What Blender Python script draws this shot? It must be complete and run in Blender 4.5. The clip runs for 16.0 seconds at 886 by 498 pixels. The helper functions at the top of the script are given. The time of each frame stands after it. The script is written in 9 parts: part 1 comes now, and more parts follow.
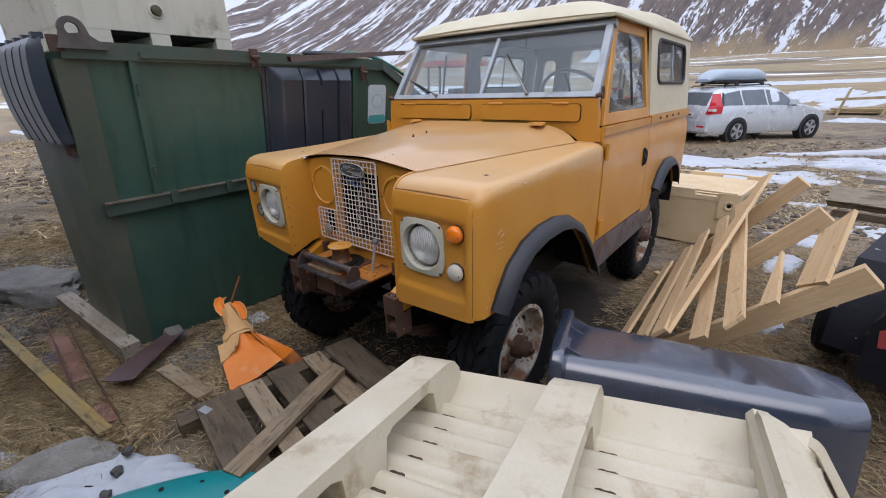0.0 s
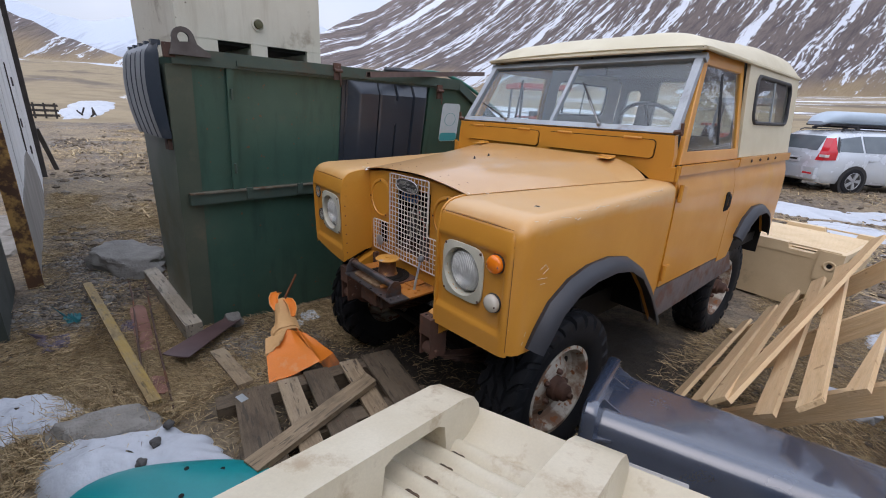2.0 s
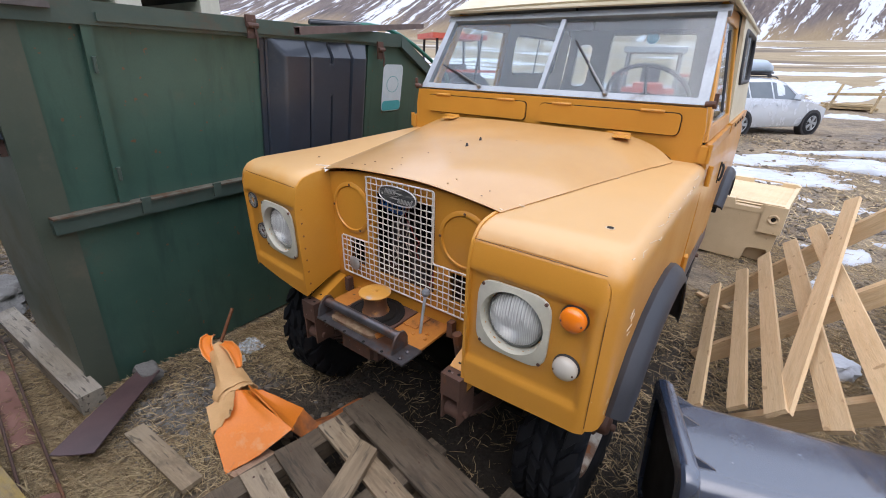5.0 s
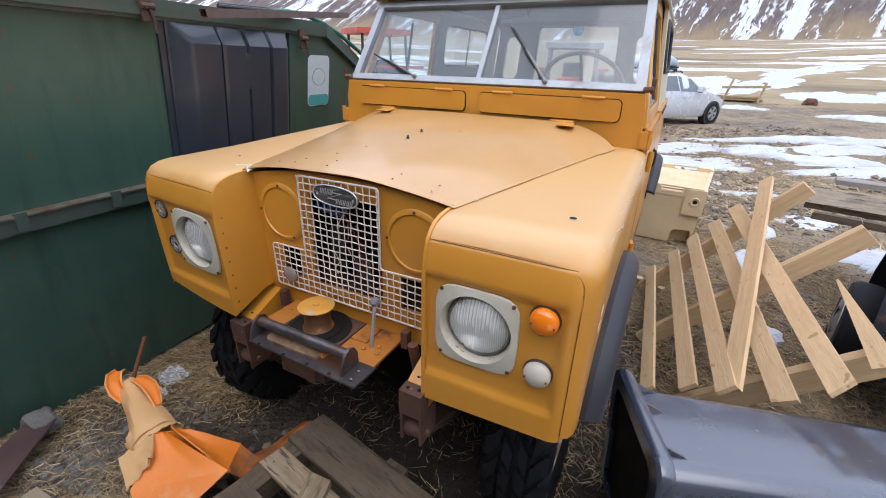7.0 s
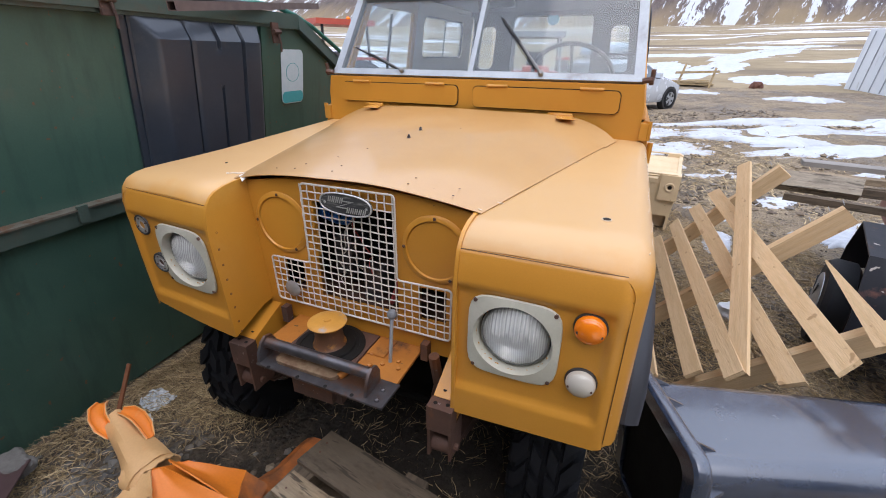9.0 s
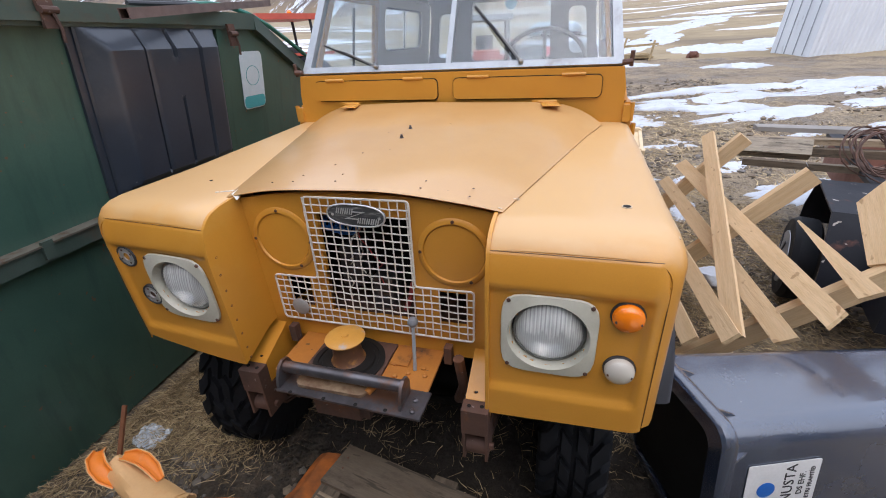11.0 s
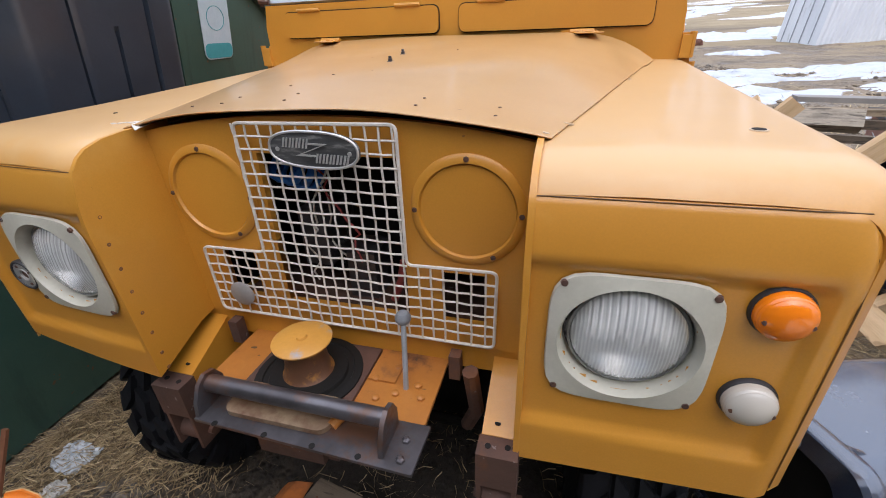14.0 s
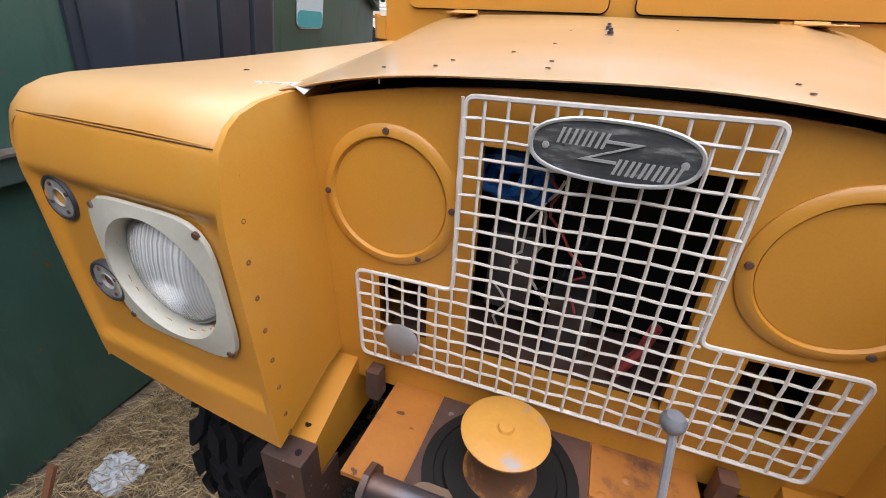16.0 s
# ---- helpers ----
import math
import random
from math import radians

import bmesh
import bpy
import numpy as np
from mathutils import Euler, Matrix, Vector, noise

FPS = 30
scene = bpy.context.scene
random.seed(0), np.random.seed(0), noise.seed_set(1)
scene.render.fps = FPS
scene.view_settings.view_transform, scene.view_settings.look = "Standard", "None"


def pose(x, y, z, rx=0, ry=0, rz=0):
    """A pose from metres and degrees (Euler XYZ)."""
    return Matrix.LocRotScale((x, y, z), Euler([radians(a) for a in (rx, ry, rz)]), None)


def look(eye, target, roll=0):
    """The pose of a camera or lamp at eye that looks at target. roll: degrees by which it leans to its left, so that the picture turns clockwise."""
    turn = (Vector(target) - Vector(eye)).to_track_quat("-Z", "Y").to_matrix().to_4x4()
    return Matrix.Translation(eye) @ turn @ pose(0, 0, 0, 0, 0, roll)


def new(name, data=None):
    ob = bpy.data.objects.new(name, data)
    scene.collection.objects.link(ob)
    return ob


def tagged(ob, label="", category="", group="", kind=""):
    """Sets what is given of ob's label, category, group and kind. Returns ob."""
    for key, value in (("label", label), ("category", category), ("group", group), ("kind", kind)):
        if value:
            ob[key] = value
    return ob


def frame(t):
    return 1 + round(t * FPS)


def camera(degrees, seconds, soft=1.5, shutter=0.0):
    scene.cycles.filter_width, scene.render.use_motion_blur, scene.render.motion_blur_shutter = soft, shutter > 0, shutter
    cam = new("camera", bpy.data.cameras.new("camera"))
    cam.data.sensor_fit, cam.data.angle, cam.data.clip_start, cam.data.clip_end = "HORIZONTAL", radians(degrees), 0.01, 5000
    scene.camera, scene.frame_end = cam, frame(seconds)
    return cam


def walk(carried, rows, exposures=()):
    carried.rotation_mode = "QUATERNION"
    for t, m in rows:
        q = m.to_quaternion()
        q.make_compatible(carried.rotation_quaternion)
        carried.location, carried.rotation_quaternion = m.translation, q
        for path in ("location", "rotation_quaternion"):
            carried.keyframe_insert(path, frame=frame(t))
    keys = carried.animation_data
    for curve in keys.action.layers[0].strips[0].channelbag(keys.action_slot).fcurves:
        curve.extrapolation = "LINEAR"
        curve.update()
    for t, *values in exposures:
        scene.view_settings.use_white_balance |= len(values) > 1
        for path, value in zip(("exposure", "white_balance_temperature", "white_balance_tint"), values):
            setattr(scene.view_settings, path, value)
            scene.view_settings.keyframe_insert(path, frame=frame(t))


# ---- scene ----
cam = camera(92.7, 16.0, soft=1.0)
PATH = [
    (0, (1.657, -1.21, 1.633), (0.465, 0.239, 0.939), -1.4),
    (0.5, (1.704, -1.188, 1.663), (0.466, 0.237, 1.001), -0.6),
    (1, (1.737, -1.151, 1.67), (0.409, 0.21, 1.05), 1.9),
    (1.5, (1.744, -1.126, 1.664), (0.349, 0.166, 1.042), 2.1),
    (2, (1.695, -1.114, 1.654), (0.265, 0.138, 1.03), 2.7),
    (2.5, (1.53, -1.077, 1.611), (0.078, 0.151, 0.995), 4.5),
    (3, (1.3, -1.07, 1.548), (-0.186, 0.15, 0.997), 3.8),
    (3.5, (1.051, -1.048, 1.608), (-0.429, 0.191, 1.086), 3.1),
    (4, (0.994, -1.034, 1.689), (-0.361, 0.299, 1.067), 0.3),
    (4.5, (1.005, -1.008, 1.747), (-0.206, 0.414, 1.033), 1.7),
    (5, (1.01, -0.972, 1.728), (-0.071, 0.507, 0.926), 1.6),
    (5.2, (1.013, -0.955, 1.709), (-0.029, 0.542, 0.888), 1.1),
    (7.5, (0.867, -0.876, 1.682), (0.07, 0.774, 0.881), 1.6),
    (8, (0.832, -0.871, 1.691), (0.07, 0.792, 0.885), 1.3),
    (8.5, (0.78, -0.874, 1.691), (0.054, 0.799, 0.869), 1.0),
    (11, (0.569, -0.892, 1.721), (0.049, 0.824, 0.835), -3.0),
    (11.5, (0.542, -0.839, 1.71), (0.064, 0.882, 0.81), -3.8),
    (12, (0.526, -0.743, 1.688), (0.082, 0.983, 0.779), -4.0),
    (12.5, (0.504, -0.629, 1.646), (0.065, 1.095, 0.732), -6.3),
    (13, (0.491, -0.571, 1.535), (0.054, 1.153, 0.622), -6.5),
    (13.5, (0.456, -0.559, 1.482), (-0.003, 1.159, 0.567), -4.6),
    (14, (0.443, -0.559, 1.473), (-0.054, 1.146, 0.553), -2.3),
    (14.5, (0.357, -0.555, 1.459), (-0.243, 1.11, 0.527), -0.9),
    (15, (0.188, -0.464, 1.47), (-0.487, 1.192, 0.574), 2.6),
    (15.5, (0.089, -0.451, 1.425), (-0.58, 1.193, 0.503), 2.6),
    (16, (-0.002, -0.386, 1.402), (-0.578, 1.292, 0.478), 2.7),
]
walk(cam, [(t, look(eye, target, roll)) for t, eye, target, roll in PATH],
     [(t, e, 6500, 17) for t, e in ((0.0, 0.05), (0.6, 0.0), (2.0, 0.03), (3.0, 0.05), (3.5, 0.09), (4.0, 0.3), (4.5, 0.45), (5.0, 0.50), (8.0, 0.44), (11.0, 0.41), (12.0, 0.38), (13.0, 0.27), (13.5, 0.42), (14.0, 0.51), (15.0, 0.72), (16.0, 0.93))])

# ---- world and light ----
SUN_EL, SUN_AZ = 60.0, 150.0
world = bpy.data.worlds.new("overcast_sky")
scene.world = world
world.use_nodes = True
wn, wl = world.node_tree.nodes, world.node_tree.links
wn.clear()
w_out = wn.new("ShaderNodeOutputWorld")
w_bg = wn.new("ShaderNodeBackground")
w_sky = wn.new("ShaderNodeTexSky")
w_sky.sky_type = "NISHITA"
w_sky.sun_disc = False
w_sky.sun_elevation, w_sky.sun_rotation = radians(SUN_EL), radians(SUN_AZ)
w_sky.air_density, w_sky.dust_density, w_sky.ozone_density = 1.0, 5.0, 1.0
w_mix = wn.new("ShaderNodeMix")
w_mix.data_type = "RGBA"
w_mix.inputs["Factor"].default_value = 0.8
w_co = wn.new("ShaderNodeTexCoord")
w_no = wn.new("ShaderNodeTexNoise")
w_no.inputs["Scale"].default_value = 2.2
w_no.inputs["Detail"].default_value = 5
w_ramp = wn.new("ShaderNodeValToRGB")
w_ramp.color_ramp.elements[0].position, w_ramp.color_ramp.elements[1].position = 0.35, 0.7
w_ramp.color_ramp.elements[0].color = (5.7, 6.85, 8.5, 1)
w_ramp.color_ramp.elements[1].color = (7.7, 8.45, 9.6, 1)
wl.new(w_co.outputs["Generated"], w_no.inputs["Vector"])
wl.new(w_no.outputs["Fac"], w_ramp.inputs["Fac"])
wl.new(w_sky.outputs["Color"], w_mix.inputs["A"])
w_sep = wn.new("ShaderNodeSeparateXYZ")
w_rise = wn.new("ShaderNodeMapRange")
w_rise.inputs["To Min"].default_value, w_rise.inputs["To Max"].default_value = 0.62, 1.58
w_lift = wn.new("ShaderNodeVectorMath")
w_lift.operation = "SCALE"
wl.new(w_co.outputs["Generated"], w_sep.inputs["Vector"])
wl.new(w_sep.outputs["Z"], w_rise.inputs["Value"])
wl.new(w_ramp.outputs["Color"], w_lift.inputs["Vector"])
wl.new(w_rise.outputs["Result"], w_lift.inputs["Scale"])
wl.new(w_lift.outputs["Vector"], w_mix.inputs["B"])
wl.new(w_mix.outputs["Result"], w_bg.inputs["Color"])
wl.new(w_bg.outputs["Background"], w_out.inputs["Surface"])
w_bg.inputs["Strength"].default_value = 0.155

sun_data = bpy.data.lights.new("sun", "SUN")
sun_data.energy, sun_data.angle, sun_data.color = 0.6, radians(50), (1.0, 0.975, 0.94)
sun = new("sun", sun_data)
sun.matrix_world = look((6 * math.sin(radians(SUN_AZ)), 6 * math.cos(radians(SUN_AZ)), 6 * math.tan(radians(SUN_EL))), (0, 0, 0))


# ---- helpers for materials ----
class Nodes:
    """A small wrapper round a node tree."""

    def __init__(self, name):
        self.mat = bpy.data.materials.new(name)
        self.mat.use_nodes = True
        self.t = self.mat.node_tree
        self.bsdf = self.t.nodes["Principled BSDF"]
        self.co = self.add("ShaderNodeTexCoord").outputs["Object"]

    def add(self, kind, **inputs):
        n = self.t.nodes.new(kind)
        for key, value in inputs.items():
            self.set(n.inputs[key.replace("_", " ")], value)
        return n

    def set(self, socket, value):
        if isinstance(value, bpy.types.NodeSocket):
            self.t.links.new(value, socket)
        elif isinstance(value, tuple) and len(value) == 3 and socket.type == "RGBA":
            socket.default_value = (*value, 1)
        else:
            socket.default_value = value

    def noise(self, scale, detail=4, rough=0.55, vec=None, stretch=None, turn=(0, 0, 0)):
        vec = vec or self.co
        if stretch:
            m = self.add("ShaderNodeMapping", Vector=vec)
            m.inputs["Scale"].default_value = stretch
            m.inputs["Rotation"].default_value = [radians(a) for a in turn]
            vec = m.outputs["Vector"]
        n = self.add("ShaderNodeTexNoise", Vector=vec, Scale=scale, Detail=detail, Roughness=rough)
        return n.outputs["Fac"]

    def step(self, value, lo, hi, a=0.0, b=1.0):
        n = self.add("ShaderNodeMapRange", Value=value)
        n.inputs["From Min"].default_value, n.inputs["From Max"].default_value = lo, hi
        n.inputs["To Min"].default_value, n.inputs["To Max"].default_value = a, b
        return n.outputs["Result"]

    def mix(self, fac, a, b):
        n = self.add("ShaderNodeMix")
        n.data_type = "RGBA"
        self.set(n.inputs["Factor"], fac)
        self.set(n.inputs["A"], a)
        self.set(n.inputs["B"], b)
        return n.outputs["Result"]

    def math(self, op, a, b=0.0):
        n = self.add("ShaderNodeMath")
        n.operation = op
        self.set(n.inputs[0], a)
        self.set(n.inputs[1], b)
        return n.outputs[0]

    def bump(self, height, strength=0.2, distance=0.01):
        n = self.add("ShaderNodeBump", Height=height, Strength=strength, Distance=distance)
        self.set(self.bsdf.inputs["Normal"], n.outputs["Normal"])

    def finish(self, color=None, rough=None, metal=None, **more):
        for key, value in (("Base Color", color), ("Roughness", rough), ("Metallic", metal)):
            if value is not None:
                self.set(self.bsdf.inputs[key], value)
        for key, value in more.items():
            self.set(self.bsdf.inputs[key.replace("_", " ")], value)
        return self.mat


def surface(name, a, b, scale=6.0, rough=0.55, metal=0.0, grain=120.0, bump=0.15, stain=None, stain_at=0.62, stain_scale=3.0,
            spot=None, spot_at=0.7, spot_scale=40.0, coat=0.0, gloss=None, depth=0.004, stretch=None, sky_pale=None, streak=None):
    """Paint, plastic, metal or stone: two tones, a grain, and stains and spots with shapes of their own."""
    n = Nodes(name)
    tone = n.noise(scale, 5, stretch=stretch)
    col = n.mix(n.step(tone, 0.35, 0.65), a, b)
    fine = n.noise(grain, 3, 0.6)
    col = n.mix(n.step(fine, 0.3, 0.75, 0.0, 0.22), col, tuple(0.6 * v for v in a))
    r = n.step(tone, 0.3, 0.7, rough * 0.88, min(1.0, rough * 1.15))
    # Mixes in a paler colour above a height, for sky sheen.
    if sky_pale:
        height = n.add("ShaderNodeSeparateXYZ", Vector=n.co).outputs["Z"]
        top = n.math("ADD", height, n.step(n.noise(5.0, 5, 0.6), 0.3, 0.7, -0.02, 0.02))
        col = n.mix(n.step(top, sky_pale[0], sky_pale[1]), col, sky_pale[2])
    if streak:
        f = n.step(n.noise(1.0, 6, 0.65, stretch=(9.0, 9.0, 0.9)), 0.52, 0.68, 0.0, 0.55)
        col = n.mix(f, col, streak)
    if stain:
        f = n.step(n.noise(stain_scale, 8, 0.65, stretch=stretch), stain_at, stain_at + 0.12)
        col = n.mix(n.math("MULTIPLY", f, 0.8), col, stain)
        r = n.math("ADD", r, n.math("MULTIPLY", f, 0.15))
    if spot:
        f = n.step(n.noise(spot_scale, 2, 0.5), spot_at, spot_at + 0.03)
        col = n.mix(f, col, spot)
    n.bump(n.math("ADD", n.math("MULTIPLY", fine, 0.5), tone), bump, depth)
    if gloss is not None:
        n.finish(Specular_IOR_Level=gloss)
    if coat:
        return n.finish(col, r, metal, Coat_Weight=coat, Coat_Roughness=0.12, Coat_IOR=1.55)
    return n.finish(col, r, metal)


def wood(name, a, b, grain_axis=(1.2, 14, 14), rough=0.75, knot=(0.09, 0.05, 0.02), grey=None, fibre=0.65, paint=None):
    """Sawn wood with grain along its own x, varied from piece to piece."""
    n = Nodes(name)
    rnd = n.add("ShaderNodeObjectInfo").outputs["Random"]
    shift = n.add("ShaderNodeVectorMath", )
    shift.operation = "ADD"
    n.set(shift.inputs[0], n.co)
    comb = n.add("ShaderNodeCombineXYZ", X=n.math("MULTIPLY", rnd, 37.0), Y=n.math("MULTIPLY", rnd, 11.0), Z=rnd)
    n.set(shift.inputs[1], comb.outputs[0])
    v = shift.outputs[0]
    g = n.noise(3.2, 6, 0.6, v, grain_axis)
    fine = n.noise(9.0, 4, 0.7, v, (2.0, 30, 30))
    col = n.mix(n.step(g, 0.35, 0.68), a, b)
    col = n.mix(n.step(fine, 0.45, 0.72, 0.0, fibre), col, tuple(0.42 * x for x in a))
    k = n.step(n.noise(17.0, 2, 0.4, v, (1.0, 1.6, 1.6)), 0.69, 0.74)
    col = n.mix(n.math("MULTIPLY", k, 0.7), col, knot)
    if grey:
        col = n.mix(n.step(n.noise(2.0, 5, 0.6, v), 0.45, 0.7, 0.0, 0.75), col, grey)
        col = n.mix(n.step(n.noise(7.0, 6, 0.7, v, (0.6, 1.6, 1.6)), 0.50, 0.66, 0.0, 0.7), col, tuple(0.38 * x for x in b))
        col = n.mix(n.step(n.noise(22.0, 3, 0.6, v, (0.25, 2.2, 2.2)), 0.60, 0.64, 0.0, 0.8), col, (0.035, 0.028, 0.02))
    if paint:
        col = n.mix(n.step(n.noise(3.0, 6, 0.7, v, (1.0, 3.0, 3.0)), 0.50, 0.60, 0.0, 0.5), col, paint)
    col = n.mix(n.step(rnd, 0.0, 1.0, 0.0, 0.35), col, tuple(0.62 * x for x in a))
    n.bump(n.math("ADD", g, n.math("MULTIPLY", fine, 0.6)), 0.6, 0.006)
    return n.finish(col, rough)


# ---- helpers for meshes ----
def part(name, bm, material, parent=None, label="", sharp=35.0, kind=""):
    """Links a bmesh as one mesh object under a thing or a part."""
    bmesh.ops.recalc_face_normals(bm, faces=bm.faces)
    for f in bm.faces:
        f.smooth = True
    for e in bm.edges:
        if len(e.link_faces) == 2 and e.calc_face_angle(0.0) > radians(sharp):
            e.smooth = False
    data = bpy.data.meshes.new(name)
    bm.to_mesh(data)
    bm.free()
    for m in material if isinstance(material, (list, tuple)) else [material]:
        data.materials.append(m)
    ob = new(name, data)
    ob.parent = parent
    return tagged(ob, label=label, kind=kind)


def thing(name, label, category, at=None, group="", kind=""):
    """An Empty at the base of a thing with several parts."""
    ob = new(name)
    ob.empty_display_size = 0.1
    if at is not None:
        ob.matrix_world = at
    return tagged(ob, label, category, group, kind)


def bx(bm, x0, x1, y0, y1, z0, z1, m=None):
    vs = [bm.verts.new((x, y, z)) for x in (x0, x1) for y in (y0, y1) for z in (z0, z1)]
    for q in ((0, 1, 3, 2), (4, 6, 7, 5), (0, 4, 5, 1), (2, 3, 7, 6), (0, 2, 6, 4), (1, 5, 7, 3)):
        bm.faces.new([vs[i] for i in q])
    if m is not None:
        bmesh.ops.transform(bm, matrix=m, verts=vs)
    return vs


def bevel(bm, width, segments=2, angle=30.0):
    edges = [e for e in bm.edges if len(e.link_faces) == 2 and e.calc_face_angle(0.0) > radians(angle)]
    bmesh.ops.bevel(bm, geom=edges, offset=width, offset_type="OFFSET", segments=segments, profile=0.5, affect="EDGES", clamp_overlap=True)
    return bm


def box(x0, x1, y0, y1, z0, z1, width=0.0, segments=2, m=None):
    bm = bmesh.new()
    bx(bm, x0, x1, y0, y1, z0, z1)
    if width:
        bevel(bm, width, segments)
    if m is not None:
        bmesh.ops.transform(bm, matrix=m, verts=bm.verts)
    return bm


def prism(bm, pts, axis, a, b):
    """A polygon, pushed along an axis from a to b. pts: (y, z) for x, (x, z) for y, (x, y) for z."""
    put = {"x": lambda p, d: (d, p[0], p[1]), "y": lambda p, d: (p[0], d, p[1]), "z": lambda p, d: (p[0], p[1], d)}[axis]
    lo = [bm.verts.new(put(p, a)) for p in pts]
    hi = [bm.verts.new(put(p, b)) for p in pts]
    n = len(pts)
    bm.faces.new(lo)
    bm.faces.new(hi[::-1])
    for i in range(n):
        bm.faces.new((lo[i], hi[i], hi[(i + 1) % n], lo[(i + 1) % n]))
    return lo + hi


def rounded(x0, x1, z0, z1, r, n=5):
    """Points of a rectangle with round corners."""
    out = []
    for cx, cz, a0 in ((x1 - r, z1 - r, 0), (x0 + r, z1 - r, 90), (x0 + r, z0 + r, 180), (x1 - r, z0 + r, 270)):
        for i in range(n + 1):
            a = radians(a0 + 90 * i / n)
            out.append((cx + r * math.cos(a), cz + r * math.sin(a)))
    return out


def strip(bm, rings, closed=False, caps=False):
    """Quads between rings of points of equal length."""
    rows = [[bm.verts.new(p) for p in ring] for ring in rings]
    n = len(rows[0])
    for a, b in zip(rows, rows[1:]):
        for i in range(n if closed else n - 1):
            j = (i + 1) % n
            bm.faces.new((a[i], a[j], b[j], b[i]))
    if caps:
        bm.faces.new(rows[0][::-1])
        bm.faces.new(rows[-1])
    return rows


def thick(bm, d):
    """Gives a sheet its thickness, inwards from its normals."""
    bmesh.ops.recalc_face_normals(bm, faces=bm.faces)
    bmesh.ops.solidify(bm, geom=bm.faces[:], thickness=d)
    return bm


def tube(bm, pts, r, n=8, closed=False):
    """A round bar along points; r is one radius or one for each point."""
    pts = [Vector(p) for p in pts]
    rs = r if isinstance(r, (list, tuple)) else [r] * len(pts)
    rings, ref = [], None
    for i, p in enumerate(pts):
        a = pts[i - 1] if i or closed else p
        b = pts[(i + 1) % len(pts)] if i + 1 < len(pts) or closed else p
        d = (b - a).normalized()
        if ref is None:
            ref = d.orthogonal().normalized()
        ref = (ref - d * ref.dot(d)).normalized()
        side = d.cross(ref)
        rings.append([p + rs[i] * (math.cos(t) * ref + math.sin(t) * side) for t in (2 * math.pi * k / n for k in range(n))])
    if closed:
        rings.append(rings[0])
        strip(bm, rings, True)
        bmesh.ops.remove_doubles(bm, verts=bm.verts, dist=1e-5)
    else:
        strip(bm, rings, True, True)
    return bm


def lathe(bm, profile, m=None, n=32):
    """Turns (radius, height) pairs round the z axis."""
    vs = []
    rows = []
    for r, h in profile:
        if r < 1e-6:
            row = [bm.verts.new((0, 0, h))]
        else:
            row = [bm.verts.new((r * math.cos(2 * math.pi * k / n), r * math.sin(2 * math.pi * k / n), h)) for k in range(n)]
        rows.append(row)
        vs += row
    for a, b in zip(rows, rows[1:]):
        for k in range(n):
            j = (k + 1) % n
            if len(a) == 1 and len(b) == 1:
                continue
            if len(a) == 1:
                bm.faces.new((a[0], b[k], b[j]))
            elif len(b) == 1:
                bm.faces.new((a[k], a[j], b[0]))
            else:
                bm.faces.new((a[k], a[j], b[j], b[k]))
    if m is not None:
        bmesh.ops.transform(bm, matrix=m, verts=vs)
    return bm


def lerp(x, table):
    """A value between the pairs of a table."""
    if x <= table[0][0]:
        return table[0][1]
    for (a, p), (b, q) in zip(table, table[1:]):
        if x <= b:
            return p + (q - p) * (x - a) / (b - a)
    return table[-1][1]


def smooth(x, table):
    if x <= table[0][0]:
        return table[0][1]
    for (a, p), (b, q) in zip(table, table[1:]):
        if x <= b:
            u = (x - a) / (b - a)
            return p + (q - p) * u * u * (3 - 2 * u)
    return table[-1][1]


def fract(x, y, s, octaves=4):
    return noise.fractal((x * s, y * s, 0.37), 1.0, 2.0, octaves)


# ---- materials ----
M_PAINT = surface("mustard_paint", (0.61, 0.274, 0.032), (0.55, 0.232, 0.022), 2.2, 0.42, grain=300, bump=0.03, stain=(0.63, 0.32, 0.060), stain_at=0.58, stain_scale=1.6,
                  spot=(0.30, 0.13, 0.03), spot_at=0.80, spot_scale=55, coat=0.35)
# Bonnet and wing tops carry the sky's sheen in their colour.
M_BONNET = surface("mustard_paint_sky_paled", (0.53, 0.300, 0.108), (0.485, 0.262, 0.086), 1.8, 0.42, grain=300, bump=0.03, stain=(0.55, 0.335, 0.14), stain_at=0.58, stain_scale=2.0, spot=(0.30, 0.15, 0.05), spot_at=0.79, spot_scale=50, coat=0.6)
M_WING = surface("mustard_paint_sky_paled_on_top", (0.61, 0.276, 0.034), (0.55, 0.234, 0.024), 2.2, 0.44, grain=300, bump=0.03, stain=(0.63, 0.37, 0.13), stain_at=0.60, stain_scale=1.6,
                 spot=(0.62, 0.42, 0.22), spot_at=0.80, spot_scale=55, coat=0.35, sky_pale=(1.25, 1.30, (0.58, 0.345, 0.140)))
M_RIVET = surface("brassy_rusted_rivet", (0.28, 0.115, 0.035), (0.15, 0.06, 0.025), 120, 0.45, 0.2)
M_BARE = surface("bare_pale_sheet_metal", (0.70, 0.67, 0.61), (0.60, 0.56, 0.49), 40, 0.5)
M_CHIP = surface("bare_pale_scratch", (0.62, 0.50, 0.36), (0.52, 0.40, 0.27), 60, 0.6)
M_CREAM = surface("cream_paint", (0.65, 0.59, 0.425), (0.58, 0.515, 0.355), 3, 0.45, grain=200, bump=0.05, stain=(0.42, 0.35, 0.2), stain_at=0.68)
M_GALV = surface("weathered_galvanised_steel", (0.33, 0.355, 0.375), (0.42, 0.45, 0.47), 9, 0.5, 0.4, stain=(0.15, 0.11, 0.08), stain_at=0.58)
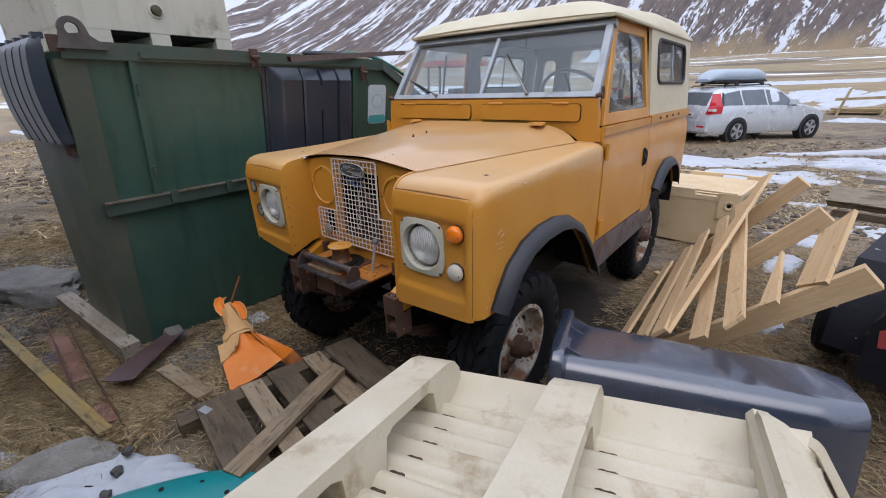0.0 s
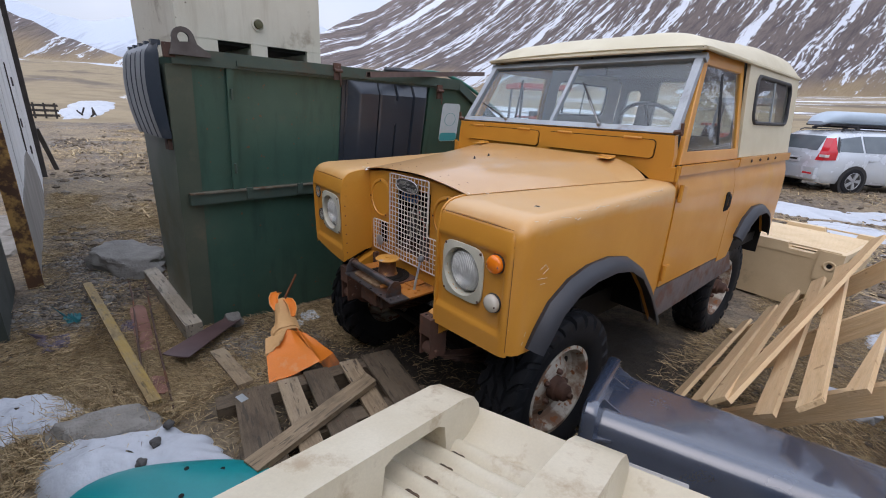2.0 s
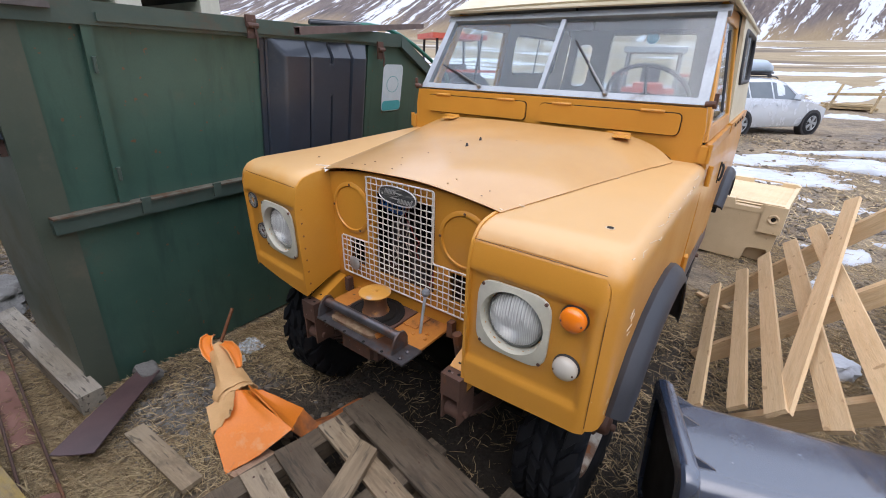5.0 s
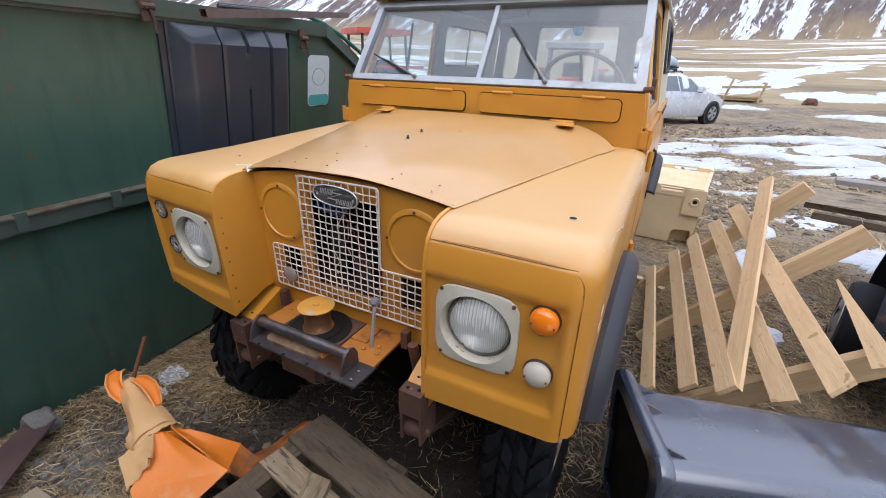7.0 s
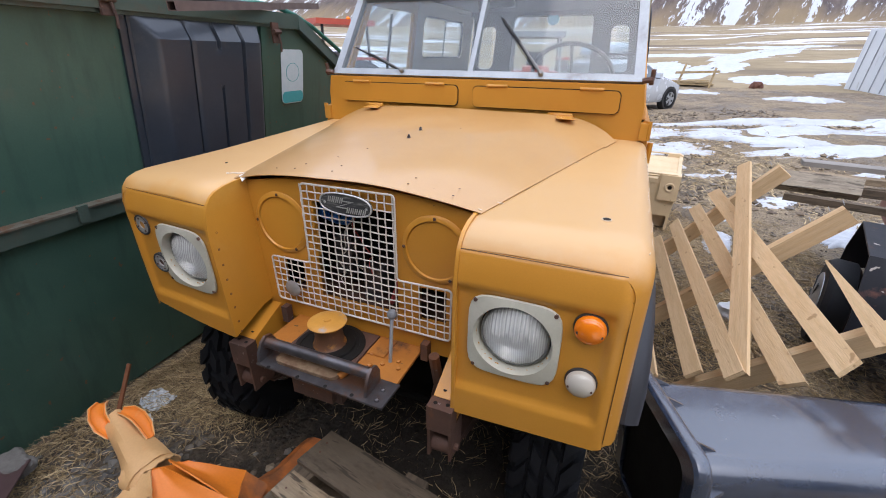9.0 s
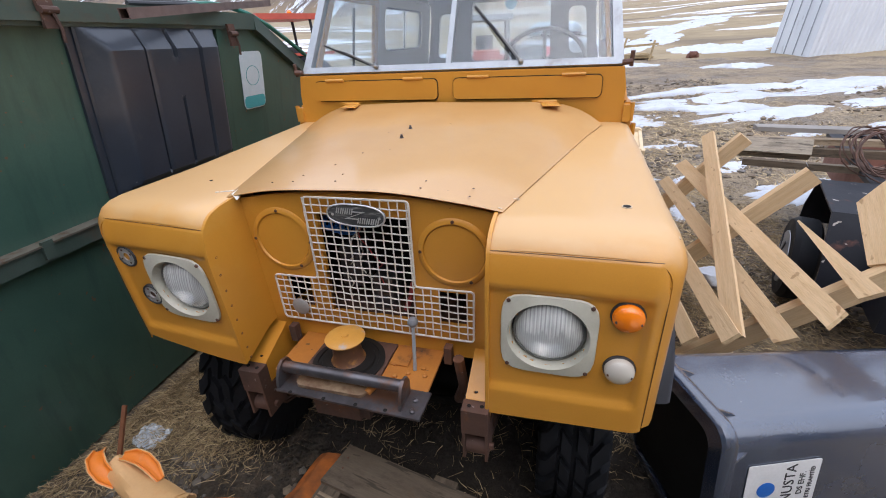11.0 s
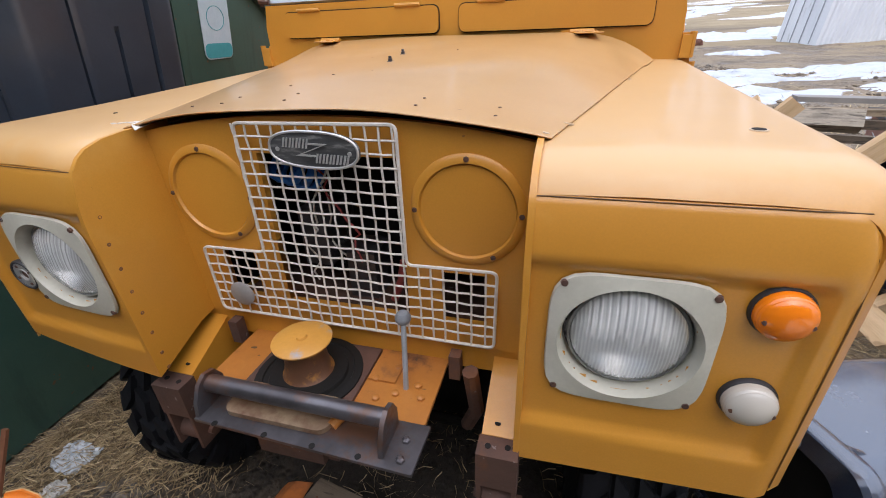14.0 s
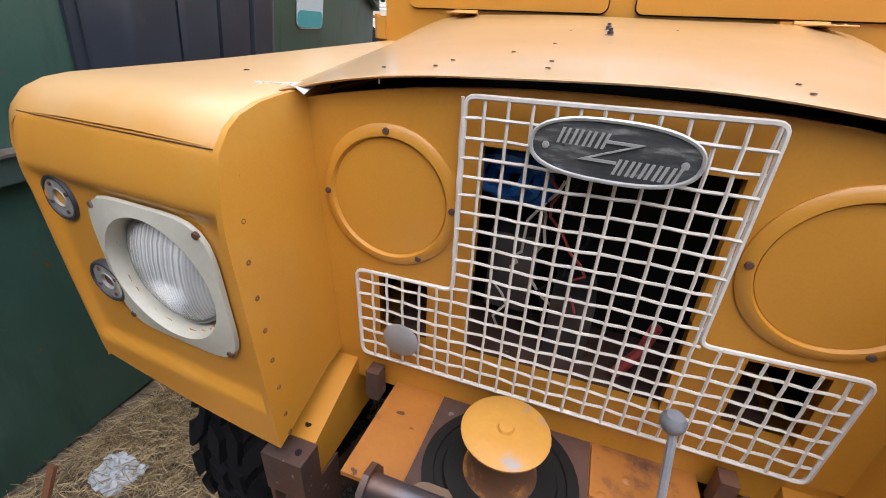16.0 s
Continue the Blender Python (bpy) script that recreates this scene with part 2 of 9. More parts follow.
M_RUST = surface("rusty_brown_steel", (0.125, 0.062, 0.042), (0.075, 0.044, 0.034), 8, 0.65, 0.2, bump=0.4, spot=(0.20, 0.16, 0.14), spot_at=0.70, spot_scale=60, stain=(0.24, 0.09, 0.03), stain_at=0.55)
M_STEEL = surface("worn_dark_steel", (0.145, 0.135, 0.14), (0.075, 0.068, 0.070), 12, 0.36, 0.7, stain=(0.17, 0.075, 0.035), stain_at=0.54, stain_scale=7)
M_BLACK = surface("black_rubber", (0.022, 0.023, 0.026), (0.035, 0.036, 0.04), 5, 0.55, bump=0.1)
M_FLARE = surface("faded_black_flare_rubber", (0.019, 0.021, 0.027), (0.028, 0.030, 0.037), 5, 0.46, bump=0.08)
M_TYRE = surface("tyre_rubber", (0.008, 0.009, 0.011), (0.013, 0.014, 0.017), 9, 0.62, gloss=0.22, grain=60, bump=0.3, stain=(0.06, 0.050, 0.037), stain_at=0.68)
# Near black for oily metal, and for shade inside gaps, holes and recesses.
M_DARK = surface("oily_metal_and_shade", (0.010, 0.009, 0.008), (0.017, 0.015, 0.013), 8, 0.7, gloss=0.2)
M_RIM = surface("white_rusty_rim_paint", (0.56, 0.53, 0.46), (0.44, 0.39, 0.31), 8, 0.55, spot=(0.24, 0.09, 0.03), spot_at=0.60, spot_scale=24, stain=(0.16, 0.065, 0.025), stain_at=0.465, stain_scale=9, bump=0.25)
M_BEZEL = surface("cream_headlamp_surround", (0.56, 0.54, 0.44), (0.48, 0.46, 0.37), 9, 0.5, stain=(0.3, 0.26, 0.18), stain_at=0.68)
M_WIRE = surface("white_painted_grille_wire", (0.68, 0.63, 0.55), (0.58, 0.53, 0.46), 30, 0.5, stain=(0.38, 0.31, 0.25), stain_at=0.66, stain_scale=14)
M_GREEN = surface("dark_green_container_paint", (0.048, 0.106, 0.079), (0.066, 0.134, 0.100), 2.4, 0.33, grain=150, bump=0.10, stain=(0.11, 0.115, 0.08), stain_at=0.60, stain_scale=2.3,
                  spot=(0.17, 0.085, 0.045), spot_at=0.71, spot_scale=26, streak=(0.030, 0.062, 0.048))
M_GREEN2 = surface("scuffed_green_frame_paint", (0.082, 0.115, 0.094), (0.060, 0.094, 0.077), 4, 0.42, bump=0.15, stain=(0.11, 0.09, 0.065), stain_at=0.56, stain_scale=5)
M_LID = surface("black_plastic_lid", (0.028, 0.038, 0.054), (0.040, 0.052, 0.070), 4, 0.34, grain=90, bump=0.10, stain=(0.075, 0.078, 0.082), stain_at=0.60, stain_scale=3, spot=(0.3, 0.29, 0.27), spot_at=0.81, spot_scale=14, gloss=0.6, coat=0.3)
M_TUB = surface("cream_white_polyethylene", (0.62, 0.56, 0.43), (0.54, 0.475, 0.345), 4, 0.42, grain=140, bump=0.12, stain=(0.36, 0.27, 0.17), stain_at=0.55, stain_scale=7,
                spot=(0.22, 0.16, 0.1), spot_at=0.80, spot_scale=38)
M_TUB2 = surface("tan_polyethylene", (0.70, 0.54, 0.335), (0.62, 0.465, 0.275), 3, 0.5, grain=140, bump=0.12, stain=(0.40, 0.30, 0.18), stain_at=0.62, stain_scale=4, spot=(0.16, 0.11, 0.07), spot_at=0.76, spot_scale=34)
M_TANK = surface("dirty_white_polyethylene", (0.62, 0.585, 0.48), (0.55, 0.51, 0.41), 3, 0.5, grain=140, bump=0.1, stain=(0.26, 0.21, 0.15), stain_at=0.58, stain_scale=4, streak=(0.40, 0.35, 0.26), spot=(0.14, 0.11, 0.08), spot_at=0.74, spot_scale=16)
M_BIN = surface("black_blue_wheelie_bin_plastic", (0.030, 0.041, 0.068), (0.042, 0.056, 0.088), 3, 0.26, grain=160, bump=0.08, stain=(0.085, 0.085, 0.085), stain_at=0.64, stain_scale=5, spot=(0.26, 0.26, 0.26), spot_at=0.78, spot_scale=24, coat=1.0, gloss=0.9)
M_SNOW = surface("old_snow", (0.52, 0.545, 0.585), (0.45, 0.48, 0.525), 3, 0.6, grain=30, bump=0.5, depth=0.02, stain=(0.5, 0.47, 0.42), stain_at=0.72, stain_scale=5)
M_SLAB = surface("dark_grey_slab_stone", (0.22, 0.21, 0.19), (0.16, 0.15, 0.137), 7, 0.85, grain=60, bump=1.0, depth=0.02, stain=(0.085, 0.08, 0.072), stain_at=0.6)
M_STONE = surface("grey_concrete_stone", (0.29, 0.27, 0.24), (0.20, 0.185, 0.16), 7, 0.85, grain=60, bump=1.0, depth=0.02, stain=(0.14, 0.13, 0.11), stain_at=0.62)
M_NEWWOOD = wood("fresh_sawn_spruce", (0.70, 0.50, 0.285), (0.60, 0.40, 0.205), fibre=0.34, knot=(0.30, 0.17, 0.07))
M_OLDWOOD = wood("weathered_grey_wood", (0.37, 0.275, 0.17), (0.20, 0.14, 0.082), grey=(0.40, 0.325, 0.23))
M_DARKWOOD = wood("dark_damp_wood", (0.150, 0.108, 0.066), (0.085, 0.060, 0.038), grey=(0.18, 0.142, 0.10))
M_PALEWOOD = wood("bleached_beam_wood", (0.38, 0.32, 0.24), (0.28, 0.235, 0.175), grey=(0.36, 0.33, 0.28))
M_YELWOOD = wood("yellowed_plank_wood", (0.34, 0.24, 0.10), (0.24, 0.165, 0.075), grey=(0.30, 0.25, 0.16), paint=(0.42, 0.27, 0.035))
M_TEAL = surface("teal_plastic", (0.0, 0.25, 0.26), (0.0, 0.21, 0.225), 5, 0.35, bump=0.05)
M_ORANGE = surface("faded_orange_cone_plastic", (0.80, 0.22, 0.018), (0.72, 0.20, 0.02), 4, 0.5, grain=120, bump=0.15, stain=(0.66, 0.36, 0.17), stain_at=0.60, stain_scale=5)
M_SILVER = surface("silver_car_paint", (0.60, 0.645, 0.69), (0.56, 0.605, 0.65), 3, 0.26, 0.2, bump=0.01, coat=0.6)


def glass_material(name, tint=(0.85, 0.9, 0.92), rough=0.02, dust=0.05):
    """Thin window glass: clear, mirroring more at a slant, with a film of dust."""
    n = Nodes(name)
    tr = n.add("ShaderNodeBsdfTransparent", Color=tint)
    df = n.add("ShaderNodeBsdfDiffuse", Color=(0.55, 0.58, 0.60))
    film = n.step(n.noise(5.0, 6, 0.65), 0.35, 0.75, dust * 0.4, dust * 1.8)
    base = n.add("ShaderNodeMixShader", Fac=film)
    n.set(base.inputs[1], tr.outputs[0])
    n.set(base.inputs[2], df.outputs[0])
    gl = n.add("ShaderNodeBsdfGlossy", Roughness=rough)
    fac = n.add("ShaderNodeLayerWeight", Blend=0.5).outputs["Facing"]
    slant = n.math("ADD", n.math("MULTIPLY", n.math("POWER", fac, 4.0), 0.65), 0.055)
    mix = n.add("ShaderNodeMixShader", Fac=slant)
    n.set(mix.inputs[1], base.outputs[0])
    n.set(mix.inputs[2], gl.outputs[0])
    out = [x for x in n.t.nodes if x.type == "OUTPUT_MATERIAL"][0]
    n.set(out.inputs["Surface"], mix.outputs[0])
    return n.mat


M_GLASS = glass_material("dusty_window_glass", (0.90, 0.94, 0.95), dust=0.035)


def lens_material(name, col):
    n = Nodes(name)
    return n.finish(col, 0.12, 0.0, IOR=1.5, Coat_Weight=0.6, Coat_Roughness=0.05)
def film_material(name, col):
    """Thin printed film that light shines through."""
    n = Nodes(name)
    film = n.add("ShaderNodeBsdfTranslucent", Color=n.mix(n.step(n.noise(60.0, 3), 0.4, 0.6), (*col, 1), tuple(0.6 * v for v in col)))
    out = [x for x in n.t.nodes if x.type == "OUTPUT_MATERIAL"][0]
    n.set(out.inputs["Surface"], film.outputs[0])
    return n.mat


M_BLUESTICK = film_material("blue_window_sticker", (0.25, 0.62, 0.80))
M_SILL = surface("scuffed_grey_sill", (0.17, 0.15, 0.155), (0.11, 0.10, 0.105), 6, 0.5, 0.3, stain=(0.16, 0.075, 0.045), stain_at=0.50, stain_scale=5, bump=0.2)
M_LINING = surface("pale_grey_headlining", (0.17, 0.185, 0.20), (0.135, 0.15, 0.165), 4, 0.8)
M_BADGE = surface("badge_dark_enamel", (0.05, 0.052, 0.054), (0.11, 0.11, 0.105), 30, 0.5, 0.3, bump=0.4, stain=(0.34, 0.33, 0.31), stain_at=0.55, stain_scale=30, stretch=(0.5, 1, 2.5))
M_BADGEMETAL = surface("badge_bare_metal", (0.62, 0.61, 0.58), (0.5, 0.49, 0.46), 40, 0.4, 0.5)
M_FROST2 = surface("dull_aluminium", (0.42, 0.41, 0.38), (0.34, 0.33, 0.31), 25, 0.5, 0.4)
M_BLUE = surface("blue_cable_plastic", (0.01, 0.12, 0.48), (0.02, 0.16, 0.55), 20, 0.4)
M_REDWIRE = surface("faded_red_plastic", (0.45, 0.06, 0.06), (0.38, 0.08, 0.07), 20, 0.5)
M_KNOB = surface("grey_plastic_knob", (0.22, 0.23, 0.24), (0.17, 0.18, 0.19), 30, 0.5)
M_WTRAY = surface("worn_orange_paint_over_rust", (0.44, 0.168, 0.030), (0.36, 0.13, 0.026), 9, 0.45, 0.0, stain=(0.085, 0.045, 0.028), stain_at=0.54, stain_scale=9, spot=(0.10, 0.05, 0.03), spot_at=0.70, spot_scale=40, bump=0.25)
M_CAPHEAD = surface("yellow_flaked_paint", (0.60, 0.29, 0.05), (0.54, 0.25, 0.04), 9, 0.45, 0.0, stain=(0.26, 0.31, 0.36), stain_at=0.60, stain_scale=17, bump=0.2)
M_FLANGE = surface("tan_metal_stained_with_rust", (0.27, 0.19, 0.115), (0.19, 0.12, 0.07), 14, 0.5, 0.1, stain=(0.13, 0.06, 0.03), stain_at=0.50, stain_scale=12, bump=0.3)
M_SEAM = surface("dark_seam", (0.16, 0.075, 0.02), (0.10, 0.05, 0.015), 20, 0.7)
M_DRUM = surface("rusty_drum_with_orange_flecks", (0.17, 0.075, 0.035), (0.10, 0.05, 0.03), 8, 0.45, 0.2, stain=(0.56, 0.25, 0.04), stain_at=0.50, stain_scale=14, bump=0.25)
M_RUSTLIP = surface("worn_bare_rail_edge", (0.21, 0.19, 0.15), (0.13, 0.12, 0.09), 9, 0.6, 0.3, stain=(0.17, 0.08, 0.04), stain_at=0.5, stain_scale=9)
M_GREEN3 = surface("mildewed_green_end_paint", (0.105, 0.120, 0.088), (0.062, 0.088, 0.064), 1.6, 0.42, grain=120, bump=0.12, stain=(0.15, 0.14, 0.10), stain_at=0.55, stain_scale=2.5)
M_STICKW = surface("pale_sticker", (0.74, 0.82, 0.84), (0.68, 0.78, 0.80), 20, 0.4)
M_STICKT = surface("turquoise_print", (0.06, 0.42, 0.44), (0.08, 0.46, 0.48), 30, 0.4)
M_EYE = surface("grey_brown_steel", (0.13, 0.115, 0.105), (0.09, 0.075, 0.068), 12, 0.6, 0.3, stain=(0.16, 0.085, 0.05), stain_at=0.6)
M_BAR = surface("brown_painted_steel", (0.155, 0.105, 0.090), (0.115, 0.078, 0.068), 14, 0.5, 0.1)
M_HOSE = surface("green_hose_plastic", (0.02, 0.15, 0.105), (0.03, 0.18, 0.13), 20, 0.35)
M_PLUG = surface("greenish_brass_plug", (0.10, 0.095, 0.04), (0.06, 0.055, 0.025), 30, 0.55)
M_SLOT = surface("dark_grit_and_hole_shade", (0.045, 0.032, 0.022), (0.11, 0.07, 0.04), 45, 0.9, bump=0.5)
M_STICKW2 = surface("white_sticker_paper", (0.74, 0.74, 0.73), (0.66, 0.66, 0.65), 14, 0.5, stain=(0.5, 0.5, 0.48), stain_at=0.66, stain_scale=10)
M_INK = surface("black_ink", (0.02, 0.02, 0.022), (0.03, 0.03, 0.032), 30, 0.6)
M_BROWNSHEET = surface("red_brown_rusty_sheet", (0.25, 0.12, 0.085), (0.19, 0.09, 0.065), 6, 0.8, stain=(0.10, 0.06, 0.045), stain_at=0.6)
M_PURPLE = surface("purple_brown_plastic", (0.105, 0.062, 0.060), (0.072, 0.043, 0.043), 5, 0.42, stain=(0.14, 0.10, 0.085), stain_at=0.64)
M_DARKSTONE = surface("dark_wet_stone", (0.07, 0.065, 0.06), (0.05, 0.046, 0.044), 20, 0.6, bump=0.5)
M_CONEPALE = surface("bleached_cone_plastic", (0.70, 0.42, 0.19), (0.62, 0.36, 0.15), 6, 0.55, stain=(0.62, 0.24, 0.05), stain_at=0.6)
M_SPIKE = surface("rust_brown_spike", (0.20, 0.075, 0.03), (0.14, 0.055, 0.025), 20, 0.8, bump=0.4)
M_ORANGEDIRT = surface("muddy_orange_plastic", (0.58, 0.17, 0.03), (0.24, 0.09, 0.035), 14, 0.7, bump=0.4)
M_BAG = surface("cloudy_plastic", (0.46, 0.50, 0.52), (0.58, 0.60, 0.60), 20, 0.25, bump=0.3)
M_PAPER = surface("white_scrap_paper", (0.62, 0.60, 0.55), (0.54, 0.52, 0.47), 20, 0.8)
M_TEALRAG = surface("turquoise_rag", (0.02, 0.20, 0.22), (0.03, 0.14, 0.17), 20, 0.6)
M_PURPLERAG = surface("purple_rag", (0.10, 0.08, 0.11), (0.16, 0.13, 0.17), 12, 0.6)
M_SHED = surface("peeling_white_board_paint", (0.72, 0.73, 0.73), (0.62, 0.63, 0.63), 2.5, 0.7, grain=60, bump=0.25, stain=(0.24, 0.21, 0.18), stain_at=0.60, stain_scale=4, spot=(0.10, 0.08, 0.06), spot_at=0.74, spot_scale=9, stretch=(1.0, 1.0, 0.25))
M_SHEDPATCH = surface("grey_plywood", (0.27, 0.25, 0.225), (0.21, 0.195, 0.175), 3, 0.85, stretch=(1, 1, 0.3))
M_POST = surface("rust_eaten_steel", (0.16, 0.075, 0.035), (0.085, 0.05, 0.035), 5, 0.85, bump=0.6, stain=(0.62, 0.36, 0.11), stain_at=0.47, stain_scale=7)
M_DARKPOST = surface("dark_tarred_wood", (0.05, 0.042, 0.036), (0.035, 0.03, 0.027), 6, 0.8)
M_SHEDDARK = surface("grimy_grey_green_wall", (0.075, 0.088, 0.078), (0.042, 0.050, 0.044), 1.4, 0.8, stain=(0.05, 0.06, 0.05), stain_at=0.5, stain_scale=1.5)
M_PINKWOOD = wood("pinkish_board_wood", (0.44, 0.27, 0.17), (0.36, 0.22, 0.14))

# ---- ground, field and mountains: one sheet to the horizon ----
CREST = [(-180, 9), (-90, 12), (-50, 17), (-25, 22), (0, 25), (25, 23), (36, 20.5), (44, 17.6), (52, 13.6), (56, 11.9), (60, 10.2), (64.5, 8.3), (70, 5.4), (76, 4.0), (85, 3.6), (88, 4.5), (91, 6.0), (94, 7.2), (98, 8.6), (115, 9), (180, 9)]
BACK = [(58, 5.0), (63, 8.0), (67, 8.7), (73, 7.7), (79, 8.1), (83, 7.3), (87, 6.4), (90, 6.8), (95, 8.2), (100, 7.0)]
FAR = [(-180, 1600), (-50, 1250), (60, 1250), (70, 1400), (86, 1400), (94, 1250), (105, 1300), (180, 1500)]


def land(x, y):
    """Height of the ground."""
    r = math.hypot(x, y)
    if r < 40:
        bank = smooth(-y, [(-0.10, 0.0), (0.60, 1.0)])
        side = smooth(x, [(-2.6, 0.7), (-1.9, 0.45), (-1.45, 0.28), (-1.0, 0.45), (-0.35, 0.95), (2.5, 0.9)])
        h = 0.20 * bank * side * smooth(r, [(3.0, 1.0), (7.0, 0.4), (14, 0.0)])
        under = max(abs(x) - 0.95, abs(y - 1.7) - 2.1, 0.0)
        h += (0.016 * fract(x, y, 1.3) + 0.010 * fract(x + 7, y, 5.0)) * (0.5 if under == 0 else 1.0)
        h += 0.07 * math.exp(-((x - 1.45) / 0.6) ** 2 - ((y - 0.15) / 0.4) ** 2)
        if r > 5:
            rut = smooth(abs(y - 14.2 - 0.12 * x), [(2.0, 1.0), (4.5, 0.0)]) if x > -25 else 0
            h += smooth(r, [(5, 0), (9, 1)]) * (0.05 * fract(x, y, 0.6) - 0.03 * rut)
    else:
        h = 0.0
    if r > 6:
        h += 0.30 * smooth(r, [(6, 0), (13, 1)])
    if r > 22:
        az = math.degrees(math.atan2(-x, y))
        field = (min(r, 420) - 22) * 0.058 + 0.35 * smooth(r, [(22, 0), (60, 1)]) * fract(x, y, 0.03)
        field += smooth(r, [(30, 0), (120, 1)]) * 1.5 * fract(x, y, 0.008)
        far = lerp(az, FAR)
        top = far * math.tan(radians(lerp(az, CREST) + 0.5 * fract(az * 0.3, 3.3, 1.0)))
        start = lerp(far, [(1250, 330.0), (1500, 600.0)])
        k = smooth(r, [(start, 0.0), (far, 1.0)])
        kk = 0.55 * k + 0.45 * max(0.0, min(1.0, (r - start) / (far - start)))
        gully = 0.045 * math.sin(az * 2.1 + 1.5 * fract(az * 0.2, 0.1, 1)) * k * (1 - k) * 4 + 0.06 * fract(x, y, 0.004, 5) * k
        h += field * (1 - kk) + (top * (1 + gully * 0.6)) * kk
        if r > 1900 and 56 < az < 102:
            h = max(h, 3400 * math.tan(radians(lerp(az, BACK) + 0.35 * fract(az * 0.4, 8.3, 1.0))) * smooth(r, [(1900, 0.25), (3400, 1.0)]))
    return h


def ground_material(name, kind):
    n = Nodes(name)
    if kind == "yard":
        big, mid, fine = n.noise(0.55, 6, 0.6), n.noise(3.0, 6, 0.65), n.noise(55.0, 4, 0.7)
        col = n.mix(n.step(mid, 0.40, 0.60), (0.18, 0.138, 0.096), (0.37, 0.285, 0.192))
        col = n.mix(n.step(big, 0.42, 0.55), col, (0.375, 0.287, 0.180))
        wet = n.step(n.noise(0.9, 6, 0.65, stretch=(0.9, 0.55, 1.0)), 0.52, 0.60)
        col = n.mix(n.math("MULTIPLY", wet, 0.45), col, (0.105, 0.088, 0.072))
        vor = n.add("ShaderNodeTexVoronoi", Vector=n.co, Scale=38.0)
        peb = n.step(vor.outputs["Distance"], 0.15, 0.5, 1.0, 0.0)
        pebm = n.math("MULTIPLY", peb, n.step(n.noise(1.6, 3), 0.48, 0.56))
        col = n.mix(n.math("MULTIPLY", pebm, 0.6), col, (0.125, 0.12, 0.118))
        col = n.mix(n.step(fine, 0.40, 0.66, 0.0, 0.55), col, (0.060, 0.048, 0.036))
        col = n.mix(n.step(n.noise(16.0, 5, 0.7), 0.50, 0.62, 0.0, 0.6), col, (0.062, 0.050, 0.040))
        # Shade under and round the car, put into the soil colour.
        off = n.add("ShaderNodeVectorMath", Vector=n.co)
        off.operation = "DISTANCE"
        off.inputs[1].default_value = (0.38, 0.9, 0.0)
        car_shade = n.step(n.math("ADD", off.outputs["Value"], n.math("MULTIPLY", n.noise(1.8, 5, 0.65), 1.6)), 1.95, 2.5, 0.93, 0.0)
        # Damp earth plus the shade of the gap, both put into the colour.
        gap_off = n.add("ShaderNodeVectorMath", Vector=n.co)
        gap_off.operation = "DISTANCE"
        gap_off.inputs[1].default_value = (-0.85, -0.2, 0.0)
        damp_shade = n.step(n.math("ADD", gap_off.outputs["Value"], n.math("MULTIPLY", n.noise(2.4, 5, 0.65), 1.2)), 1.05, 1.65, 0.55, 0.0)
        col = n.mix(damp_shade, col, (0.070, 0.055, 0.042))
        col = n.mix(car_shade, col, (0.022, 0.018, 0.014))
        n.bump(n.math("ADD", n.math("ADD", fine, n.math("MULTIPLY", mid, 1.5)), n.math("MULTIPLY", pebm, 0.8)), 0.9, 0.03)
        return n.finish(col, n.step(wet, 0, 1, 0.92, 0.6))
    if kind == "field":
        big, mid = n.noise(0.045, 6, 0.6), n.noise(0.5, 6, 0.65)
        col = n.mix(n.step(mid, 0.35, 0.65), (0.225, 0.172, 0.100), (0.305, 0.238, 0.142))
        col = n.mix(n.step(n.noise(0.09, 5, stretch=(0.4, 1.0, 1)), 0.54, 0.63), col, (0.13, 0.10, 0.07))
        snow = n.step(n.noise(0.035, 7, 0.62, stretch=(0.8, 2.6, 1.0), turn=(0, 0, 12)), 0.555, 0.575)
        east = n.step(n.add("ShaderNodeSeparateXYZ", Vector=n.co).outputs["X"], -75.0, -35.0, 0.0, 1.0)
        col = n.mix(n.math("MULTIPLY", snow, east), col, (0.68, 0.71, 0.76))
        n.bump(mid, 0.5, 0.3)
        return n.finish(col, 0.95)
    uv = n.add("ShaderNodeUVMap").outputs["UV"]
    warp = n.add("ShaderNodeVectorMath")
    warp.operation = "MULTIPLY_ADD"
    n.set(warp.inputs[0], n.add("ShaderNodeTexNoise", Vector=uv, Scale=0.45, Detail=4.0).outputs["Color"])
    warp.inputs[1].default_value = (1.5, 0.9, 0.0)
    n.set(warp.inputs[2], uv)
    wuv = warp.outputs[0]
    a = n.noise(1.0, 7, 0.60, wuv, (1.15, 0.27, 1.0))
    b = n.noise(1.0, 8, 0.66, wuv, (3.6, 1.5, 1.0))
    c = n.noise(1.0, 4, 0.5, uv, (0.22, 0.16, 1.0))
    g = n.noise(1.0, 6, 0.55, wuv, (0.34, 0.045, 1.0))
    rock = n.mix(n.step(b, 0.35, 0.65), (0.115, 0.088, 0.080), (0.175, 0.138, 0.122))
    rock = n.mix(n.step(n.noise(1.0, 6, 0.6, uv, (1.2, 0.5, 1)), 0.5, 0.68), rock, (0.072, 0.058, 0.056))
    sep = n.add("ShaderNodeSeparateXYZ", Vector=uv).outputs["Y"]
    rim = n.math("ADD", sep, n.step(c, 0.3, 0.7, -1.6, 1.6))
    low = n.step(rim, 2.9, 5.0)
    rock = n.mix(low, (0.30, 0.22, 0.125), rock)
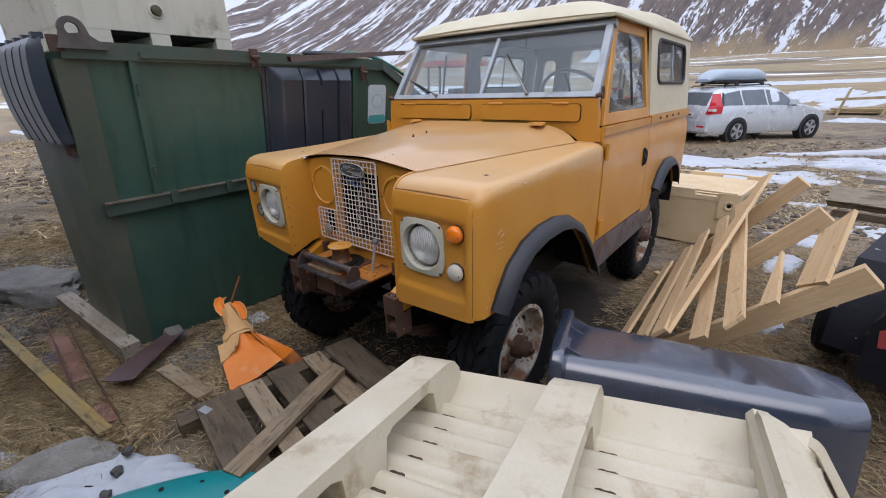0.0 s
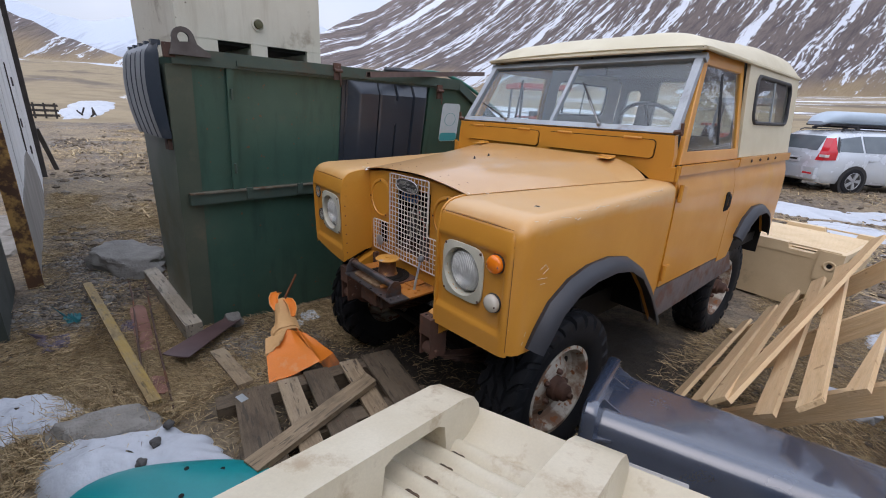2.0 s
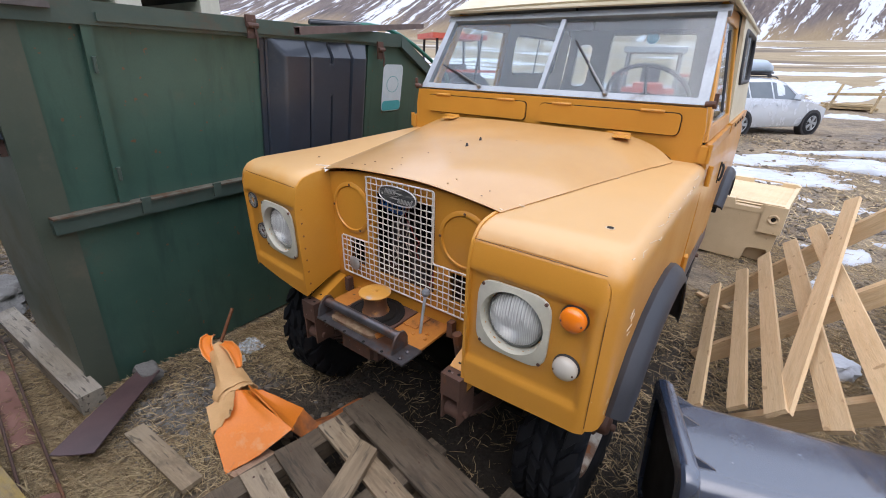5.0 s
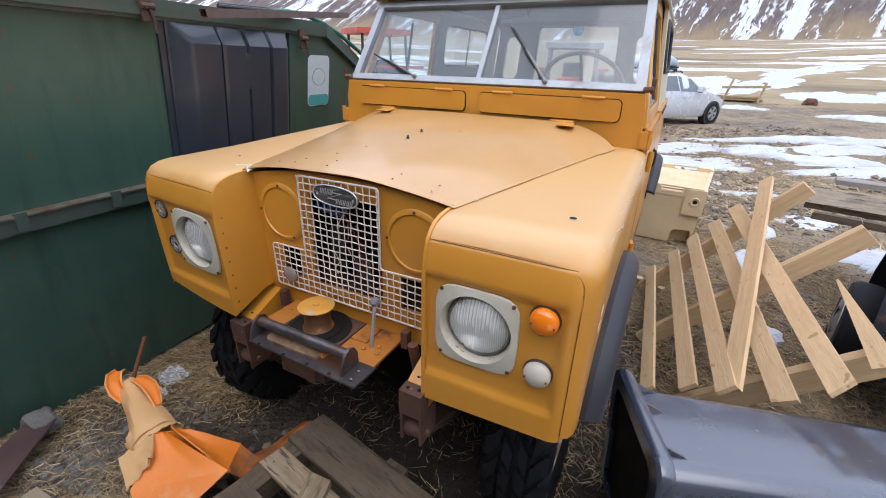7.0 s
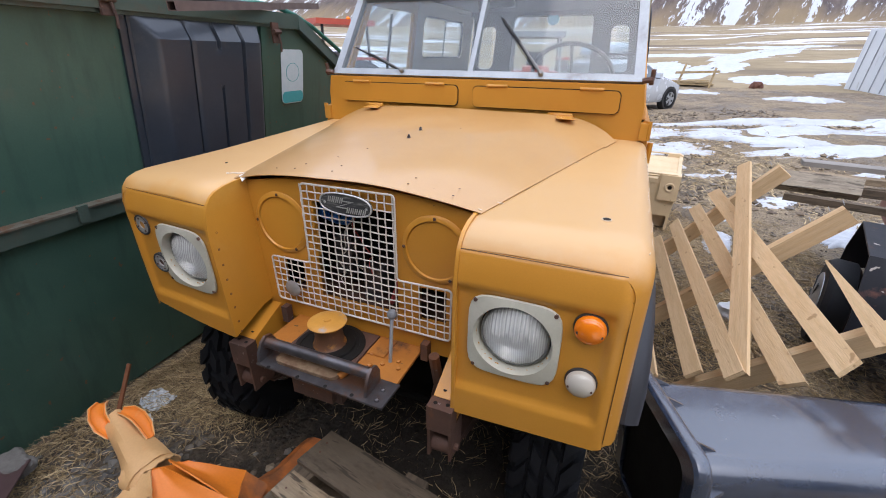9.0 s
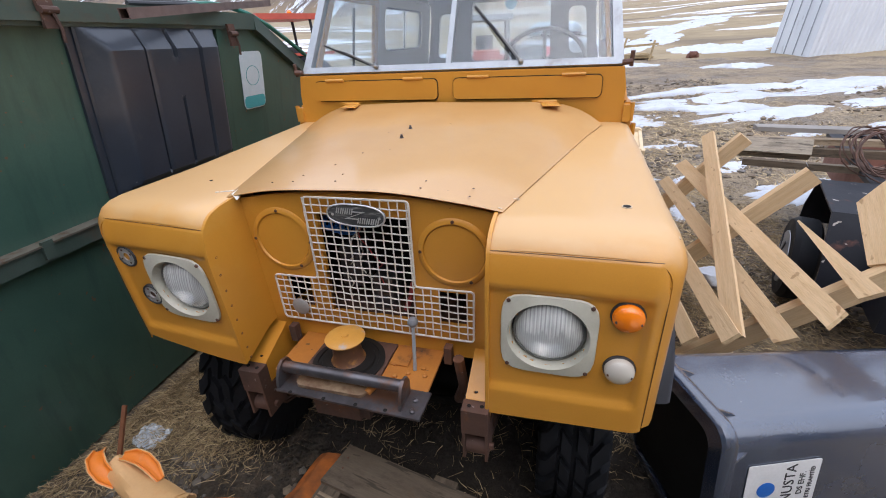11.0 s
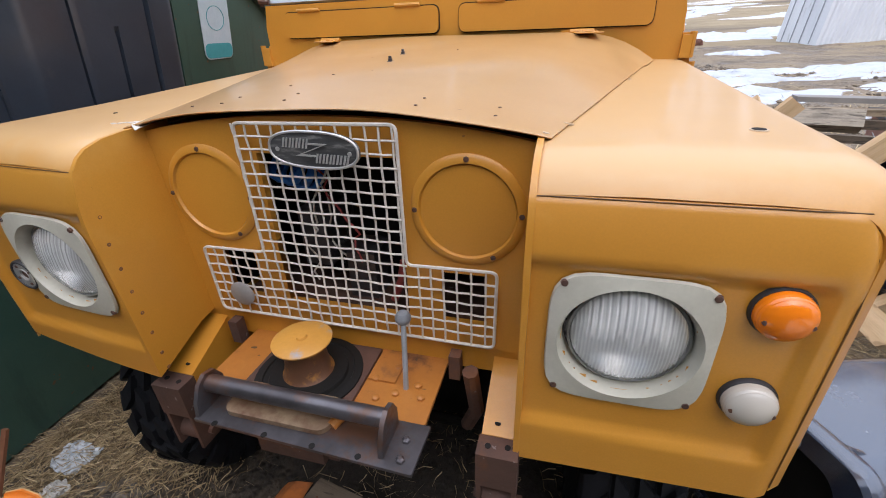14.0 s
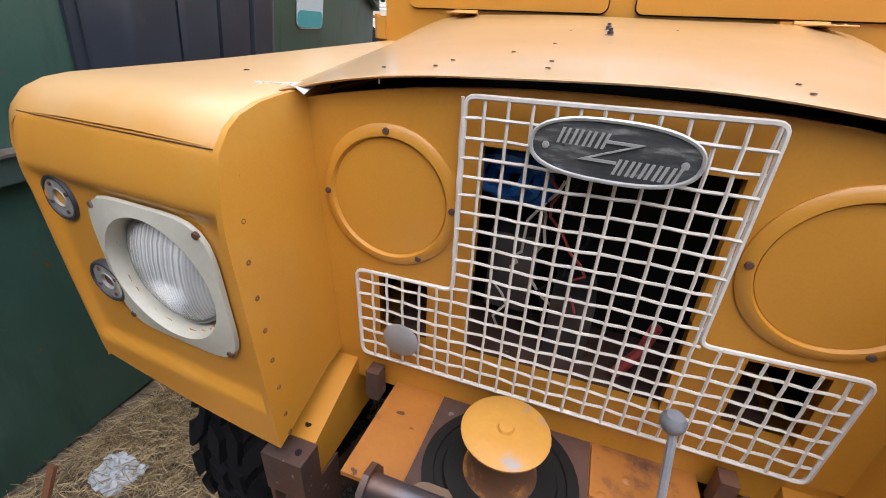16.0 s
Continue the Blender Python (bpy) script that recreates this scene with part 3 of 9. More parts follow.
    streak = n.math("ADD", n.math("MULTIPLY", a, 0.51), n.math("ADD", n.math("MULTIPLY", b, 0.40), n.math("MULTIPLY", c, 0.25)))
    level = n.step(sep, 3.0, 14.0, 0.0, 0.012)
    snow = n.step(n.math("ADD", streak, level), 0.628, 0.652)
    gul = n.step(n.math("ADD", g, n.math("MULTIPLY", b, 0.30)), 0.715, 0.728)
    snow = n.math("MAXIMUM", snow, gul)
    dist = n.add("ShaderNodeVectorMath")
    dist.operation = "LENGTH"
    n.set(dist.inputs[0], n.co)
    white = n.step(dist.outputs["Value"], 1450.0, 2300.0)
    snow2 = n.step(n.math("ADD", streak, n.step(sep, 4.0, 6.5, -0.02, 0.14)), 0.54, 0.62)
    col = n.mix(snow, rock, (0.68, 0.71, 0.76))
    # Distance haze put into the colour: far slopes turn paler and bluer.
    haze_col = n.mix(snow2, (0.22, 0.225, 0.26), (0.58, 0.62, 0.68))
    haze_col = n.mix(n.step(dist.outputs["Value"], 1500.0, 2600.0, 0.0, 0.75), haze_col, (0.43, 0.48, 0.56))
    col = n.mix(white, col, haze_col)
    n.bump(n.math("ADD", b, a), 0.7, 8.0)
    return n.finish(col, 0.95)


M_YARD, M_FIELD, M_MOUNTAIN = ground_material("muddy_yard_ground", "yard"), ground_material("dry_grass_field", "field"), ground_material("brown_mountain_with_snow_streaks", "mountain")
NA = 420
radii = [0.0]
r = 0.05
while r < 4300:
    radii.append(r)
    r += max(0.035, min(r * 0.022, 60.0)) if r < 6 else r * 0.030
verts, faces, uvs = [(0, 0, land(0, 0))], [], [(0.0, 0.0)]
LEAN_K = [(-60, -0.2), (-10, 0.2), (5, 0.4), (20, 0.9), (44, 2.0), (60, 2.6), (80, 1.6), (180, 0.0)]
for r in radii[1:]:
    for k in range(NA):
        t = 2 * math.pi * k / NA
        x, y = r * math.cos(t), r * math.sin(t)
        z = land(x, y)
        verts.append((x, y, z))
        az = math.degrees(math.atan2(-x, y))
        el = math.degrees(math.atan2(z - 1.6, r))
        uvs.append((az + lerp(az, LEAN_K) * el, el))
mats = []
for k in range(NA):
    faces.append((0, 1 + k, 1 + (k + 1) % NA))
    mats.append(0)
for j in range(len(radii) - 2):
    a, b = 1 + j * NA, 1 + (j + 1) * NA
    rm = radii[j + 2]
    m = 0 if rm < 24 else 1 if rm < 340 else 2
    for k in range(NA):
        l = (k + 1) % NA
        faces.append((a + k, b + k, b + l, a + l))
        mats.append(m)
data = bpy.data.meshes.new("ground")
data.from_pydata(verts, [], faces)
data.polygons.foreach_set("material_index", mats)
data.polygons.foreach_set("use_smooth", [True] * len(faces))
layer = data.uv_layers.new(name="UVMap")
idx = np.zeros(len(data.loops), dtype=np.int32)
data.loops.foreach_get("vertex_index", idx)
layer.data.foreach_set("uv", np.array(uvs, dtype=np.float32)[idx].ravel())
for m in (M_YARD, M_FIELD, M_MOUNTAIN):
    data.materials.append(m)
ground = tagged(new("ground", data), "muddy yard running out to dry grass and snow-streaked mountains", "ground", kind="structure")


def snow_patch(name, cx, cy, rx, ry, turn, seed, height=0.05, label="patch of old granular snow on the ground", n=26, ragged=1.0):
    """A low, ragged sheet of snow that follows the ground."""
    bm = bmesh.new()
    rings = []
    ct, st = math.cos(radians(turn)), math.sin(radians(turn))
    for j in range(n + 1):
        u = j / n
        ring = []
        for k in range(120):
            t = 2 * math.pi * k / 120
            edge = 1 + ragged * (0.42 if rx > 0.5 else 0.22) * noise.fractal((math.cos(t) * 1.6 + seed, math.sin(t) * 1.6, 0.5 * seed), 0.7, 2.0, 5)
            edge += ragged ** 2 * (0.20 if rx > 0.5 else 0.05) * noise.fractal((math.cos(t) * 6 + seed, math.sin(t) * 6, seed), 0.6, 2.0, 4)
            a, b = rx * u * edge * math.cos(t), ry * u * edge * math.sin(t)
            x, y = cx + a * ct - b * st, cy + a * st + b * ct
            q = 1 - u ** 4
            ring.append((x, y, land(x, y) - 0.02 + (height + 0.02) * q ** 0.6 * (1 + 0.35 * fract(x + seed, y, 4.0)) + (0.03 * height / 0.05 if rx < 0.6 else 0.085) * fract(x, y + seed, 1.1 if rx < 0.6 else 0.95, 5) * q))
        rings.append(ring)
    strip(bm, rings[1:], True)
    return tagged(part(name, bm, M_SNOW, None, sharp=80), label, "snow", kind="structure")


for k, (cx, cy, rx, ry, turn, h) in enumerate((
        (-0.15, -1.15, 0.44, 0.22, 38, 0.08), (-0.87, -1.53, 0.37, 0.22, 40, 0.08), (-0.62, -1.22, 0.10, 0.07, 20, 0.05),
        (2.3, 5.3, 0.75, 0.5, 25, 0.04), (1.9, 7.0, 0.7, 0.5, 0, 0.04), (3.2, 4.6, 0.7, 0.4, 40, 0.04), (2.3, 10.0, 2.6, 0.55, 20, 0.03), (6.5, 11.6, 3.6, 0.55, 24, 0.03), (-0.4, 10.6, 2.2, 0.6, 5, 0.04),
        (3.4, 12.6, 3.6, 0.65, 16, 0.04), (9.5, 15.3, 3.8, 0.9, 30, 0.04), (6.8, 9.6, 2.2, 0.35, 30, 0.03), (1.4, 8.6, 1.1, 0.3, 10, 0.03), (3.9, 7.4, 1.0, 0.3, 30, 0.03), (1.80, 3.78, 0.14, 0.36, -12, 0.03), (2.05, 4.75, 0.17, 0.42, -15, 0.03),
        (-7.0, 34.0, 6.0, 2.0, 8, 0.15), (0.0, 31.0, 3.2, 1.4, 10, 0.15))):
    f = 1 - 0.18 * smooth(math.hypot(cx, cy), [(6, 0), (13, 1)])
    snow_patch("snow_patch", 1.2 + (cx - 1.2) * f, -1 + (cy + 1) * f, rx * f * 0.9, ry * f * (0.85 if cy > 4 else 1.0), turn, 3 + k * 1.7, h)
for k, (cx, cy, rx, ry, turn) in enumerate(((5.4, 32.5, 1.6, 6.2, -24), (10.6, 46.0, 1.7, 11.5, -25), (7.7, 26.6, 2.2, 2.2, 5), (10.4, 28.0, 1.0, 2.4, -20), (6.4, 18.5, 1.15, 0.55, 10), (3.3, 20.8, 0.9, 0.5, 12), (6.0, 12.3, 4.2, 0.36, 17), (8.4, 12.4, 2.6, 0.30, 20), (3.3, 9.3, 1.2, 0.26, -4), (2.2, 33.0, 1.8, 5.0, -12), (17.5, 40.0, 4.5, 2.0, 20), (14.0, 60.0, 7.0, 2.6, 15), (2.0, 44.0, 6.0, 1.6, 8))):
    snow_patch("snow_patch", cx, cy, rx, ry, turn, 80 + 2.3 * k, 0.10, ragged=0.8)
for k, (cx, cy, rx, ry, turn) in enumerate(((-31.5, 0.0, 6.5, 1.15, -8), (-24, 2.0, 1.2, 0.3, 10), (-110, -9, 6, 3, 0), (-190, 12, 34, 7, 20), (-240, -22, 40, 9, 15))):
    snow_patch("snow_patch", cx, cy, rx, ry, turn, 51 + k, 0.08, ragged=0.45)

# ---- the off-road car ----
jalopy = thing("off_road_car", "mustard-yellow vintage off-road car with cream hardtop, bumper missing", "car")
TOP = [(0.0, 1.27), (0.012, 1.288), (0.03, 1.301), (0.06, 1.311), (0.10, 1.316), (0.4, 1.325), (1.19, 1.355)]
OUT = [(0.0, 0.816), (0.012, 0.836), (0.03, 0.846), (0.06, 0.849), (0.3, 0.848), (1.19, 0.845)]
ARCH = [(0.0, 0.79), (0.10, 0.79), (0.14, 0.86), (0.20, 0.94), (0.30, 1.0), (0.42, 1.03), (0.58, 1.035), (0.72, 1.01), (0.86, 0.94), (1.0, 0.81), (1.10, 0.69), (1.19, 0.585)]
REAR_ARCH = [(2.20, 0.74), (2.36, 0.74), (2.42, 0.86), (2.52, 0.97), (2.66, 1.03), (2.86, 1.03), (3.0, 0.98), (3.10, 0.88), (3.16, 0.80), (3.45, 0.80)]
YS = [0.0, 0.012, 0.03, 0.06, 0.10, 0.14, 0.17, 0.20, 0.25, 0.30, 0.36, 0.42, 0.5, 0.58, 0.65, 0.72, 0.79, 0.86, 0.93, 1.0, 1.05, 1.10, 1.15, 1.19]


def wing(s):
    """One front wing: skin, front panel with a pressed field, inner panel with its screws."""
    bm = bmesh.new()
    rings = []
    for y in YS:
        t, o, b = lerp(y, TOP), lerp(y, OUT), lerp(y, ARCH)
        ring = [(s * 0.41, y, t - 0.006), (s * 0.43, y, t), (s * 0.55, y, t + 0.003), (s * 0.70, y, t + 0.002)]
        r = 0.05
        lead = 0.014 * max(0.0, 1 - y / 0.06)
        for k in range(7):
            a = radians(90 - 15 * k)
            ring.append((s * (o - r + r * math.cos(a)), y - lead * k / 6, t - r + r * math.sin(a)))
        for u in (0.25, 0.5, 0.75, 1.0):
            ring.append((s * o, y - lead, (t - r) * (1 - u) + b * u))
        rings.append(ring)
    strip(bm, rings)
    thick(bm, 0.004)
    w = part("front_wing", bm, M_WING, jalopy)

    # front panel with a pressed, sunken field that carries the lamps
    bm = bmesh.new()
    nx, nz = 44, 48
    rows = []
    hole = (s * 0.563, 1.06 if s < 0 else 1.050, 0.097)
    for j in range(nz + 1):
        row = []
        for i in range(nx + 1):
            u, v = i / nx, j / nz
            zb = 0.760 + 0.018 * u if s > 0 else 0.785 + 0.04 * u * u
            z = zb + (1.268 - zb) * v
            xo = 0.8143 - 0.0305 * max(0, (z - 1.22) / 0.05) ** 2
            x = 0.414 + (xo - 0.414) * u
            y = -0.024 + 0.022 * max(0.0, (z - 1.15) / 0.12) ** 2 + 0.010 * max(0.0, (x - 0.784) / 0.030) ** 2
            y -= 0.0045 * math.sin(math.pi * max(0.0, min(1.0, (z - 1.15) / 0.12))) * max(0.0, min(1.0, (x - 0.75) / 0.05))
            dx = min((x - 0.416) / 0.02, (0.792 - x) / 0.02)
            dz = min((z - 0.862 + 0.009 * (s > 0)) / 0.02, (1.193 - 0.010 * (s > 0) - z) / 0.02)
            d = min(dx if x > 0.6 else 9, dz)
            q = max(0.0, min(1.0, d))
            y += 0.013 * q * q * (3 - 2 * q)
            row.append(bm.verts.new((s * x, y, z)))
        rows.append(row)
    for a, b in zip(rows, rows[1:]):
        for i in range(nx):
            c = (a[i].co + b[i + 1].co) / 2
            if math.hypot(c.x - hole[0], c.z - hole[1]) > hole[2]:
                bm.faces.new((a[i], a[i + 1], b[i + 1], b[i]))
    top = [bm.verts.new((v.co.x * 0.997, 0.012, v.co.z + 0.006)) for v in rows[-1]]
    for i in range(nx):
        bm.faces.new((rows[-1][i], rows[-1][i + 1], top[i + 1], top[i]))
    turned = [bm.verts.new((r[-1].co.x + s * 0.0022, r[-1].co.y + 0.009, r[-1].co.z)) for r in rows]
    for j in range(nz):
        bm.faces.new((rows[j][-1], turned[j], turned[j + 1], rows[j + 1][-1]))
    bmesh.ops.delete(bm, geom=[v for v in bm.verts if not v.link_faces], context="VERTS")
    part("front_panel", bm, M_PAINT, w, sharp=50)

    # seam between the front panel and the top
    bm = bmesh.new()
    tube(bm, [(s * (0.414 + 0.38 * k / 8), -0.003 + 0.002 * (k == 8), 1.269) for k in range(9)], 0.0010, 6)
    part("seam", bm, M_SEAM, w)
    bm = bmesh.new()
    pts = [(0.803, -0.005, 1.252), (0.812, -0.012, 1.215), (0.8152, -0.0140, 1.15), (0.8152, -0.0140, 1.0), (0.8152, -0.0140, 0.80)]
    tube(bm, [(s * x, y, z) for x, y, z in pts], 0.0014, 6)
    part("seam", bm, M_SEAM, w)

    # inner panel facing the grille
    bm = bmesh.new()
    edge = [(-0.0265, 0.762 if s > 0 else 0.790)] + [(-0.0265 + 0.022 * max(0.0, (z - 1.15) / 0.12) ** 2, z) for z in (1.0, 1.15, 1.18, 1.21, 1.235, 1.255, 1.268)]
    edge += [(y + 0.002 * (y > 0.005), t + 0.0022) for y, t in TOP[1:5]] + [(0.20, 1.3205), (0.20, 0.86), (0.10, 0.845)]
    prism(bm, edge, "x", s * 0.4065, s * 0.4165)
    inner = part("inner_panel", bm, M_PAINT, w)
    for k, z in enumerate((0.80, 0.845, 0.905, 0.96, 1.015, 1.07, 1.125, 1.18, 1.235)):
        bm = bmesh.new()
        y = -0.010 if z < 1.15 else -0.010 + 0.02 * (z - 1.15) / 0.085
        lathe(bm, [(0.0052, 0), (0.0052, 0.0018), (0.0035, 0.0035), (0.0016, 0.0030), (0, 0.0022)], pose(s * 0.409, y + 0.008, z, 0, -90 * s, 0), 10)
        part("screw", bm, M_RIVET, w)

    # rubber flare round the wheel opening
    flare(s, [(y, z) for y, z in ARCH if y > 0.05], w, 0.845, first=0.05, last_z=0.56)
    return w


def flare(s, arch, parent, x, first=None, last_z=None):
    bm = bmesh.new()
    rings = []
    n = len(arch)
    for i, (y, z) in enumerate(arch):
        a, b = Vector(arch[max(0, i - 1)]), Vector(arch[min(n - 1, i + 1)])
        d = (b - a).normalized()
        up = Vector((-d.y, d.x))
        e = min(i, n - 1 - i)
        w = 0.9 if e == 0 else 1.0
        prof = [(0.0, 0.045), (0.02, 0.048), (0.045, 0.035), (0.062, 0.012), (0.066, -0.012), (0.060, -0.014), (0.05, 0.006), (0.0, 0.018)]
        rings.append([(s * (x + px * w), y + up.x * pz, z + up.y * pz) for px, pz in prof])
    strip(bm, rings, True, True)
    part("wheel_arch_flare", bm, M_FLARE, parent, "faded black rubber flare")


wing_r, wing_l = wing(1), wing(-1)


def lamps(s, parent):
    """Headlamp with its square surround, indicator and side lamp."""
    cx, cz = s * 0.563, 1.058 if s < 0 else 1.048
    face = pose(cx, -0.014, cz, 90, 0, 0)
    bm = bmesh.new()
    n = 48
    outer, lip, inner, throat, back = [], [], [], [], []
    for k in range(n):
        a = 2 * math.pi * k / n
        c, d = math.cos(a), math.sin(a)
        p = 5.0
        r = 0.117 / (abs(c) ** p + abs(d) ** p) ** (1 / p)
        outer.append((r * c, r * d, 0.0))
        lip.append((r * 0.985 * c, r * 0.985 * d, 0.006))
        inner.append((0.101 * c, 0.099 * d, 0.010))
        throat.append((0.095 * c, 0.094 * d, -0.004))
        back.append((0.092 * c, 0.092 * d, -0.034))
    strip(bm, [outer, lip, inner, throat, back], True)
    bmesh.ops.transform(bm, matrix=face, verts=bm.verts)
    lamp = part("headlamp", bm, M_BEZEL, jalopy, "headlamp with cream square surround")
    bm = bmesh.new()
    lathe(bm, [(0.0885, -0.034), (0.0895, -0.020), (0.0880, -0.012), (0.0845, -0.010), (0.0825, -0.014)], face @ pose(0.002, 0.003, 0), 48)
    part("rim", bm, M_STEELRIM, lamp)
    made = [lamp]
    bm = bmesh.new()
    lathe(bm, [(0.083, -0.013), (0.078, -0.006), (0.06, 0.003), (0.035, 0.009), (0.0, 0.012)], face @ pose(0.002, 0.003, 0), 48)
    part("lens", bm, M_LENS, lamp, "ribbed clear glass lens")
    bm = bmesh.new()
    lathe(bm, [(0.0, -0.045), (0.010, -0.043), (0.013, -0.030), (0.011, -0.022), (0.0, -0.020)], face, 16)
    part("bulb_shield", bm, M_STEELRIM, lamp)
    bm = bmesh.new()
    lathe(bm, [(0.082, -0.015), (0.074, -0.030), (0.06, -0.044), (0.03, -0.062), (0.0, -0.067)], face, 32)
    part("reflector", bm, M_CHROME, lamp)
    for i, (dx, dz) in enumerate(((-0.098, 0.098), (0.098, 0.098), (-0.098, -0.098), (0.098, -0.098))):
        bm = bmesh.new()
        lathe(bm, [(0.006, 0.004), (0.005, 0.0085), (0, 0.0095)], face @ pose(dx, dz, 0), 10)
        part("screw", bm, M_RUST, lamp)
    for name, z, mat_, lab in (("indicator", 1.133, M_AMBER, "amber dome lens"), ("side_lamp", 0.977, M_FROST, "frosted clear dome lens")):
        if s < 0:
            z = 1.145 if name == "indicator" else 1.012
        m = pose(s * (0.738 if s > 0 else (0.748 if name == "indicator" else 0.697)), -0.010 if s > 0 or name == "indicator" else -0.0165, z, 90, 0, 0)
        bm = bmesh.new()
        lathe(bm, [(0.0385, 0.0), (0.0385, 0.006), (0.037, 0.009), (0.02, 0.009)] if s > 0 else [(0.0375, -0.006), (0.0375, 0.003), (0.0355, 0.006), (0.0320, 0.006), (0.0305, 0.002)], m, 28)
        base = part(name, bm, M_BLACK, jalopy)
        made.append(base)
        if s > 0:
            bm = bmesh.new()
            prof = [(0.0355, 0.008), (0.0355, 0.016)]
            for k in range(1, 19):
                a = radians(90 * k / 18)
                prof.append((0.0350 * math.cos(a) + (0.0004 if k % 2 else 0), 0.015 + 0.021 * math.sin(a) + (0.0004 if k % 2 else 0)))
            prof[-1] = (0, prof[-1][1])
            lathe(bm, prof, m, 28)
            part("lens", bm, mat_, base, lab)
            for dx in (-0.026, 0.026):
                bm = bmesh.new()
                lathe(bm, [(0.0036, 0.018), (0.0036, 0.0295), (0, 0.0305)], m @ pose(dx, -0.004, 0), 8)
                part("screw", bm, M_RUST, base)
        else:
            bm = bmesh.new()
            lathe(bm, [(0.0315, 0.001), (0.0310, 0.0035), (0.0165, 0.0035), (0.0155, 0.0048), (0.0135, 0.0045), (0.0125, -0.001), (0.0, -0.002)], m, 24)
            socket = part("socket", bm, M_FROST2, base, "bare grey lamp socket without its lens")
            bm = bmesh.new()
            lathe(bm, [(0.0122, 0.0), (0, 0.0004)], m @ Matrix.Diagonal((1, 0.8, 1, 1)), 16)
            part("bulb_hole", bm, M_RUST, socket)
            for q in (25, 115, 205, 295):
                bm = bmesh.new()
                lathe(bm, [(0.0036, 0.003), (0.0032, 0.0055), (0, 0.006)], m @ pose(0.0235 * math.cos(radians(q)), 0.0235 * math.sin(radians(q)), 0), 8)
                part("screw", bm, M_RUST, socket)
    return made


M_STEELRIM = surface("dull_steel_rim", (0.32, 0.32, 0.31), (0.25, 0.25, 0.24), 20, 0.35, 0.8)
M_CHROME = surface("lamp_reflector", (0.62, 0.62, 0.60), (0.55, 0.55, 0.53), 10, 0.28, 1.0, bump=0.0)


def ribbed_lens():
    """Pressed lamp glass: fine vertical flutes, a coarser block of ribs in the middle, a wavy lower edge to it."""
    n = Nodes("ribbed_lamp_glass")
    sep = n.add("ShaderNodeSeparateXYZ", Vector=n.co)
    dx = n.math("SUBTRACT", n.math("ABSOLUTE", sep.outputs["X"]), 0.563)
    dz = n.math("SUBTRACT", sep.outputs["Z"], 1.058)
    fine = n.add("ShaderNodeTexWave", Vector=n.co, Scale=60.0, Distortion=0.6)
    fine.bands_direction = "X"
    bold = n.add("ShaderNodeTexWave", Vector=n.co, Scale=34.0, Distortion=0.4)
    bold.bands_direction = "X"
    rough_edge = n.step(n.noise(60.0, 2, 0.5, stretch=(1.0, 1.0, 0.1)), 0.3, 0.7, -0.022, 0.022)
    low = n.step(n.math("ADD", dz, rough_edge), -0.008, 0.004)
    near = n.step(n.math("ABSOLUTE", dx), 0.056, 0.064, 1.0, 0.0)
    block = n.math("MULTIPLY", low, near)
    rib = n.math("ADD", n.math("MULTIPLY", fine.outputs["Fac"], 0.35), n.math("MULTIPLY", n.math("MULTIPLY", bold.outputs["Fac"], block), 0.65))
    n.bump(rib, 0.55, 0.004)
    dusty = n.step(n.noise(14.0, 5, 0.6), 0.35, 0.7, 0.10, 0.28)
    fac = n.math("ADD", n.step(rib, 0.05, 0.8, 0.26, 0.62), dusty)
    mix = n.add("ShaderNodeMixShader", Fac=fac)
    tr = n.add("ShaderNodeBsdfTransparent", Color=(0.93, 0.94, 0.94))
    n.finish((0.80, 0.80, 0.77), n.step(n.noise(30), 0.3, 0.7, 0.08, 0.25), 0.0, Coat_Weight=0.7, Coat_Roughness=0.04)
    n.set(mix.inputs[1], tr.outputs[0])
    n.set(mix.inputs[2], n.bsdf.outputs[0])
    out = [x for x in n.t.nodes if x.type == "OUTPUT_MATERIAL"][0]
    n.set(out.inputs["Surface"], mix.outputs[0])
    return n.mat


def bent(ob):
    """The wing on this side has been knocked askew: its face is turned back outwards and its foot pushed in and up."""
    for v in ob.data.vertices:
        x, y, z = v.co
        a = abs(x)
        inner = max(0.0, min(1.0, (0.82 - a) / 0.41))
        low = max(0.0, min(1.0, (1.27 - z) / 0.47))
        g = 1.0 if a < 0.43 else 1 - smooth(y, [(0.02, 0.0), (0.45, 1.0)])
        v.co.x = x + g * (inner * (0.010 + 0.026 * low) + (1 - inner) * (-0.022 + 0.022 * low ** 2))
        v.co.y = y - g * 0.08 * (0.69 - a) * (1.0 if y < 0.02 else max(0.0, 1 - (y - 0.02) / 0.12))
        v.co.z = z + g * 0.018 * low ** 3
    for child in ob.children:
        bent(child)


M_LENS = ribbed_lens()
M_AMBER = lens_material("amber_lens", (0.85, 0.20, 0.006))
M_FROST = lens_material("frosted_lens", (0.50, 0.46, 0.39))
# torn tab hanging from the foot of the knocked wing
bm = bmesh.new()
rings = []
for k in range(7):
    u = k / 6
    rings.append([(-0.745 - 0.070 * u, -0.008 + 0.024 * u, 0.842), (-0.742 - 0.074 * u, -0.010 + 0.026 * u, 0.818 - 0.006 * u), (-0.752 - 0.060 * u, -0.016 + 0.030 * u, 0.800 - 0.016 * math.sin(3 * u))])
strip(bm, rings)
thick(bm, 0.003)
part("torn_tab", bm, M_PAINT, wing_l, "bent strip of sheet metal at the foot of the wing")
lamps(1, wing_r)
bent(wing_l)
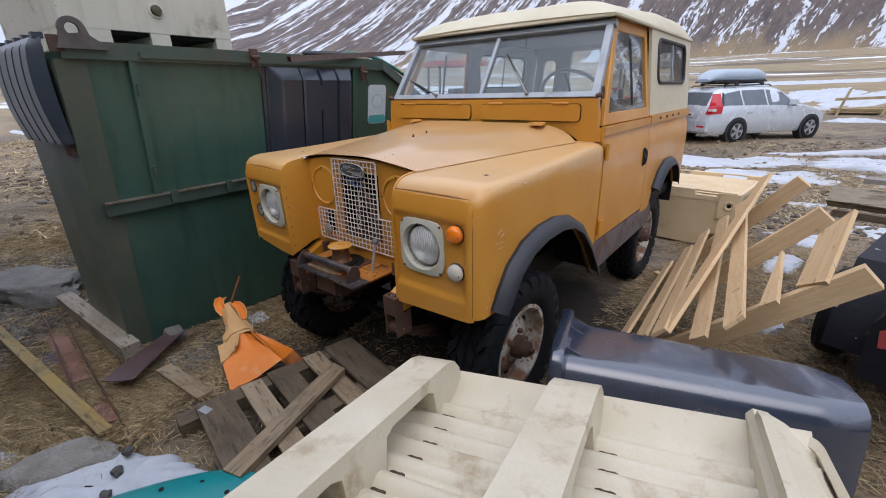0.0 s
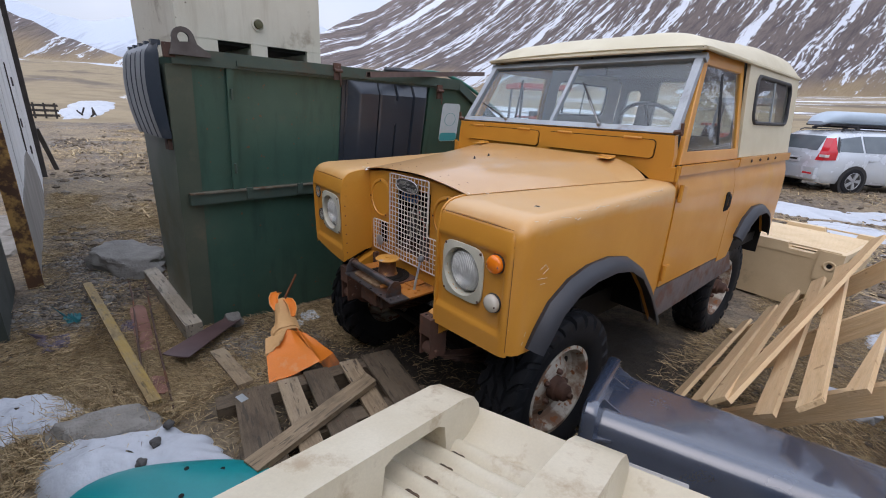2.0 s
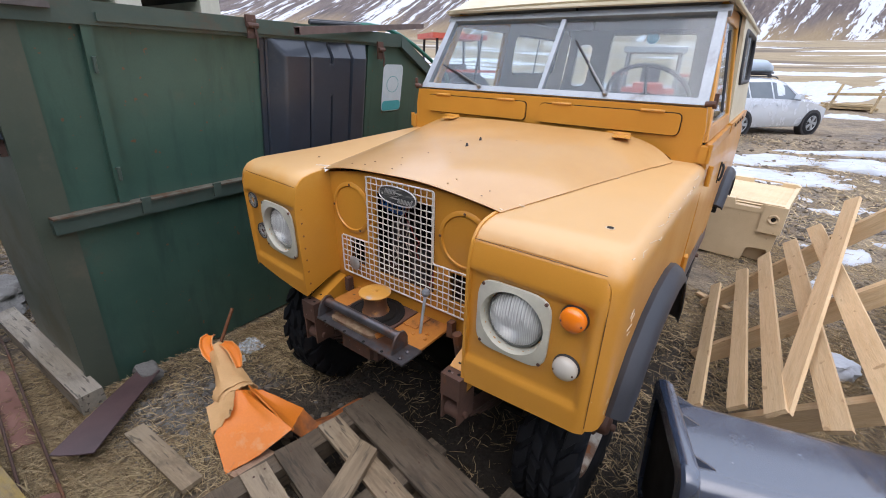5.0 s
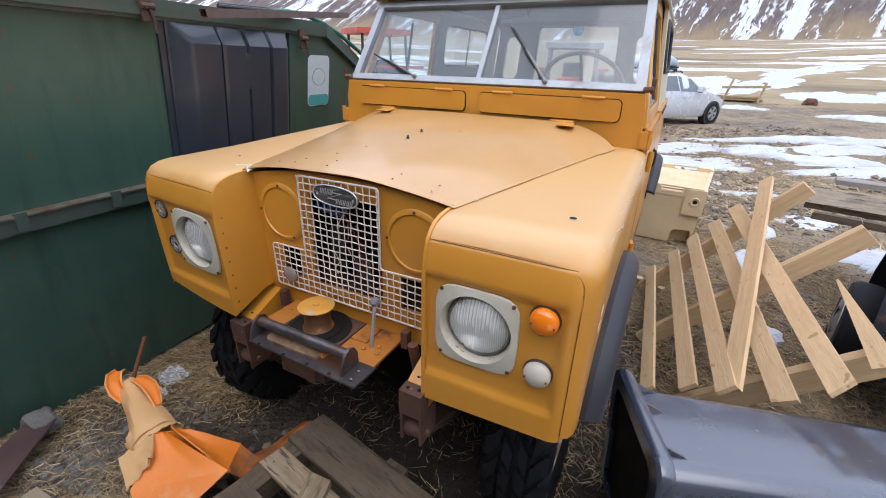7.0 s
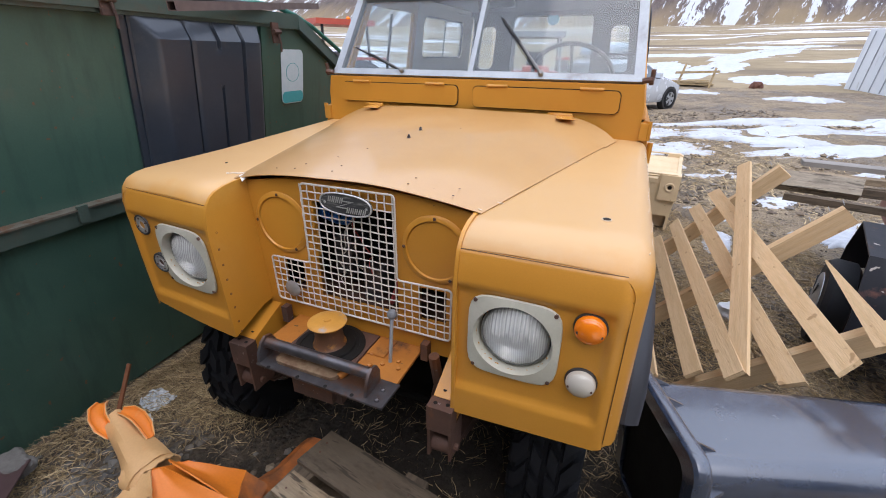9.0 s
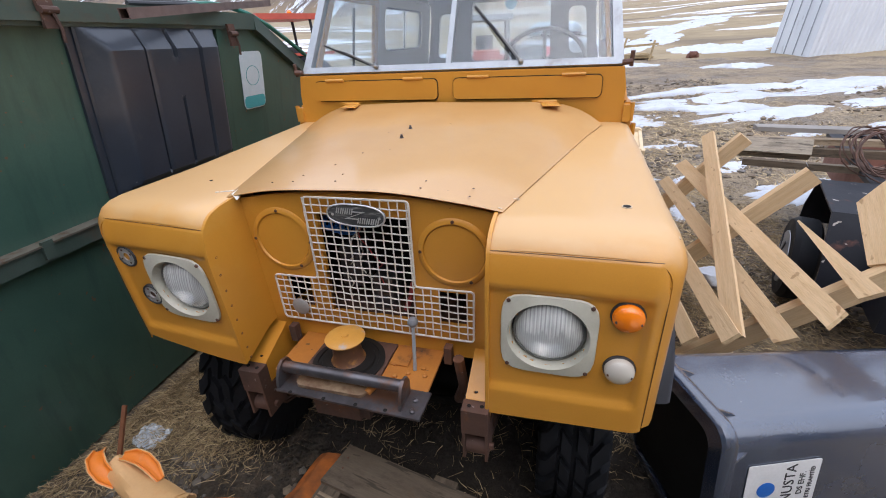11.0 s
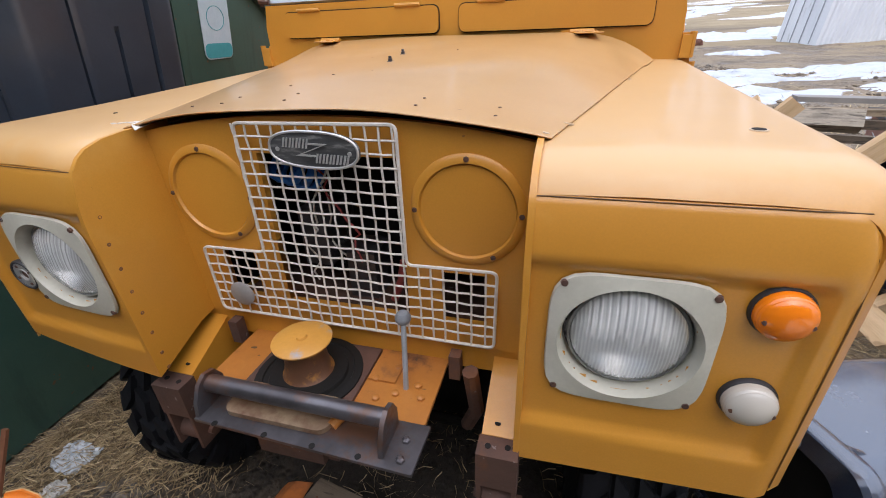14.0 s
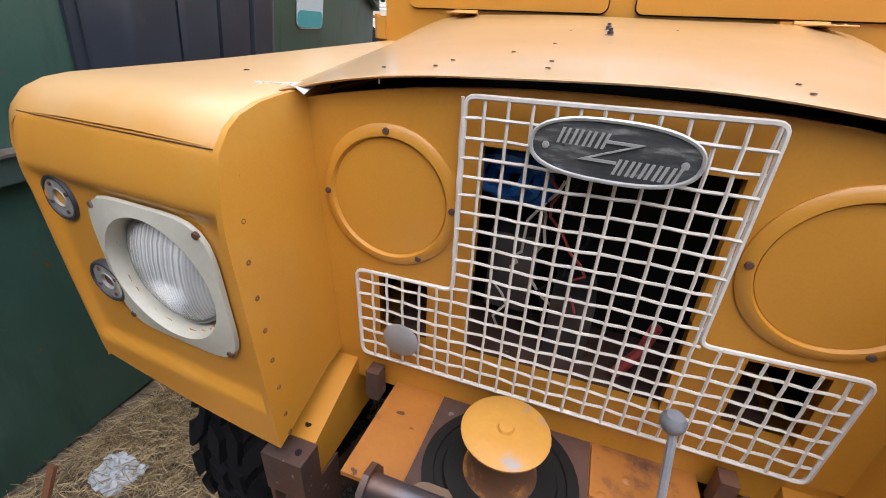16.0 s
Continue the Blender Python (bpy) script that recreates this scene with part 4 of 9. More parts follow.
# pale corner of sheet metal folded over beside the bonnet, and the torn scar behind it
bm = bmesh.new()
strip(bm, [[(-0.420, 0.135, 1.3235), (-0.432, 0.190, 1.3245), (-0.446, 0.250, 1.3200)], [(-0.392, 0.112, 1.3245), (-0.405, 0.160, 1.3250), (-0.425, 0.215, 1.3215)], [(-0.366, 0.094, 1.3200), (-0.376, 0.118, 1.3215), (-0.392, 0.150, 1.3205)]])
thick(bm, 0.0015)
part("folded_corner", bm, M_BARE, wing_l, "pale folded corner of bare sheet metal")
rnd = random.Random(31)
for k in range(6):
    bm = bmesh.new()
    x, y = -0.490 + 0.012 * k, 0.152 + 0.006 * k
    lathe(bm, [(1.0, -0.002), (1.0, 0.0012), (0, 0.0018)], pose(x, y, 1.3195, 0, 0, rnd.uniform(0, 90)) @ Matrix.Diagonal((rnd.uniform(0.006, 0.012), rnd.uniform(0.003, 0.006), 1, 1)), 7)
    part("paint_chip", bm, M_BARE, wing_l)
for ob in lamps(-1, wing_l):
    bent(ob)
# hole for the missing mirror on one wing
bm = bmesh.new()
lathe(bm, [(0.010, -0.002), (0.010, 0.0015), (0.006, 0.0018), (0.0, 0.0018)], pose(0.731, 0.198, 1.321), 14)
part("mirror_hole", bm, M_DARK, wing_r)
bm = bmesh.new()
lathe(bm, [(0.013, -0.002), (0.013, 0.0008), (0.010, 0.0009)], pose(0.731, 0.198, 1.321), 16)
part("bare_ring", bm, M_CHIP, wing_r)
bm = bmesh.new()
lathe(bm, [(0.005, -0.002), (0.005, 0.0015), (0.0, 0.0018)], pose(-0.60, 0.25, 1.323), 10)
part("mirror_hole", bm, M_DARK, wing_l)

# bonnet
BON = [(0.12, 0.428), (1.15, 0.715)]
bm = bmesh.new()
rings = []
for j in range(25):
    v = j / 24
    y = 0.12 + 1.03 * v
    w = lerp(y, BON)
    zt = 1.361 + 0.093 * v
    drop = 0.042 + 0.052 * v
    ring = []
    for i in range(31):
        q = -1 + 2 * i / 30
        a = abs(q)
        z = zt - 0.012 * a * a - (drop - 0.012) * max(0.0, (a - 0.6 * v) / (1 - 0.6 * v)) ** 2.4
        yy = y - 0.03 * max(0, a - 0.9) / 0.1 * (j > 20)
        ring.append((q * w, yy - 0.006 * (1 - a * a) * (1 - v), z + 0.0015 * math.sin(7 * q + 3 * v)))
    rings.append(ring)
front = [(x * 0.999, y - 0.0015, z - 0.0015) for x, y, z in rings[0]]
strip(bm, [front] + rings)
thick(bm, 0.003)
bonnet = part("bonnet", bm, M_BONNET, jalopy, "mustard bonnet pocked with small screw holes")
rnd = random.Random(4)
spots = [(-0.292, 0.175), (-0.216, 0.173), (-0.072, 0.173), (0.05, 0.17), (0.194, 0.162), (0.334, 0.154), (-0.209, 0.221), (-0.075, 0.227), (0.054, 0.222), (0.195, 0.212), (0.334, 0.204), (-0.143, 0.308), (0.124, 0.309),
         (-0.097, 0.42), (0.076, 0.417), (-0.011, 0.457), (0.122, 0.529), (-0.096, 0.657), (0.122, 0.78), (-0.037, 0.936), (-0.16, 0.80)]
for x, y in spots:
    v = (y - 0.12) / 1.03
    bm = bmesh.new()
    lathe(bm, [(0.0034, 0.0), (0.0028, 0.0014), (0.0018, 0.0015), (0, 0.0006)], pose(x, y, 1.361 + 0.093 * v - 0.012 * (x / 0.5) ** 2 - 0.030 * (1 - v) * (abs(x) / 0.45) ** 2.4), 8)
    part("screw_hole", bm, M_RUST, bonnet)
for x, y in ((-0.022, 0.705), (-0.015, 0.585)):
    bm = bmesh.new()
    z = 1.361 + 0.093 * (y - 0.12) / 1.03
    lathe(bm, [(0.0095, 0.0), (0.009, 0.002), (0.006, 0.0025), (0.006, 0.008), (0.0042, 0.009), (0.0042, 0.014), (0, 0.015)], pose(x, y, z), 10)
    part("bonnet_pin", bm, M_STEEL, bonnet)
for x, y, rx, ry in ((0.452, 0.21, 0.010, 0.005), (0.418, 0.135, 0.006, 0.006), (0.60, 0.72, 0.005, 0.004)):
    v = (y - 0.12) / 1.03
    a = abs(x) / lerp(y, BON)
    z = 1.361 + 0.093 * v - 0.012 * a * a - (0.030 + 0.052 * v) * max(0.0, (a - 0.6 * v) / (1 - 0.6 * v)) ** 2.4
    bm = bmesh.new()
    lathe(bm, [(1.0, -0.002), (1.0, 0.0012), (0, 0.0014)], pose(x, y, z, 0, 14, 30) @ Matrix.Diagonal((rx, ry, 1, 1)), 9)
    part("paint_chip", bm, M_CHIP, bonnet)
for x in (-0.49, 0.47):
    bm = bmesh.new()
    prism(bm, [(x - 0.025, 1.140), (x + 0.050, 1.140), (x + 0.072, 1.035), (x - 0.010, 1.035)], "z", 1.4465, 1.4505)
    for dx, dy in ((0.010, 1.06), (0.050, 1.06), (0.0, 1.10), (0.042, 1.10)):
        lathe(bm, [(0.006, 0.0), (0.005, 0.003), (0, 0.0035)], pose(x + dx, dy, 1.4505), 8)
    tube(bm, [(x - 0.035, 1.142, 1.452), (x + 0.045, 1.142, 1.452)], 0.008, 8)
    bx(bm, x - 0.065, x - 0.005, 1.145, 1.185, 1.449, 1.457)
    bevel(bm, 0.002, 1)
    part("bonnet_hinge", bm, M_PAINT, bonnet)

# bulkhead with two vent flaps
bm = bmesh.new()
prism(bm, [(-0.80, 1.345), (-0.712, 1.345), (-0.69, 1.366), (-0.65, 1.389), (-0.60, 1.412), (-0.55, 1.425), (-0.46, 1.434), (0.46, 1.434), (0.55, 1.425), (0.60, 1.412), (0.65, 1.389), (0.69, 1.366), (0.712, 1.345), (0.80, 1.345), (0.80, 1.50), (0.785, 1.585), (-0.785, 1.585), (-0.80, 1.50)], "y", 1.185, 1.225)
bevel(bm, 0.006, 2)
bulk = part("bulkhead", bm, M_PAINT, jalopy)
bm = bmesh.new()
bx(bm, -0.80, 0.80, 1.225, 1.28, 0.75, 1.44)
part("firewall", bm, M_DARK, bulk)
for x0, x1 in ((-0.70, -0.045), (0.035, 0.70)):
    bm = bmesh.new()
    prism(bm, rounded(x0 - 0.0035, x1 + 0.0035, 1.4605, 1.5595, 0.024), "y", 1.181, 1.19)
    v = part("vent_gap", bm, M_DARK, bulk)
    bm = bmesh.new()
    prism(bm, rounded(x0, x1, 1.464, 1.556, 0.022), "y", 1.172, 1.19)
    bevel(bm, 0.004, 2)
    flap = part("vent_flap", bm, M_PAINT, bulk)
    for u in (0.18, 0.82):
        bm = bmesh.new()
        cx = x0 + (x1 - x0) * u
        tube(bm, [(cx - 0.05, 1.17, 1.562), (cx + 0.05, 1.17, 1.562)], 0.0065, 8)
        part("vent_hinge", bm, M_PAINT, bulk)
for s in (-1, 1):
    bm = bmesh.new()
    bx(bm, s * 0.80, s * 0.83, 1.17, 1.235, 1.36, 1.43)
    tube(bm, [(s * 0.835, 1.185, 1.36), (s * 0.835, 1.185, 1.44)], 0.011, 8)
    bevel(bm, 0.003, 1)
    part("pillar_bracket", bm, M_PAINT, bulk)
    bm = bmesh.new()
    tube(bm, [(s * 0.775, 1.20, 1.60), (s * 0.815, 1.19, 1.605)], 0.012, 8)
    tube(bm, [(s * 0.81, 1.20, 1.585), (s * 0.81, 1.19, 1.645)], 0.009, 8)
    part("screen_clamp", bm, M_RUST, bulk)

# windscreen: a leaning galvanised frame with two panes
SC = Matrix.Translation((0, 1.222, 1.585)) @ pose(0, 0, 0, -32.0, 0, 0)
SH = 0.475
scr = part("windscreen", box(-0.78, 0.78, -0.02, 0.02, 0.0, 0.032, 0.005), M_GALV, jalopy, "two-pane windscreen in a dull galvanised frame")
scr.matrix_basis = SC


def bar(x0, x1, z0, z1, name="frame_bar", d=0.02, mat_=None, parent=None):
    bm = box(x0, x1, -d, d, z0, z1, 0.005)
    return part(name, bm, mat_ or M_GALV, parent or scr)


bar(-0.755, 0.755, SH - 0.032, SH)
bar(-0.012, 0.012, 0.032, SH - 0.04, d=0.014)
for s in (-1, 1):
    bm = bmesh.new()
    prism(bm, [(s * 0.738, 0.032), (s * 0.78, 0.032), (s * 0.742, SH - 0.032), (s * 0.704, SH - 0.032)], "y", -0.018, 0.018)
    bevel(bm, 0.004, 1)
    part("frame_bar", bm, M_GALV, scr)
    bm = bmesh.new()
    a, b = sorted((s * 0.008, s * 0.742))
    bx(bm, a, b, -0.003, 0.003, 0.025, SH - 0.03)
    pane = part("pane", bm, M_GLASS, scr)
    pane.visible_shadow = False


def wiper(x, z, tip, parent, k=1.0):
    bm = bmesh.new()
    lathe(bm, [(0.012, 0), (0.012, 0.012), (0.006, 0.02), (0, 0.02)], pose(x, -0.02, z, 90), 12)
    tube(bm, [(x, -0.03, z), ((x + tip[0]) / 2, -0.045, (z + tip[1]) / 2)], [0.007 * k, 0.005 * k], 6)
    part("wiper_arm", bm, M_STEELRIM, parent)
    bm = bmesh.new()
    a = Vector((x, z)).lerp(Vector(tip), 0.12)
    tube(bm, [(a.x, -0.012, a.y), (tip[0], -0.012, tip[1])], 0.0065 * k, 6)
    m = a.lerp(Vector(tip), 0.45)
    tube(bm, [(a.x * 0.7 + tip[0] * 0.3, -0.014, a.y * 0.7 + tip[1] * 0.3), (m.x, -0.042, m.y), (a.x * 0.25 + tip[0] * 0.75, -0.014, a.y * 0.25 + tip[1] * 0.75)], 0.005 * k, 6)
    part("wiper_blade", bm, M_BLACK, parent)


wiper(0.345, 0.022, (0.105, 0.31), scr)
wiper(-0.365, 0.022, (-0.68, 0.155), scr, 0.7)

# body side: door, rear quarter, sill
SIDE = [(0.845, 0.0), (0.846, 0.35), (0.845, 0.62), (0.842, 0.78), (0.834, 0.88), (0.822, 0.95), (0.816, 1.0)]


def side_panel(s, y0, y1, bottom, top=1.385, name="side_panel", n=16, parent=None):
    bm = bmesh.new()
    rings = []
    for k in range(n + 1):
        y = y0 + (y1 - y0) * k / n
        zb = bottom(y)
        rings.append([(s * x, y, zb + (top - zb) * u) for x, u in SIDE])
    strip(bm, rings)
    thick(bm, 0.012)
    return part(name, bm, M_PAINT, parent or jalopy)


for s in (-1, 1):
    door = side_panel(s, 1.225, 2.145, lambda y: 0.775, name="door", n=6)
    # upper half of the door: frame with sliding glass
    bm = bmesh.new()
    lean = lambda z: 0.818 - 0.085 * (z - 1.44) / 0.54
    inside = [(1.325, 1.505), (2.098, 1.505), (2.092, 1.948), (1.54, 1.948)]
    outside = [(1.235, 1.44), (2.145, 1.44), (2.145, 2.018), (1.515, 2.018)]
    va = [bm.verts.new((s * lean(z), y, z)) for y, z in outside]
    vb = [bm.verts.new((s * lean(z), y, z)) for y, z in inside]
    for i in range(4):
        bm.faces.new((va[i], va[(i + 1) % 4], vb[(i + 1) % 4], vb[i]))
    thick(bm, 0.028)
    bevel(bm, 0.004, 1, 50)
    dtop = part("door_top", bm, M_PAINT, door)
    bm = bmesh.new()
    vb = [bm.verts.new((s * (lean(z) - 0.014), y, z)) for y, z in inside]
    bm.faces.new(vb)
    thick(bm, 0.004)
    pane = part("pane", bm, M_GLASS, door)
    pane.visible_shadow = False
    bm = bmesh.new()
    tube(bm, [(s * (lean(1.53) - 0.012), 1.80, 1.53), (s * (lean(1.92) - 0.012), 1.80, 1.92)], 0.009, 6)
    part("glass_channel", bm, M_BLACK, door)
    bm = bmesh.new()
    bx(bm, s * 0.810, s * 0.835, 1.225, 2.145, 1.388, 1.436)
    bevel(bm, 0.006, 2)
    part("capping", bm, M_PAINT, door)
    bm = bmesh.new()
    prism(bm, rounded(2.02, 2.075, 1.11, 1.235, 0.014), "x", s * 0.842, s * 0.849)
    hnd = part("handle_recess", bm, M_DARK, door)
    bm = bmesh.new()
    tube(bm, [(s * 0.853, 2.055, 1.12), (s * 0.862, 2.055, 1.15), (s * 0.862, 2.055, 1.20), (s * 0.853, 2.055, 1.225)], 0.007, 8)
    part("door_handle", bm, M_BLACK, door)
    for z in (0.86, 1.30):
        bm = bmesh.new()
        bx(bm, s * 0.843, s * 0.858, 1.24, 1.30, z - 0.035, z + 0.035)
        tube(bm, [(s * 0.856, 1.228, z - 0.045), (s * 0.856, 1.228, z + 0.045)], 0.011, 8)
        bevel(bm, 0.003, 1)
        part("door_hinge", bm, M_PAINT, door)
    # wing to door gap
    bm = bmesh.new()
    bx(bm, s * 0.80, s * 0.838, 1.19, 1.225, 0.76, 1.365)
    part("pillar", bm, M_PAINT, jalopy)
    quarter = side_panel(s, 2.152, 3.45, lambda y: lerp(y, REAR_ARCH), name="rear_quarter", n=34)
    flare(s, [(y, z) for y, z in REAR_ARCH if 2.38 < y < 3.2], quarter, 0.845)
    bm = bmesh.new()
    bx(bm, s * 0.812, s * 0.838, 2.152, 3.45, 1.388, 1.446)
    bevel(bm, 0.006, 2)
    part("capping", bm, M_PAINT, quarter)
    for y in (2.38, 2.58, 2.78, 2.98):
        bm = bmesh.new()
        lathe(bm, [(0.011, 0), (0.010, 0.006), (0.005, 0.009), (0, 0.009)], pose(s * 0.838, y, 1.42, 0, 90 * s, 0), 10)
        part("capping_stud", bm, M_RUST, quarter)
    # hardtop side with a rounded window
    bm = bmesh.new()
    lean2 = lambda z: 0.818 - 0.062 * (z - 1.45) / 0.58
    win = rounded(2.33, 3.20, 1.665, 1.955, 0.07, 6)
    ring_out = []
    for k, (y, z) in enumerate(win):
        q = k // 7
        corner = ((3.43, 2.035), (2.16, 2.035), (2.16, 1.448), (3.43, 1.448))[q]
        i = k % 7
        yc = y if (i < 3 and q in (1, 3)) or (i > 3 and q in (0, 2)) else corner[0]
        zc = z if (i < 3 and q in (0, 2)) or (i > 3 and q in (1, 3)) else corner[1]
        ring_out.append((yc, zc) if i != 3 else corner)
    va = [bm.verts.new((s * lean2(z), y, z)) for y, z in ring_out]
    vb = [bm.verts.new((s * lean2(z), y, z)) for y, z in win]
    for i in range(len(va)):
        j = (i + 1) % len(va)
        bm.faces.new((va[i], va[j], vb[j], vb[i]))
    thick(bm, 0.02)
    top_side = part("hardtop_side", bm, M_CREAM, jalopy, "cream hardtop side with a rounded window")
    bm = bmesh.new()
    tube(bm, [(s * (lean2(z) + 0.001), y, z) for y, z in win], 0.013, 8, closed=True)
    part("window_rubber", bm, M_BLACK, top_side)
    bm = bmesh.new()
    bm.faces.new([bm.verts.new((s * (lean2(z) - 0.008), y, z)) for y, z in win])
    thick(bm, 0.004)
    pane = part("pane", bm, M_GLASS, top_side)
    pane.visible_shadow = False
    bm = bmesh.new()
    tube(bm, [(s * (lean2(1.665) - 0.004), 2.78, 1.665), (s * (lean2(1.955) - 0.004), 2.78, 1.955)], 0.007, 6)
    part("glass_channel", bm, M_GALV, top_side)
    # sill
    bm = bmesh.new()
    prism(bm, [(1.07, 0.765), (2.42, 0.765), (2.56, 0.60), (1.215, 0.565)], "x", s * 0.815, s * 0.842)
    bevel(bm, 0.006, 2)
    part("sill", bm, M_SILL, jalopy, "scuffed grey sill panel with rust")

# roof
bm = bmesh.new()
rings = []
for j in range(29):
    v = j / 28
    y = 1.415 + 2.06 * v
    e = min(v, 1 - v) * 2.06
    up = lerp(v, [(0.0, 0.085), (0.3, 0.115), (0.62, 0.165), (1.0, 0.165)]) * (1 - max(0.0, 1 - e / 0.15) ** 2.4)
    ring = [(-0.755, y, 2.010), (-0.766, y, 2.020)]
    for i in range(49):
        q = math.sin(math.pi * (i / 48 - 0.5))
        a = abs(q)
        rib = 0.012 if 0.12 < v < 0.9 and any(abs(q - c) < 0.13 for c in (-0.55, -0.18, 0.18, 0.55)) else 0.0
        ring.append((q * 0.757, y, 2.026 + up * (1 - a ** 9) + 0.014 * (1 - a * a) + rib * min(1, up / 0.092) + 0.006 * noise.noise((q * 2.6, y * 3.0, 1.0)) * up / 0.092))
    ring += [(0.766, y, 2.020), (0.755, y, 2.010)]
    rings.append(ring)
strip(bm, rings)
thick(bm, 0.02)
roof = part("roof", bm, M_CREAM, jalopy, "cream ribbed hardtop roof", sharp=50)
bm = bmesh.new()
tube(bm, [(-0.752, 1.43, 2.018), (-0.762, 1.45, 2.016), (-0.762, 3.44, 2.016), (0.762, 3.44, 2.016), (0.762, 1.45, 2.016), (0.752, 1.43, 2.018), (0, 1.425, 2.022)], 0.012, 6, closed=True)
part("gutter", bm, M_CREAM, roof)
bm = bmesh.new()
bx(bm, -0.70, 0.70, 1.50, 3.40, 2.040, 2.048)
part("headlining", bm, M_LINING, roof, "pale grey headlining")

# rear door and rear wall with rounded windows
def holed(bm, x0, x1, z0, z1, win, y0, y1):
    """A wall field with a rounded hole in it, and thickness."""
    out = []
    n = len(win) // 4
    for k, (x, z) in enumerate(win):
        q, i = divmod(k, n)
        cx, cz = ((x1, z1), (x0, z1), (x0, z0), (x1, z0))[q]
        u = i / (n - 1)
        near_x = u < 0.5 if q in (0, 2) else u > 0.5
        out.append((cx, cz) if abs(u - 0.5) < 0.01 else ((cx, z) if near_x else (x, cz)))
    rings = [[(x, y0, z) for x, z in out], [(x, y0, z) for x, z in win], [(x, y1, z) for x, z in win], [(x, y1, z) for x, z in out]]
    strip(bm, rings + [rings[0]], True)


bm = bmesh.new()
bx(bm, -0.80, 0.80, 3.40, 3.44, 0.80, 1.45)
holed(bm, -0.80, -0.49, 1.45, 2.06, rounded(-0.715, -0.555, 1.565, 1.93, 0.05, 4), 3.40, 3.44)
holed(bm, -0.49, 0.49, 1.45, 2.06, rounded(-0.375, 0.385, 1.53, 2.03, 0.06, 4), 3.40, 3.44)
holed(bm, 0.49, 0.80, 1.45, 2.06, rounded(0.555, 0.715, 1.565, 1.93, 0.05, 4), 3.40, 3.44)
for v in bm.verts:
    if v.co.z > 1.46:
        v.co.x *= 1 - 0.09 * min(1.0, (v.co.z - 1.45) / 0.3)
rear = part("rear_wall", bm, M_LINING, jalopy)
for x0, x1, z0, z1 in ((-0.72, -0.55, 1.56, 1.935), (-0.38, 0.39, 1.525, 2.035), (0.55, 0.72, 1.56, 1.935)):
    bm = bmesh.new()
    bx(bm, x0, x1, 3.418, 3.422, z0, z1)
    pane = part("pane", bm, M_GLASS, rear)
    pane.visible_shadow = False
bm = bmesh.new()
edge = [(-0.72, 2.045)] + [(-0.72 + 1.44 * k / 120, 2.012 - 0.012 * abs(math.sin(math.pi * k / 4))) for k in range(121)] + [(0.72, 2.045)]
prism(bm, edge, "y", 3.30, 3.303)
part("scalloped_pelmet", bm, M_LINING, rear)
bm = bmesh.new()
lathe(bm, [(0.05, 0), (0.05, 0.002), (0, 0.002)], pose(0.01, 3.398, 1.985, 90), 24)
part("round_sticker", bm, M_BLUESTICK, rear, "small round blue sticker")
bm = box(-0.10, 0.10, 1.62, 1.64, 1.92, 1.985, 0.012, 2)
tube(bm, [(0, 1.63, 1.97), (0, 1.60, 2.03)], 0.007, 6)
part("rear_view_mirror", bm, M_BLACK, jalopy)

# cabin: floor, dashboard, seats, steering wheel
bm = bmesh.new()
bx(bm, -0.80, 0.80, 1.28, 3.40, 0.72, 0.80)
part("cabin_floor", bm, M_DARK, jalopy)
bm = box(-0.76, 0.76, 1.26, 1.38, 1.36, 1.545, 0.03, 3)
part("dashboard", bm, M_BLACK, jalopy)
for x in (-0.45, 0.42):
    bm = box(x - 0.21, x + 0.21, 1.95, 2.40, 1.02, 1.16, 0.04, 3)
    seat = part("seat", bm, M_BLACK, jalopy)
    bm = box(x - 0.20, x + 0.20, 2.38, 2.47, 1.16, 1.46, 0.035, 3)
    part("backrest", bm, M_BLACK, seat)
bm = bmesh.new()
SW = pose(0.42, 1.72, 1.585, -50, 0, 0)
tube(bm, [SW @ Vector((0.215 * math.cos(a), 0.215 * math.sin(a), 0)) for a in (2 * math.pi * k / 32 for k in range(32))], 0.012, 8, closed=True)
sw = part("steering_wheel", bm, M_BLACK, jalopy)
bm = bmesh.new()
for a in (90, 210, 330):
    tube(bm, [SW @ Vector((0, 0, -0.02)), SW @ Vector((0.21 * math.cos(radians(a + 180)), 0.21 * math.sin(radians(a + 180)), 0))], 0.010, 6)
lathe(bm, [(0.04, -0.03), (0.04, 0.0), (0.0, 0.008)], SW, 16)
tube(bm, [SW @ Vector((0, 0, -0.02)), SW @ Vector((0, 0, -0.42))], 0.022, 8)
part("spokes", bm, M_BLACK, sw)

# grille panel with its openings
bm = bmesh.new()
GY0, GY1 = 0.138, 0.154
GRILLE_TOP = lambda x: 1.3435 - 0.012 * (x / 0.428) ** 2 - 0.030 * (abs(x) / 0.428) ** 2.4
cells = [(-0.41, -0.29, 0.865, 1.295), (-0.29, -0.205, 1.045, 1.295), (-0.29, -0.205, 0.865, 0.925), (-0.205, -0.135, 0.865, 1.295), (-0.135, 0.16, 0.865, 0.925), (-0.135, 0.16, 1.272, 1.295),
         (0.16, 0.235, 0.865, 1.295), (0.235, 0.325, 0.865, 0.925), (0.235, 0.325, 1.045, 1.295), (0.325, 0.41, 0.865, 1.295)]
for x0, x1, z0, z1 in cells:
    bx(bm, x0, x1, GY0, GY1, z0, z1)
prism(bm, [(-0.41, 1.295), (0.41, 1.295)] + [(0.41 - 0.82 * k / 24, GRILLE_TOP(0.41 - 0.82 * k / 24)) for k in range(25)], "y", GY0, GY1)
